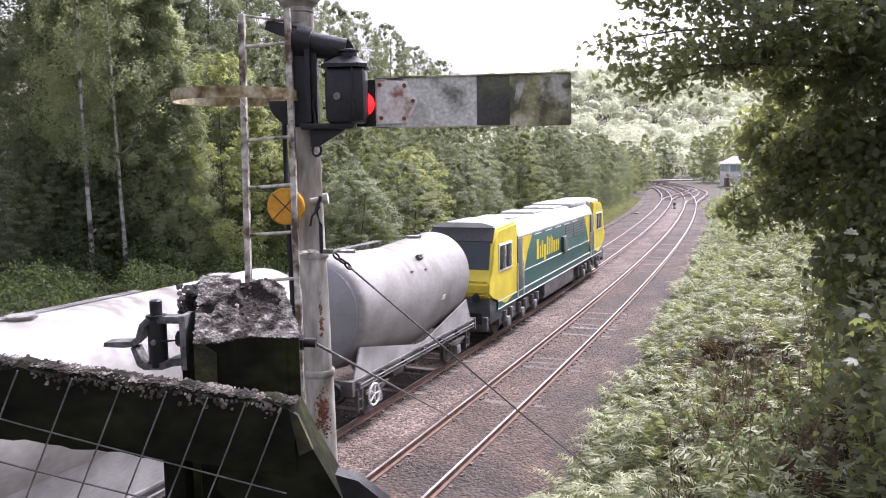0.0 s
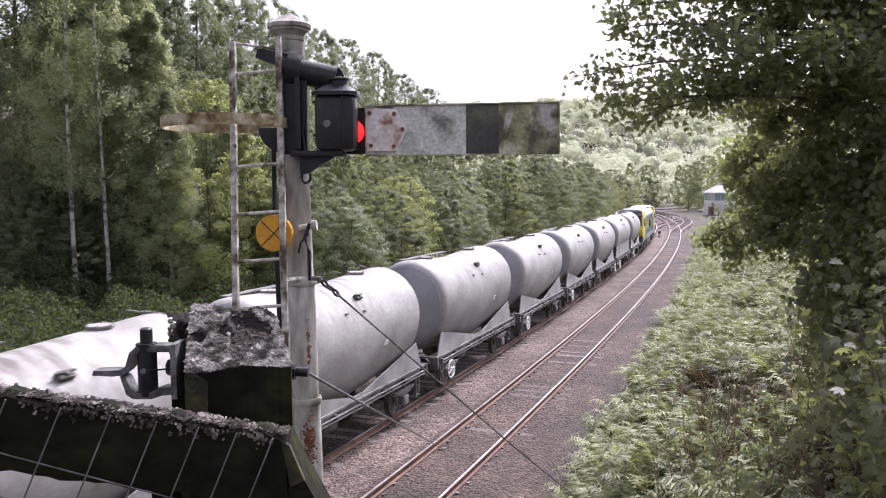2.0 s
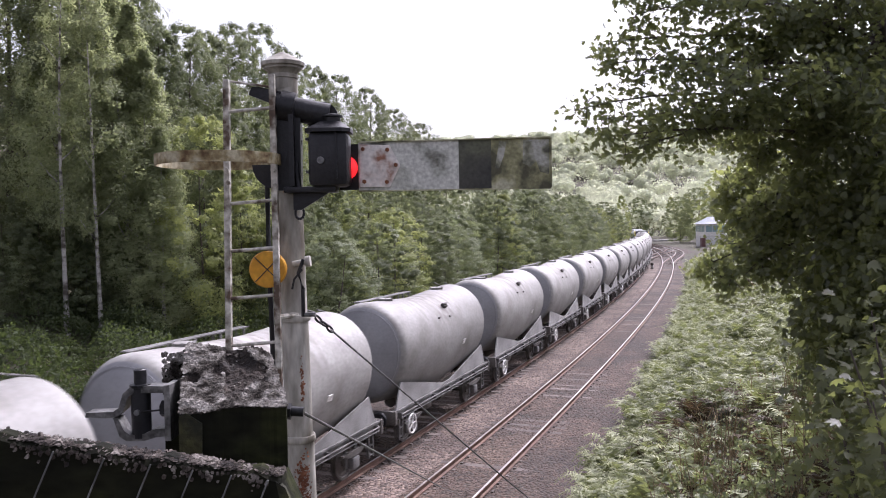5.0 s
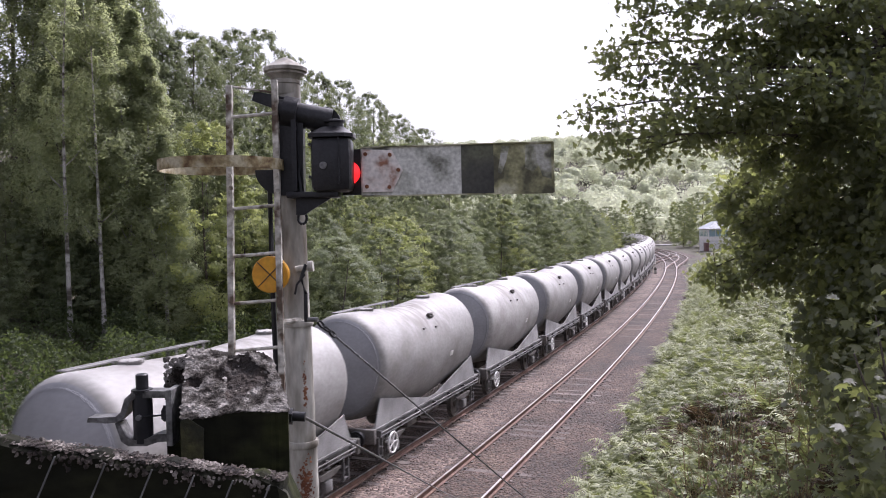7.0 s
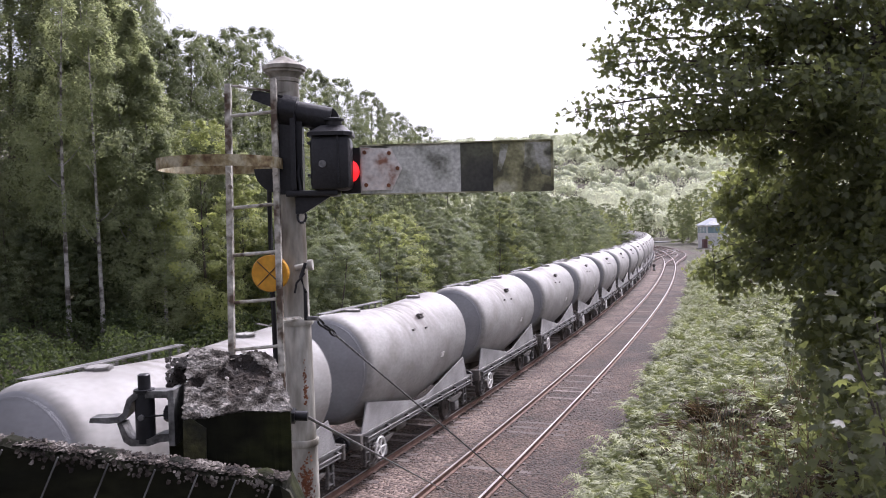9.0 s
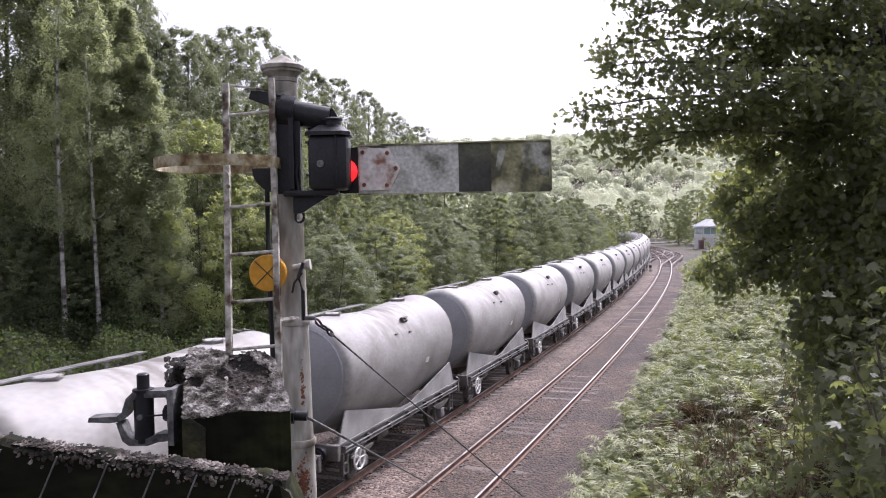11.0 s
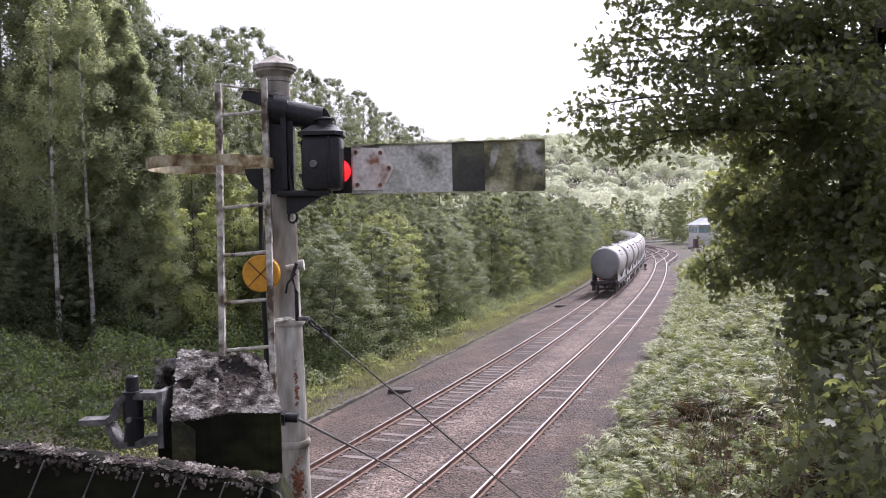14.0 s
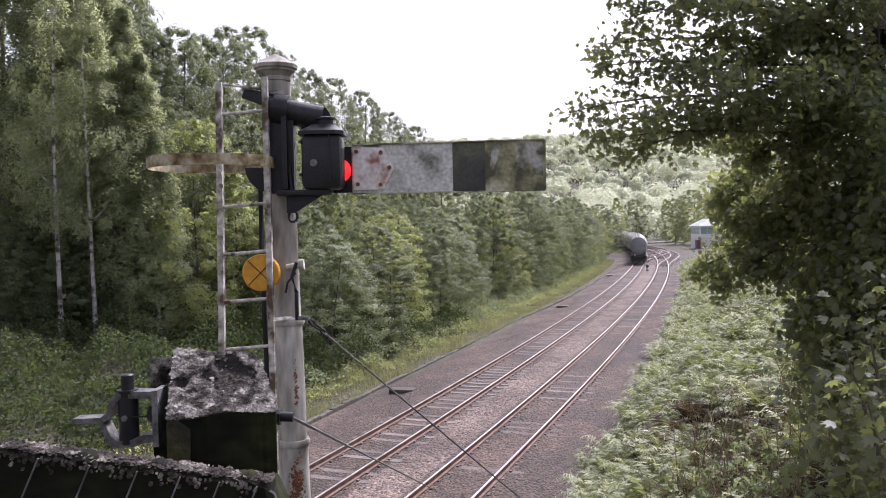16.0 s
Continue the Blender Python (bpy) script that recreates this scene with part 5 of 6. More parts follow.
ARM_PAINT = surface("weathered_arm_enamel", [(0.13, 0.13, 0.105), (0.40, 0.408, 0.36), (0.54, 0.545, 0.50)], 8, 0.7, fine=55, grit=0.28, bump=0.25, depth=0.004, contrast=(0.36, 0.56))
ARM_BLACK = surface("worn_black_band", [(0.03, 0.03, 0.027), (0.055, 0.055, 0.045), (0.10, 0.105, 0.07)], 4, 0.7, fine=50, bump=0.2, depth=0.004)
ARM_OLIVE = surface("algae_olive_enamel", [(0.08, 0.078, 0.045), (0.27, 0.265, 0.14), (0.42, 0.41, 0.29)], 7, 0.75, fine=60, bump=0.2, depth=0.004, contrast=(0.38, 0.6))
ARM_WORN = surface("flaking_grey_enamel", [(0.07, 0.07, 0.05), (0.22, 0.225, 0.16), (0.40, 0.40, 0.35)], 14, 0.75, fine=60, bump=0.3, depth=0.004, contrast=(0.36, 0.6))
PATCH_PAINT = surface("rust_stained_white_plate", [(0.28, 0.13, 0.08), (0.62, 0.55, 0.50), (0.74, 0.70, 0.66)], 9, 0.75, fine=45, grit=0.2, bump=0.2, depth=0.004, contrast=(0.34, 0.52))
AMBER = surface("amber_disc", [(0.55, 0.25, 0.01), (0.68, 0.34, 0.02)], 12, 0.5, bump=0.1, grit=0.12)
STEEL = surface("galvanised_wire", [(0.10, 0.10, 0.10), (0.22, 0.22, 0.215)], 30, 0.55, 0.6, bump=0.1)


def extrude(bm, pts, y0, y1):
    """A flat shape of (x, z) corners given thickness along y."""
    a = [bm.verts.new((x, y0, z)) for x, z in pts]
    b = [bm.verts.new((x, y1, z)) for x, z in pts]
    k = len(pts)
    bm.faces.new(a)
    bm.faces.new(b[::-1])
    for i in range(k):
        bm.faces.new((a[i], b[i], b[(i + 1) % k], a[(i + 1) % k]))
    bmesh.ops.recalc_face_normals(bm, faces=bm.faces)
    return bm


def semaphore():
    X, Y = -0.832, 4.13
    sg, nn = sn_of(X, Y)
    foot = float(height(sg, nn))
    root = tagged(empty("semaphore_signal"), "old white semaphore signal post with arm at danger and a ladder", "railway signal")
    ax = lambda z: X + (7.2 - z) * 0.0155   # the post leans a little
    bm = B()
    tube(bm, [(ax(foot), Y, foot - 0.2), (ax(5.32), Y, 5.32)], [0.083, 0.076], 24)
    part("lower_post", bm, POST_PAINT, root)
    bm = B()
    tube(bm, [(ax(5.31), Y, 5.31), (ax(5.96), Y, 5.96)], [0.072, 0.070], 24)
    part("middle_post", bm, POST_PAINT, root)
    bm = B()
    tube(bm, [(ax(5.95), Y, 5.95), (ax(7.17), Y, 7.17)], [0.066, 0.062], 24)
    part("upper_post", bm, POST_PAINT, root)
    for z, r in ((5.315, 0.081), (5.945, 0.079)):
        part("collar", lathe(B(), [(r, -0.018), (r + 0.004, -0.01), (r + 0.004, 0.01), (r, 0.018)], 28, Matrix.Translation((ax(z), Y, z))), POST_PAINT, root)
    cap = lathe(B(), [(0.064, -0.05), (0.07, -0.04), (0.07, 0.005), (0.076, 0.008), (0.076, 0.024), (0.071, 0.028), (0.084, 0.048), (0.098, 0.056), (0.098, 0.066), (0.110, 0.070), (0.112, 0.088), (0.104, 0.092), (0.07, 0.115), (0.03, 0.136), (0.008, 0.146)], 32, Matrix.Translation((-0.843, Y, 7.17)))
    part("finial", cap, POST_PAINT, root, "grey-white domed finial", smooth=False)
    # arm
    ARM_Y = 4.10
    top = lambda x: 6.838 + (x + 0.54) * 0.0085
    bot = lambda x: 6.596 - (x + 0.54) * 0.002
    def panel(x0, x1, name, mat, dy=0.0, label=""):
        bm = B()
        extrude(bm, [(x0, bot(x0)), (x1, bot(x1)), (x1, top(x1)), (x0, top(x0))], ARM_Y - 0.006 - dy, ARM_Y + 0.012)
        return part(name, bm, mat, arm, label)
    bm = B()
    extrude(bm, [(-0.46, bot(-0.46)), (0.054, bot(0.05)), (0.054, top(0.05)), (-0.46, top(-0.46))], ARM_Y - 0.006, ARM_Y + 0.012)
    arm = part("arm", bm, ARM_PAINT, root, "weathered grey-white semaphore arm with a black band")
    panel(0.054, 0.22, "black_band", ARM_BLACK)
    panel(0.22, 0.523, "arm_tip", ARM_OLIVE, 0.0, "algae-stained olive and grey arm tip")
    bm = B()
    for z, s in ((top, 1), (bot, -1)):
        a = [(x, z(x)) for x in (-0.46, 0.523)]
        extrude(bm, [a[0], a[1], (a[1][0], a[1][1] + 0.006 * s), (a[0][0], a[0][1] + 0.006 * s)], ARM_Y - 0.016, ARM_Y + 0.014)
    extrude(bm, [(0.523, bot(0.52)), (0.529, bot(0.52)), (0.529, top(0.52)), (0.523, top(0.52))], ARM_Y - 0.014, ARM_Y + 0.014)
    part("rim", bm, ARM_OLIVE, arm)
    bm = B()
    extrude(bm, [(0.24, 6.70), (0.262, 6.835), (0.30, 6.83), (0.285, 6.76), (0.258, 6.69)], ARM_Y - 0.0085, ARM_Y - 0.0055)
    part("paint_remnant", bm, ARM_WORN, arm)
    bm = B()
    extrude(bm, [(0.38, 6.72), (0.385, 6.838), (0.515, 6.84), (0.515, 6.66), (0.47, 6.675), (0.45, 6.73), (0.42, 6.70)], ARM_Y - 0.0085, ARM_Y - 0.0055)
    part("paint_remnant", bm, ARM_WORN, arm)
    bm = B()
    extrude(bm, [(-0.452, 6.612), (-0.30, 6.612), (-0.245, 6.72), (-0.30, 6.824), (-0.452, 6.83)], ARM_Y - 0.017, ARM_Y - 0.006)
    plate = part("stiffening_plate", bm, PATCH_PAINT, arm, "white rust-stained pointed plate with bolts")
    for x, z in ((-0.435, 6.806), (-0.31, 6.80), (-0.268, 6.722), (-0.43, 6.64), (-0.315, 6.636)):
        part("bolt", rod(B(), (x, ARM_Y - 0.017, z), (x, ARM_Y - 0.028, z), 0.011, seg=6), RUST, plate)
    bm = B()
    extrude(bm, [(-0.56, 6.60), (-0.4525, 6.60), (-0.4525, 6.835), (-0.56, 6.83)], ARM_Y + 0.002, ARM_Y + 0.03)
    part("spectacle_casting", bm, BLACK, root, "black iron spectacle casting")
    # red spectacle glass, half hidden by the lamp
    part("red_glass", lathe(B(), [(0.062, 0), (0.06, 0.012), (0.03, 0.022), (0.005, 0.025)], 24, Matrix.Translation((-0.525, ARM_Y - 0.012, 6.712)) @ Matrix.Rotation(math.pi / 2, 4, "X")), plain("red_glass", (0.9, 0.02, 0.02), 0.25, 0, 1.1), root, "glowing red glass")
    # lamp
    bm = B()
    box(bm, -0.690, 3.92, 6.612, -0.492, 4.09, 6.885, 0.03)
    lamp = part("lamp", bm, BLACK, root, "black iron signal lamp case")
    bm = B()
    a = [(-0.668, 3.905), (-0.518, 3.905), (-0.48, 3.94), (-0.48, 4.07), (-0.518, 4.105), (-0.668, 4.105), (-0.703, 4.07), (-0.703, 3.94)]
    lo = [bm.verts.new((x, y, 6.88)) for x, y in a]
    ml = [bm.verts.new((x, y, 6.898)) for x, y in a]
    hi = [bm.verts.new((-0.585 + (x + 0.591) * 0.5, 4.005 + (y - 4.005) * 0.5, 6.935)) for x, y in a]
    for p, q in ((lo, ml), (ml, hi)):
        for i in range(8):
            bm.faces.new((p[i], p[(i + 1) % 8], q[(i + 1) % 8], q[i]))
    bm.faces.new(hi)
    bm.faces.new(lo[::-1])
    bmesh.ops.recalc_face_normals(bm, faces=bm.faces)
    part("lid", bm, BLACK, lamp)
    part("vent", lathe(B(), [(0.04, 0), (0.04, 0.028), (0.052, 0.03), (0.052, 0.038), (0.02, 0.046)], 20, Matrix.Translation((-0.575, 4.0, 6.93))), BLACK, lamp)
    part("lens_boss", rod(B(), (-0.625, 3.92, 6.74), (-0.625, 3.905, 6.74), 0.018, seg=12), STEEL, lamp)
    for z in (6.68, 6.84):
        bm = B()
        box(bm, -0.70, 3.925, z, -0.686, 4.06, z + 0.012)
        part("hinge", bm, BLACK, lamp)
    bm = B()
    box(bm, -0.553, 3.914, 6.65, -0.545, 3.921, 6.88)
    part("door_edge", bm, BLACK, lamp)
    # brackets, spindle and cranks
    bm = B()
    rod(bm, (-0.88, 4.03, 7.03), (-0.60, 4.06, 6.975), 0.062, seg=18)
    rod(bm, (-0.84, 4.03, 7.025), (-0.77, 4.036, 7.01), 0.08, seg=18)
    part("spindle", bm, BLACK, root)
    part("spindle_flange", rod(B(), (-0.635, 4.055, 6.965), (-0.635, 4.095, 6.965), 0.082, seg=28), BLACK, root)
    bm = B()
    extrude(bm, [(-1.0, 7.085), (-0.985, 7.125), (-0.95, 7.125), (-0.80, 7.09), (-0.78, 7.03), (-0.86, 7.03), (-0.95, 7.065)], 4.04, 4.065)
    part("crank", bm, BLACK, root)
    bm = B()
    extrude(bm, [(-0.86, 6.60), (-0.74, 6.60), (-0.735, 7.03), (-0.86, 7.03)], 4.0, 4.06)
    box(bm, -0.79, 3.965, 6.62, -0.765, 4.0, 7.0)
    part("bracket_plate", bm, BLACK, root)
    bm = B()
    extrude(bm, [(-1.0 + 0.14 * (1 - math.cos(a)), 6.735 - 0.13 * math.sin(a)) for a in np.linspace(0, math.pi / 2, 8)] + [(-0.80, 6.60), (-0.80, 6.735)], 4.07, 4.10)
    part("counterweight", bm, BLACK, root)
    bm = B()
    box(bm, -0.82, 3.96, 6.585, -0.56, 4.09, 6.615, 0.006)
    extrude(bm, [(-0.78, 6.585), (-0.60, 6.585), (-0.74, 6.50), (-0.78, 6.50)], 4.0, 4.02)
    part("lamp_bracket", bm, BLACK, root)
    part("down_rod", tube(B(), [(-0.955, 4.2, 6.66), (-0.955, 4.2, 6.28), (-0.94, 4.2, 5.3), (-0.93, 4.2, foot + 0.1)], 0.014), BLACK, root)
    bm = B()
    for i in range(12):
        a0, a1 = 2 * math.pi * i / 12, 2 * math.pi * (i + 1) / 12
        rod(bm, (-0.755 + 0.022 * math.cos(a0), 4.03, 6.485 + 0.03 * math.sin(a0)), (-0.755 + 0.022 * math.cos(a1), 4.03, 6.485 + 0.03 * math.sin(a1)), 0.007, seg=6)
    part("hook", bm, BLACK, root)
    bm = B()
    tube(bm, [(-0.745, 4.03, 6.85), (-0.76, 4.0, 6.70), (-0.745, 3.99, 6.6)], 0.012)
    part("cable", bm, BLACK, root)
    # amber disc facing the camera
    bm = B()
    lathe(bm, [(0.088, 0), (0.093, 0.006), (0.093, 0.034), (0.088, 0.04)], 32, Matrix.Translation((-0.915, 4.02, 6.205)) @ Matrix.Rotation(math.pi / 2, 4, "X"))
    disc = part("amber_disc", bm, AMBER, root, "round amber reflector disc crossed by wires")
    bm = B()
    for a in (45, 135):
        ca, sa = 0.088 * math.cos(radians(a)), 0.088 * math.sin(radians(a))
        rod(bm, (-0.915 - ca, 3.977, 6.205 - sa), (-0.915 + ca, 3.977, 6.205 + sa), 0.0025, seg=6)
    part("guard_wire", bm, ARM_BLACK, disc)
    bm = B()
    rod(bm, (-0.80, 4.05, 6.225), (-0.715, 4.05, 6.24), 0.016, seg=12)
    rod(bm, (-0.735, 4.05, 6.238), (-0.71, 4.05, 6.241), 0.028, seg=14)
    part("pivot", bm, POST_PAINT, root)
    bm = B()
    tube(bm, [(-0.745, 4.04, 6.25), (-0.77, 4.03, 6.18), (-0.748, 4.03, 6.10), (-0.752, 4.045, 5.96)], 0.010)
    tube(bm, [(-0.75, 4.03, 6.2), (-0.79, 4.02, 6.15), (-0.80, 4.02, 6.10)], 0.006)
    part("lever_wire", bm, BLACK, root)
    # band with lug and chain, wire stay down to the bank
    bm = B()
    rod(bm, (-0.76, 4.05, 5.968), (-0.69, 4.04, 5.968), 0.012, seg=8)
    part("lug", bm, STEEL, root)
    a, b = Vector((-0.70, 4.04, 5.965)), Vector((0.66, 6.93, 4.02))
    d = (b - a).normalized()
    for k in range(3):
        c = a + d * (0.05 + 0.06 * k)
        bm = B()
        u = d.cross(Vector((0, 0, 1))).normalized() if k % 2 else d.cross(Vector((1, 0, 0))).normalized()
        ring = [c + d * 0.034 * math.cos(t) + u * 0.014 * math.sin(t) for t in np.linspace(0, 2 * math.pi, 13)]
        tube(bm, ring, 0.006, 6)
        part("chain_link", bm, BLACK, root)
    end = a + d * 6.6
    part("stay_wire", tube(B(), [a + d * 0.18, a.lerp(end, 0.5) + Vector((0, 0, -0.03)), end], 0.0055, 6), STEEL, root, "grey stay wire")
    # ladder and hoop
    lad = empty("ladder")
    lad.parent = root
    L = lambda z: -1.091 - (7.15 - z) * 0.017
    R = lambda z: -0.865
    for f, z1 in ((L, 7.15), (R, 7.17)):
        bm = B()
        extrude(bm, [(f(foot) - 0.014, foot), (f(foot) + 0.014, foot), (f(z1) + 0.014, z1), (f(z1) - 0.014, z1)], 3.95, 3.985)
        part("stile", bm, LADDER_PAINT, lad, "peeling white stile")
    for k in range(14):
        z = 7.0 - 0.2365 * k - (0.0 if k == 0 else 0.22)
        if z < foot:
            break
        if k == 0:
            z = 7.0
        part("rung", rod(B(), (L(z), 3.968, z - 0.008), (R(z), 3.968, z + 0.008), 0.0085, seg=8), LADDER_PAINT, lad)
    part("tie_bar", rod(B(), (L(7.14), 3.97, 7.145), (-0.90, 4.05, 7.125), 0.006, seg=6), LADDER_PAINT, lad)
    bm = B()
    rings = []
    for i in range(49):
        a = 2 * math.pi * i / 48
        rings.append([(-1.14 + r * math.cos(a), 3.97 + r * math.sin(a), z) for r, z in ((0.305, 6.725), (0.305, 6.778), (0.297, 6.778), (0.297, 6.725))])
    vs = [[bm.verts.new(p) for p in r] for r in rings[:-1]]
    for i in range(48):
        for k in range(4):
            bm.faces.new((vs[i][k], vs[i][(k + 1) % 4], vs[(i + 1) % 48][(k + 1) % 4], vs[(i + 1) % 48][k]))
    bmesh.ops.recalc_face_normals(bm, faces=bm.faces)
    part("safety_hoop", bm, HOOP_PAINT, lad, "rusty cream safety hoop")
    for x, z in ((L(6.7) + 0.005, 6.70), (L(6.7) + 0.01, 6.64), (R(6.7) - 0.0, 6.70), (R(6.7) + 0.01, 6.62)):
        part("hoop_bolt", rod(B(), (x, 3.955, z), (x, 3.93, z), 0.012, seg=6), LADDER_PAINT, lad)
    part("stand_off", rod(B(), (-0.865, 3.97, 5.965), (-0.79, 4.08, 5.965), 0.014, seg=8), LADDER_PAINT, lad)
    return root


SIGNAL = semaphore()

# ---- old timber parapet beside the camera ----
WOOD = surface("mossy_dark_timber", [(0.006, 0.0065, 0.0035), (0.013, 0.0135, 0.0065), (0.034, 0.040, 0.011)], 9, 0.9, fine=45, grit=0.4, bump=0.7, depth=0.006, stretch=(0.6, 1, 1), contrast=(0.4, 0.75), spec=0.15)
MOSS = surface("moss_yellow_timber", [(0.009, 0.010, 0.005), (0.024, 0.024, 0.009), (0.055, 0.052, 0.017)], 22, 0.95, fine=80, grit=0.35, bump=0.8, depth=0.006)
LICHEN = surface("grey_lichen", [(0.018, 0.014, 0.011), (0.085, 0.076, 0.065), (0.27, 0.252, 0.228)], 38, 0.95, fine=160, grit=0.45, spec=0.2, bump=1.0, depth=0.006, contrast=(0.36, 0.6))
LICHEN_DARK = surface("brown_grey_lichen", [(0.012, 0.008, 0.006), (0.045, 0.034, 0.027), (0.19, 0.17, 0.15)], 40, 0.95, fine=160, grit=0.45, bump=1.0, depth=0.005, contrast=(0.36, 0.66))
ROT = surface("rotten_wood", [(0.012, 0.009, 0.007), (0.04, 0.03, 0.023)], 30, 0.95, fine=110, grit=0.35, bump=1.0, depth=0.008)
IRON = surface("worn_iron_strap", [(0.08, 0.078, 0.075), (0.26, 0.255, 0.25)], 30, 0.42, 0.5, bump=0.3, fine=120, depth=0.003)


def crust(seed, count, where, size, parent, material=None):
    """Flakes of lichen standing up from a surface; where gives a point and the way out."""
    rng = np.random.default_rng(seed)
    co = []
    for _ in range(count):
        p, n = where(rng)
        s = size * rng.uniform(0.4, 1.3)
        n = unit(np.array(n) + rng.normal(size=3) * 0.17)
        t = unit(np.cross(n, rng.normal(size=3)))
        b = np.cross(n, t)
        k = 6
        rr = s * rng.uniform(0.5, 1.0, k)
        lift = s * rng.uniform(-0.05, 0.3, k)
        co.append([p + (t * math.cos(2 * math.pi * i / k) + b * math.sin(2 * math.pi * i / k)) * rr[i] + n * lift[i] for i in range(k)])
    return tagged(quads("lichen", np.array(co), None, material or LICHEN, parent, "crust of grey lichen flakes"), kind="stuff")


def post_rust(z, ang, w, h, count, seed):
    def where(r):
        a = ang + r.normal() * w
        zz = z + r.normal() * h
        x = -0.832 + (7.2 - zz) * 0.0155
        rad = 0.0705 if zz > 5.33 else 0.0785
        return np.array([x + rad * math.sin(a), 4.13 - rad * math.cos(a), zz]), (math.sin(a), -math.cos(a), 0)
    return crust(seed, count, where, 0.008, SIGNAL, RUST)


post_rust(5.10, 0.35, 0.22, 0.06, 260, 81)["label"] = "flaking rust on the post"
post_rust(5.62, 0.55, 0.06, 0.05, 60, 82)["label"] = "flaking rust on the post"


def parapet():
    # sloping-headed post
    post = tagged(empty("timber_post"), "rotting mossy timber post with a sloping lichen-covered top", "post")
    s, n = sn_of(-0.37, 1.36)
    g = float(height(s, n)) - 0.2
    bl, br, fl, fr = (-0.487, 1.445, 6.206), (-0.330, 1.43, 6.195), (-0.452, 1.292, 6.116), (-0.274, 1.292, 6.126)
    rng = np.random.default_rng(17)
    k = 30
    def top(u, v):
        a = np.array(bl) * (1 - u) * (1 - v) + np.array(br) * u * (1 - v) + np.array(fl) * (1 - u) * v + np.array(fr) * u * v
        h = 0.0015 * math.sin(9 * u + 3 * v) + 0.0018 * math.sin(17 * v - 5 * u) - 0.012 * max(0.0, u - 0.8) * 5 * (1 - v)
        d = math.hypot((u - 0.63) / 0.27, (v - 0.42) / 0.40)
        d += 0.16 * math.sin(5 * math.atan2(v - 0.42, u - 0.63) + 1) + 0.07 * math.sin(23 * u + 9 * v)
        d = min(d, 0.55 + math.hypot((u - 0.10) / 0.10, (v - 0.52) / 0.09) * 0.5)
        d += 1.2 * max(0.0, 1 - math.hypot((u - 0.80) / 0.17, (v - 0.76) / 0.2))
        edge = min(1.0, 9 * min(u, v, 1 - u, 1 - v))
        return a + np.array([0, 0, h - 0.014 * edge * max(0.0, min(1.0, (1.1 - d) * 3))]), d
    verts, faces = [], []
    for j in range(k + 1):
        for i in range(k + 1):
            p, _ = top(i / k, j / k)
            verts.append(p + rng.normal(size=3) * 0.0008)
    for j in range(k):
        for i in range(k):
            faces.append((j * (k + 1) + i, j * (k + 1) + i + 1, (j + 1) * (k + 1) + i + 1, (j + 1) * (k + 1) + i))
    part_top = link_mesh("rotten_top", verts, [f[::-1] for f in faces], ROT, post, "dark rotten hollow in the post top")
    # sides
    loop = [i for i in range(k + 1)] + [(j + 1) * (k + 1) - 1 for j in range(1, k + 1)] + [k * (k + 1) + i for i in range(k - 1, -1, -1)] + [j * (k + 1) for j in range(k - 1, 0, -1)]
    sv, sf = [], []
    for i in loop:
        p = np.array(verts[i])
        for z in (p[2], p[2] - 0.03, 6.03, 5.7, g):
            sv.append((p[0], p[1], z))
    m = len(loop)
    for i in range(m):
        for q in range(4):
            sf.append((i * 5 + q, i * 5 + q + 1, ((i + 1) % m) * 5 + q + 1, ((i + 1) % m) * 5 + q))
    side = link_mesh("shaft", sv, sf, WOOD, post)
    def on_top(r):
        while True:
            u, v = r.uniform(0, 1), r.uniform(0, 1)
            p, d = top(u, v)
            if d > 1.02 or r.uniform() < 0.012:
                return p + np.array([0, 0, 0.003]), (0, -0.5, 0.8)
    crust(4, 5200, on_top, 0.0048, post)
    bm = B()
    extrude(bm, [(-0.452, 5.95), (-0.418, 5.95), (-0.414, 6.10), (-0.440, 6.118), (-0.452, 6.112)], 1.2885, 1.292)
    part("moss_face", bm, MOSS, post, "yellow-green mossy face")
    # thin board behind
    bm = B()
    extrude(bm, [(-0.530, 5.6), (-0.492, 5.6), (-0.490, 6.20), (-0.515, 6.178), (-0.530, 6.15)], 1.44, 1.47)
    part("side_board", bm, WOOD, post)
    crust(5, 380, lambda r: (np.array([r.uniform(-0.53, -0.49), 1.437, r.uniform(6.12, 6.195)]), (0, -1, 0.4)), 0.0042, post)
    # eye bolt with a wire
    bm = B()
    rod(bm, (-0.285, 1.335, 6.108), (-0.255, 1.335, 6.106), 0.0085, seg=10)
    rod(bm, (-0.29, 1.335, 6.108), (-0.276, 1.335, 6.107), 0.014, seg=6)
    part("eye_bolt", bm, BLACK, post)

    # iron clevis with bolt
    cl = tagged(empty("iron_bracket"), "worn iron strap bracket with a heavy bolt fixed to the post", "bracket")
    bm = B()
    Y0, Y1 = 1.345, 1.375
    up = [(-0.484, 6.140), (-0.484, 6.151), (-0.52, 6.1525), (-0.553, 6.151), (-0.566, 6.140), (-0.574, 6.116), (-0.583, 6.109), (-0.630, 6.108), (-0.632, 6.100), (-0.596, 6.098), (-0.578, 6.100), (-0.566, 6.110), (-0.557, 6.134), (-0.548, 6.1405)]
    extrude(bm, up, Y0, Y1)
    part("strap", bm, IRON, cl)
    bm = B()
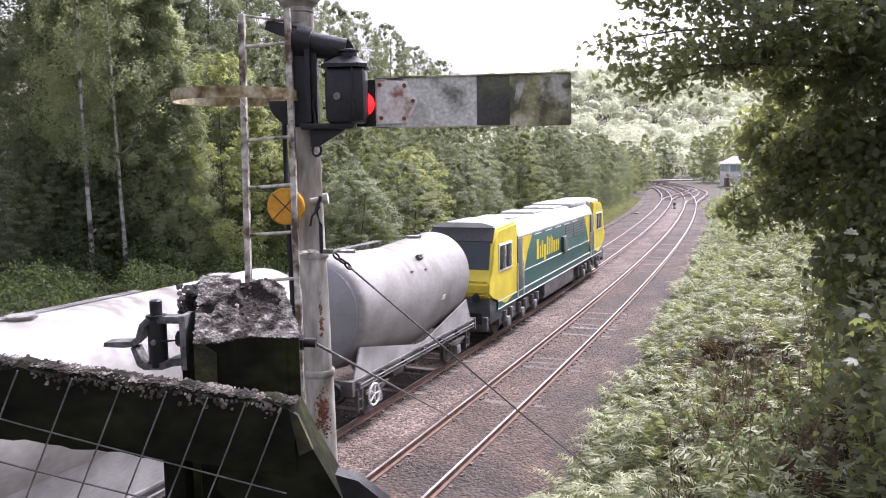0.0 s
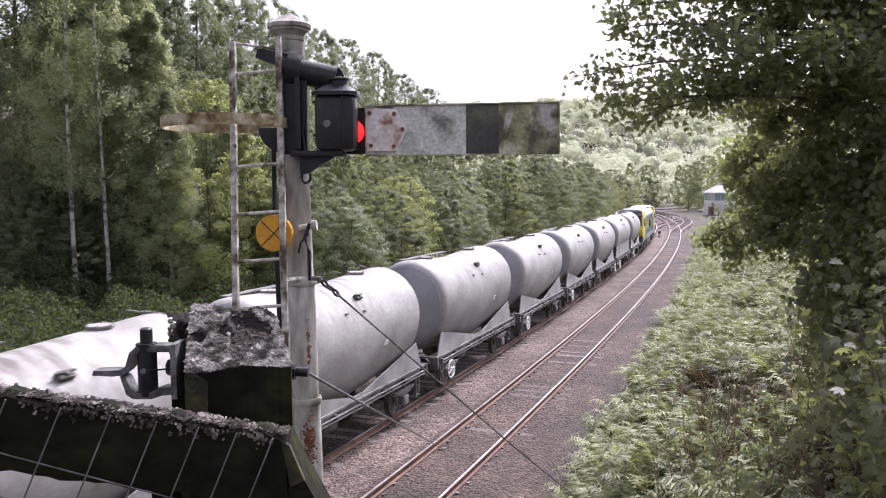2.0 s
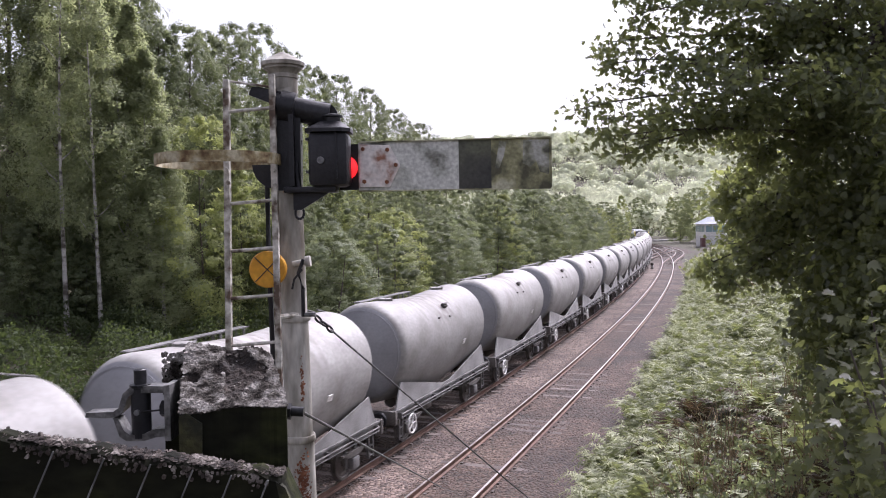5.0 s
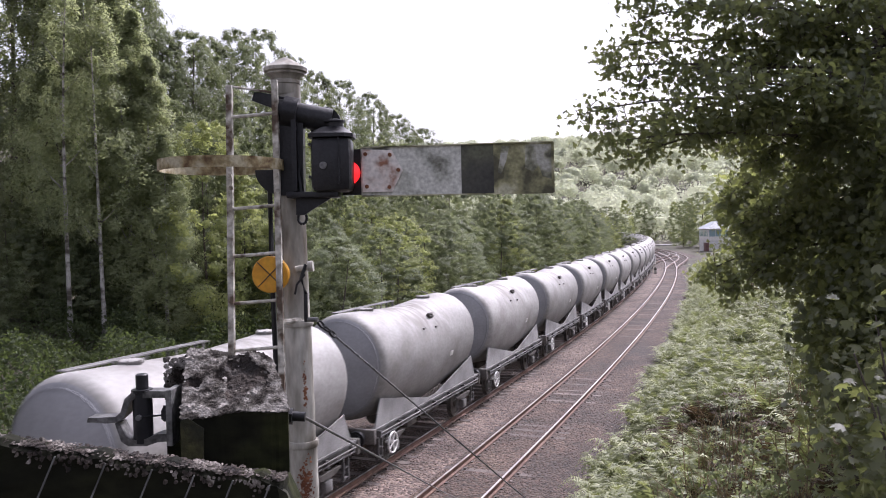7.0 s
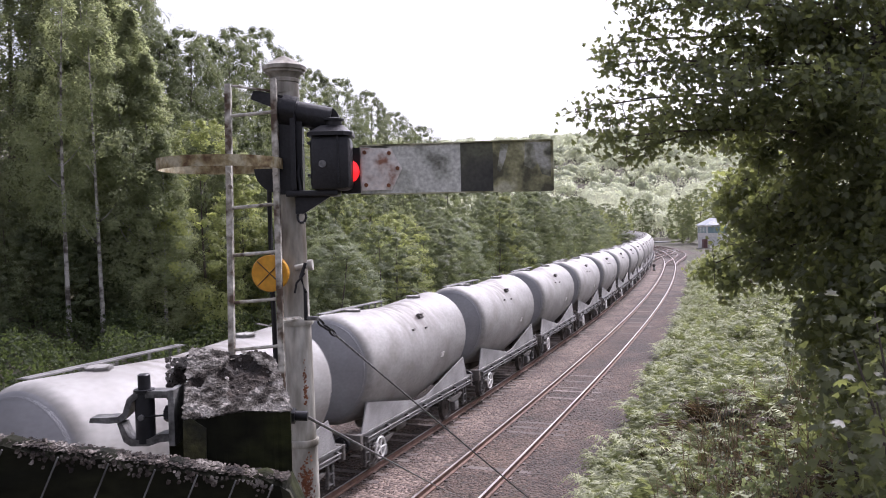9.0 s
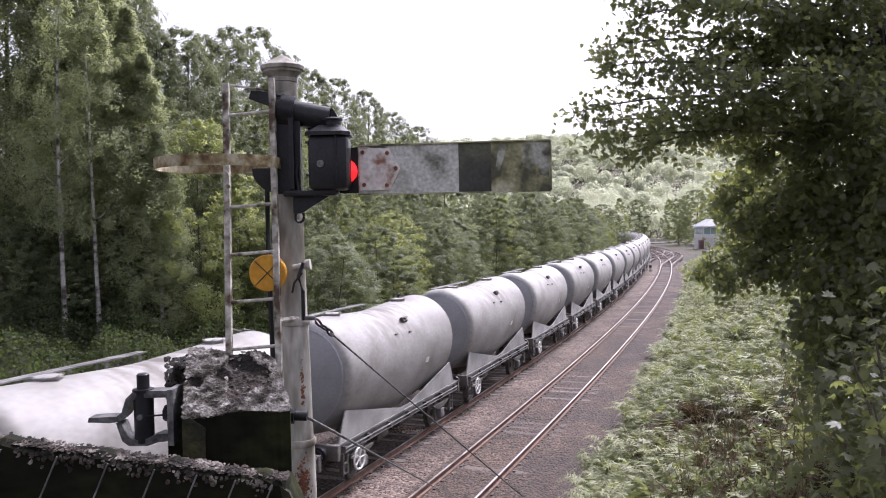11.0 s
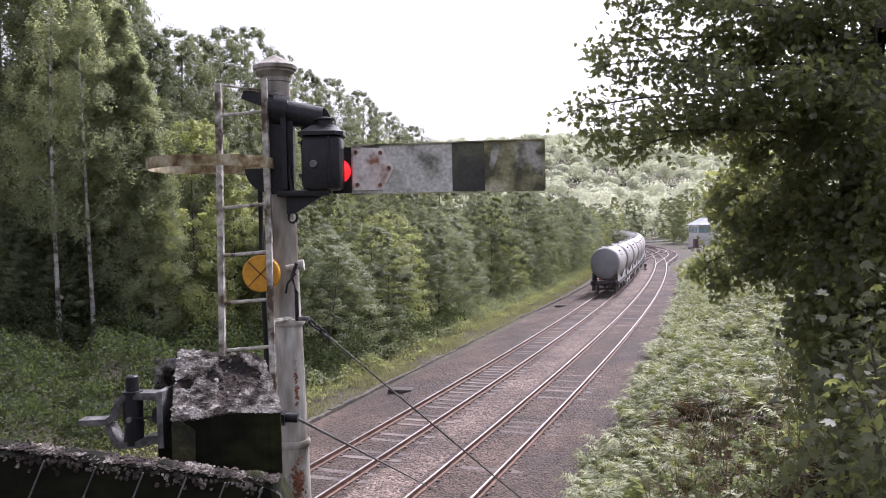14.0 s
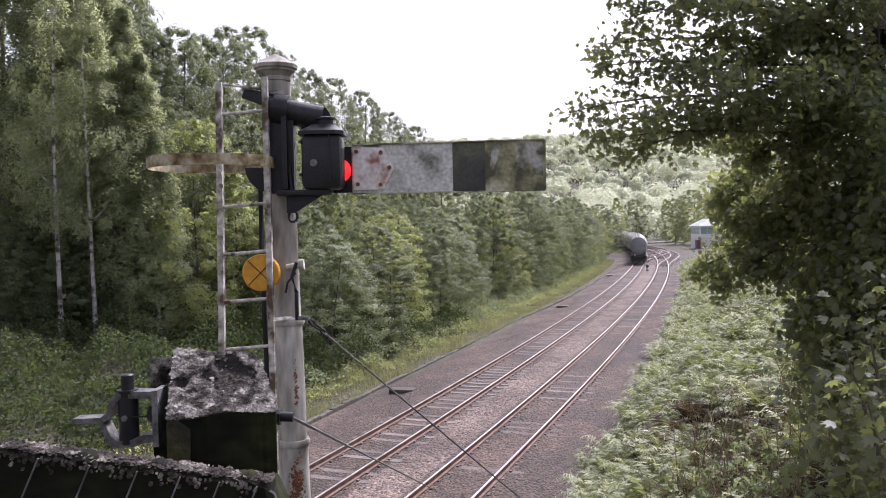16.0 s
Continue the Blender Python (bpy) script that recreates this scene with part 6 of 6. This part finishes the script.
    low = [(-0.484, 6.066), (-0.484, 6.079), (-0.512, 6.078), (-0.532, 6.070), (-0.555, 6.068), (-0.566, 6.076), (-0.576, 6.098), (-0.584, 6.098), (-0.574, 6.066), (-0.562, 6.058), (-0.53, 6.058), (-0.512, 6.064)]
    extrude(bm, low, Y0, Y1)
    part("lower_strap", bm, IRON, cl)
    bm = B()
    extrude(bm, [(-0.492, 6.06), (-0.482, 6.06), (-0.482, 6.155), (-0.492, 6.155)], 1.335, 1.385)
    part("back_plate", bm, IRON, cl)
    bm = B()
    lathe(bm, [(0.0165, 6.062), (0.0165, 6.148), (0.018, 6.149), (0.018, 6.1535), (0.0105, 6.154), (0.0105, 6.178), (0.008, 6.180)], 18, Matrix.Translation((-0.541, 1.36, 0)))
    part("bolt", bm, BLACK, cl)
    part("pin", rod(B(), (-0.541, 1.338, 6.108), (-0.541, 1.348, 6.108), 0.005, seg=8), STEEL, cl)
    part("nut", rod(B(), (-0.492, 1.352, 6.112), (-0.502, 1.352, 6.112), 0.014, seg=6), BLACK, cl)
    part("cross_wire", rod(B(), (-0.541, 1.345, 6.108), (-0.49, 1.352, 6.11), 0.0016, seg=5), BLACK, cl)

    # rail of the parapet
    beam = tagged(empty("timber_rail"), "dark decayed timber rail topped with lichen and wire mesh", "rail")
    A, C = np.array([-1.25, 1.02, 6.252]), np.array([-0.268, 1.205, 6.037])
    def along(u):
        return A + (C - A) * u
    verts, faces = [], []
    m = 60
    for i in range(m + 1):
        p = along(i / m)
        w = 0.004 * math.sin(i * 0.9) + 0.003 * math.sin(i * 2.3)
        for dy, dz in ((0, -0.008 + w), (0.012, 0.0 + w), (0.03, 0.001 + w), (0.045, -0.006), (0.06, -0.115), (0.004, -0.118 + w * 0.5), (-0.002, -0.06)):
            verts.append((p[0], p[1] + dy, p[2] + dz))
    for i in range(m):
        for k2 in range(7):
            faces.append((i * 7 + k2, i * 7 + (k2 + 1) % 7, (i + 1) * 7 + (k2 + 1) % 7, (i + 1) * 7 + k2))
    faces += [tuple(range(7)), tuple(m * 7 + i for i in range(6, -1, -1))]
    link_mesh("rail_timber", verts, faces, WOOD, beam)
    crust(6, 3000, lambda r: (along(r.uniform(0.3, 1.0)) + np.array([0, r.uniform(0.004, 0.04), r.uniform(-0.004, 0.003)]), (0, -0.25, 0.95)), 0.0046, beam, LICHEN_DARK)
    crust(7, 160, lambda r: (along(r.uniform(0.62, 0.98)) + np.array([0, -0.003, -abs(r.normal()) * 0.008 - 0.004]), (0, -1, 0.3)), 0.0045, beam, LICHEN_DARK)
    # brace, second upright and a folded metal sheet lower down
    br2 = tagged(empty("timber_brace"), "dark timber brace bolted below the rail", "brace")
    bm = B()
    extrude(bm, [(-0.272, 6.03), (-0.246, 5.972), (-0.10, 5.70), (-0.16, 5.55), (-0.30, 5.80), (-0.40, 5.90), (-0.36, 6.0)], 1.21, 1.28)
    part("brace_timber", bm, WOOD, br2)
    bm = B()
    extrude(bm, [(-0.276, 6.03), (-0.262, 6.02), (-0.240, 5.965), (-0.262, 5.955)], 1.203, 1.212)
    part("moss_edge", bm, MOSS, br2)
    bm = B()
    extrude(bm, [(-0.20, 5.937), (-0.165, 5.927), (-0.115, 5.885), (-0.10, 5.84), (-0.17, 5.84)], 1.17, 1.20)
    part("metal_flashing", bm, BLACK, br2)
    up2 = tagged(empty("timber_upright"), "slim timber upright below the rail", "post")
    bm = B()
    box(bm, -0.508, 1.27, g, -0.470, 1.31, 5.96, 0.004)
    part("upright_timber", bm, WOOD, up2)
    # wire mesh stretched over the face of the rail
    mesh = tagged(empty("wire_mesh"), "sagging rusty wire mesh stretched over the timber rail", "wire mesh")
    for u in (0.29, 0.37, 0.447, 0.525, 0.603, 0.678, 0.747, 0.812, 0.872, 0.928, 0.982):
        p = along(min(u, 0.985)) + np.array([0, -0.006, -0.006])
        q = p + np.array([-0.085, -0.012, -0.20])
        part("mesh_wire", tube(B(), [p, (p + q) / 2 + np.array([0.002, -0.006, 0]), q, q + np.array([-0.10, 0.0, -0.25])], 0.0014, 5), STEEL, mesh)
    for dz in (0.072, 0.140, 0.206):
        p, q = along(0.25) + np.array([-0.02, -0.012, -dz + 0.053]), along(1.0) + np.array([-0.02 + dz * 0.1, -0.016, -dz - 0.066])
        part("mesh_wire", tube(B(), [p, (p + q) / 2 + np.array([0, -0.002, -0.004]), q], 0.0013, 5), STEEL, mesh)
    # wire from the eye bolt down to the bank
    a, b = Vector((-0.258, 1.335, 6.106)), Vector((-0.082, 5.936, 4.45))
    d = (b - a).normalized()
    ww = tagged(empty("stay_wire"), "thin steel stay wire from the post to the bank", "wire")
    part("wire", tube(B(), [a, a.lerp(a + d * 9.5, 0.5) + Vector((0, 0, -0.02)), a + d * 9.5], 0.0028, 6), STEEL, ww)


parapet()


# ---- small things along the line ----
def signal_box():
    root = tagged(empty("signal_box"), "two-storey railway signal box with glazed upper floor and hipped roof", "signal box", kind="")
    x, y, p = line(172, 13)
    root.matrix_world = pose(x, y, -0.5, 0, 0, -math.degrees(p) + 4)
    BRICK = surface("whitewashed_wall", [(0.55, 0.55, 0.54), (0.7, 0.7, 0.69)], 2, 0.85)
    SLATE = surface("roof_slate", [(0.2, 0.22, 0.24), (0.32, 0.34, 0.36)], 3, 0.6)
    MAROON = surface("red_brown_paint", [(0.12, 0.06, 0.06), (0.17, 0.09, 0.085)], 2, 0.7)
    BLUE = plain("sky_glass", (0.25, 0.36, 0.38), 0.1)
    part("base_wall", box(B(), -2.2, -4.2, 0, 2.2, 4.2, 3.0), BRICK, root)
    part("upper_wall", box(B(), -2.25, -4.25, 3.0, 2.25, 4.25, 3.9), WHITE, root)
    part("eaves", box(B(), -2.25, -4.25, 5.3, 2.25, 4.25, 5.6), WHITE, root)
    for sy in (-1, 1):
        for sx in (-1, 1):
            part("corner_post", box(B(), sx * 2.15 - 0.1, sy * 4.15 - 0.1, 3.9, sx * 2.15 + 0.1, sy * 4.15 + 0.1, 5.3), WHITE, root)
    for i in range(6):
        yy = -4.05 + i * 1.36
        for sx in (-1, 1):
            w = part("window", box(B(), sx * 2.2 - 0.04, yy, 3.9, sx * 2.2 + 0.04, yy + 0.07, 5.3), WHITE, root)
            part("pane", box(B(), sx * 2.2 - 0.015, yy + 0.07, 3.9, sx * 2.2 + 0.015, yy + 1.36, 5.3), BLUE, w)
    for i in range(3):
        xx = -2.05 + i * 1.38
        for sy in (-1, 1):
            w = part("window", box(B(), xx, sy * 4.2 - 0.04, 3.9, xx + 0.07, sy * 4.2 + 0.04, 5.3), WHITE, root)
            part("pane", box(B(), xx + 0.07, sy * 4.2 - 0.015, 3.9, xx + 1.38, sy * 4.2 + 0.015, 5.3), BLUE, w)
    bm = B()
    a = [bm.verts.new(v) for v in ((-2.7, -4.7, 5.6), (2.7, -4.7, 5.6), (2.7, 4.7, 5.6), (-2.7, 4.7, 5.6))]
    r = [bm.verts.new(v) for v in ((0, -2.4, 7.2), (0, 2.4, 7.2))]
    for f in ((a[0], a[1], r[0]), (a[1], a[2], r[1], r[0]), (a[2], a[3], r[1]), (a[3], a[0], r[0], r[1]), (a[3], a[2], a[1], a[0])):
        bm.faces.new(f)
    part("roof", bm, SLATE, root)
    part("annexe", box(B(), -3.0, -5.0, 0, -2.25, -3.2, 2.6), MAROON, root, "red-brown annexe")
    return root


signal_box()

# trough lids and slabs along the left edge of the ballast
KERB = surface("edge_concrete", [(0.03, 0.026, 0.02), (0.085, 0.076, 0.06)], 3, 0.9, per_piece=0.25)
edge = tagged(empty("ballast_edging"), "low dark concrete edging along the ballast", "edging", kind="structure")
_bm = B()
box(_bm, -0.09, -0.49, -0.16, 0.09, 0.49, 0.07, 0.015)
_e = bpy.data.meshes.new("edging_block")
_bm.to_mesh(_e)
_bm.free()
_e.materials.append(KERB)
_r = random.Random(3)
for i in range(110):
    s = 4 + i * 1.0
    n = float(np.interp(s, [4, 20, 40, 60, 110], [-7.4, -7.75, -7.95, -7.3, -6.7]))
    x, y, p = line(s, n)
    ob = new("edging_block", _e)
    ob.parent = edge
    ob.matrix_basis = pose(x, y, -0.36 + _r.uniform(-0.03, 0.03), _r.uniform(-2, 2), _r.uniform(-3, 3), -math.degrees(p) + _r.uniform(-2, 2))
for s, n, w, d in ((16.3, -6.35, 1.0, 0.55), (50, -6.3, 0.9, 0.6), (88, -6.2, 0.9, 0.8)):
    x, y, p = line(s, n)
    ob = part("cover_slab", box(B(), -w / 2, -d / 2, 0, w / 2, d / 2, 0.14, 0.02), SLEEPER)
    ob.matrix_basis = pose(x, y, -0.33, 0, 0, -math.degrees(p) + 8)
    tagged(ob, "flat concrete cover slab lying on the ballast", "slab")


def ground_signal():
    x, y, p = line(95.5, -1.95)
    root = tagged(empty("ground_signal", pose(x, y, -0.2, 0, 0, -math.degrees(p))), "small grey ground signal standing between the tracks", "ground signal")
    part("base", box(B(), -0.2, -0.2, 0, 0.2, 0.2, 0.12, 0.02), SLEEPER, root)
    part("case", box(B(), -0.16, -0.14, 0.12, 0.16, 0.14, 0.62, 0.03), WHITE, root)
    part("disc", rod(B(), (0, -0.15, 0.66), (0, -0.18, 0.66), 0.2, seg=20), UNDER, root)


ground_signal()

# junction: a second pair of rails swings out to the right beyond the ground signal
def branch(s):
    u = min(max((s - 104) / 48, 0), 1)
    return 3.6 * u * u * (3 - 2 * u)


track("branch_track", branch, 106, 320, 400, 401, "diverging railway track at a junction")
track("crossover_track", lambda s: -APART + (APART + branch(s)) * smooth01((s - 112) / 60), 118, 182, 400, 401, "crossover railway track between the lines")


def crossing():
    x, y, p = line(236, 0)
    ROAD = surface("worn_road", [(0.16, 0.155, 0.15), (0.26, 0.25, 0.24)], 0.8, 0.85)
    ob = part("road", box(B(), -30, -3.5, -0.6, 42, 3.5, 0.03, 0.01), ROAD)
    ob.matrix_world = pose(x, y, 0, 0, 0, -math.degrees(p) + 6)
    tagged(ob, "pale road crossing the railway on the level", "road", kind="structure")


crossing()


def lineside_post(s, n, h, r, label, mat, cat="post"):
    x, y, p = line(s, n)
    z = float(height(s, n))
    root = tagged(empty("lineside_post", pose(x, y, z - 0.2)), label, cat)
    part("shaft", tube(B(), [(0, 0, 0), (0, 0, h)], [r, r * 0.8], 10), mat, root)
    part("cap", rod(B(), (0, 0, h), (0, 0, h + r), r * 1.3, seg=10), mat, root)
    return root


lineside_post(205, -8.0, 6.5, 0.16, "tall slim grey signal post by the crossing", SOLEBAR, "signal post")
lineside_post(100, 14, 8.0, 0.12, "grey lamp pole standing among bushes", SOLEBAR, "pole")
for dx, dy, top in ((5.55, 13.9, 2.46), (4.72, 11.6, 2.5)):
    s, n = sn_of(dx, dy)
    z = float(height(s, n))
    ob = part("fence_stake", tube(B(), [(0, 0, -0.3), (0.02, 0, 0.5 * (top - z)), (0.03, 0.02, top - z)], [0.06, 0.055, 0.05], 8), BARK)
    ob.location = (dx, dy, z)
    tagged(ob, "weathered wooden fence stake on the bank", "stake")


def dead_stems():
    """Dry stalks and twigs in front of the bracken."""
    rng = np.random.default_rng(44)
    DRY = surface("dry_stalk", [(0.12, 0.085, 0.045), (0.30, 0.225, 0.125)], 20, 0.85)
    verts, faces = [], []
    bm = B()
    for _ in range(620):
        s, n = rng.uniform(-4, 5), rng.uniform(5.6, 8.8)
        x, y, _p = line(s, n)
        z = float(height(s, n))
        a = rng.uniform(0, 6.28)
        ln = rng.uniform(0.6, 1.9)
        k = rng.uniform(0.1, 0.7)
        p = np.array([x, y, z])
        e = p + np.array([math.cos(a) * k * ln, math.sin(a) * k * ln, ln * (1.1 - k)])
        tube(bm, [p, (p + e) / 2 + np.array([0, 0, 0.08 * ln]), e], [0.012, 0.009, 0.003], 4)
    ob = part("dry_stalks", bm, DRY)
    tagged(ob, "dry brown stalks standing on the bank", "dead stalks", kind="stuff")


dead_stems()


def bank_scrub():
    """Small-leaved scrub, its green darkened for tree shade, with thin stems in front of the dry stalks."""
    rng = np.random.default_rng(70)
    root = tagged(empty("bank_scrub"), "small-leaved scrub, green darkened for tree shade, with thin brown stems on the bank", "shrub")
    cl, rd = [], []
    for i in range(26):
        bx, by = rng.uniform(3.0, 4.9), rng.uniform(8.6, 11.2)
        s, n = sn_of(bx, by)
        g = float(height(s, n))
        h = rng.uniform(0.9, 1.7)
        e = np.array([bx + rng.normal() * 0.35, by + rng.normal() * 0.3, g + h])
        b0 = np.array([bx, by, g - 0.1])
        part("stem", tube(B(), [b0, (b0 + e) / 2 + rng.normal(size=3) * 0.08, e], [0.016, 0.011, 0.004], 5), DRY_STEM, root)
        for k in range(4):
            u = rng.uniform(0.35, 1.05)
            cl.append(b0 + (e - b0) * u + rng.normal(size=3) * 0.12)
            rd.append(rng.uniform(0.10, 0.24))
    p, nrm = clump_leaves(rng, np.array(cl), np.array(rd), 30, 0.8, 0.2)
    # the darker leaf green stands in for shade from the sycamore overhead
    quads("leaves", leaf_faces(rng, p, nrm, 0.075, 0.05), None, LEAF_A, root)


DRY_STEM = surface("brown_stem", [(0.10, 0.075, 0.045), (0.26, 0.20, 0.12)], 20, 0.85)
bank_scrub()


def motions():
    walk(LOCO, vehicle_rows(LOCO_S, 6.6, -APART))
    for w, s in TRAIN:
        walk(w, vehicle_rows(s, 2.75, -APART))


motions()
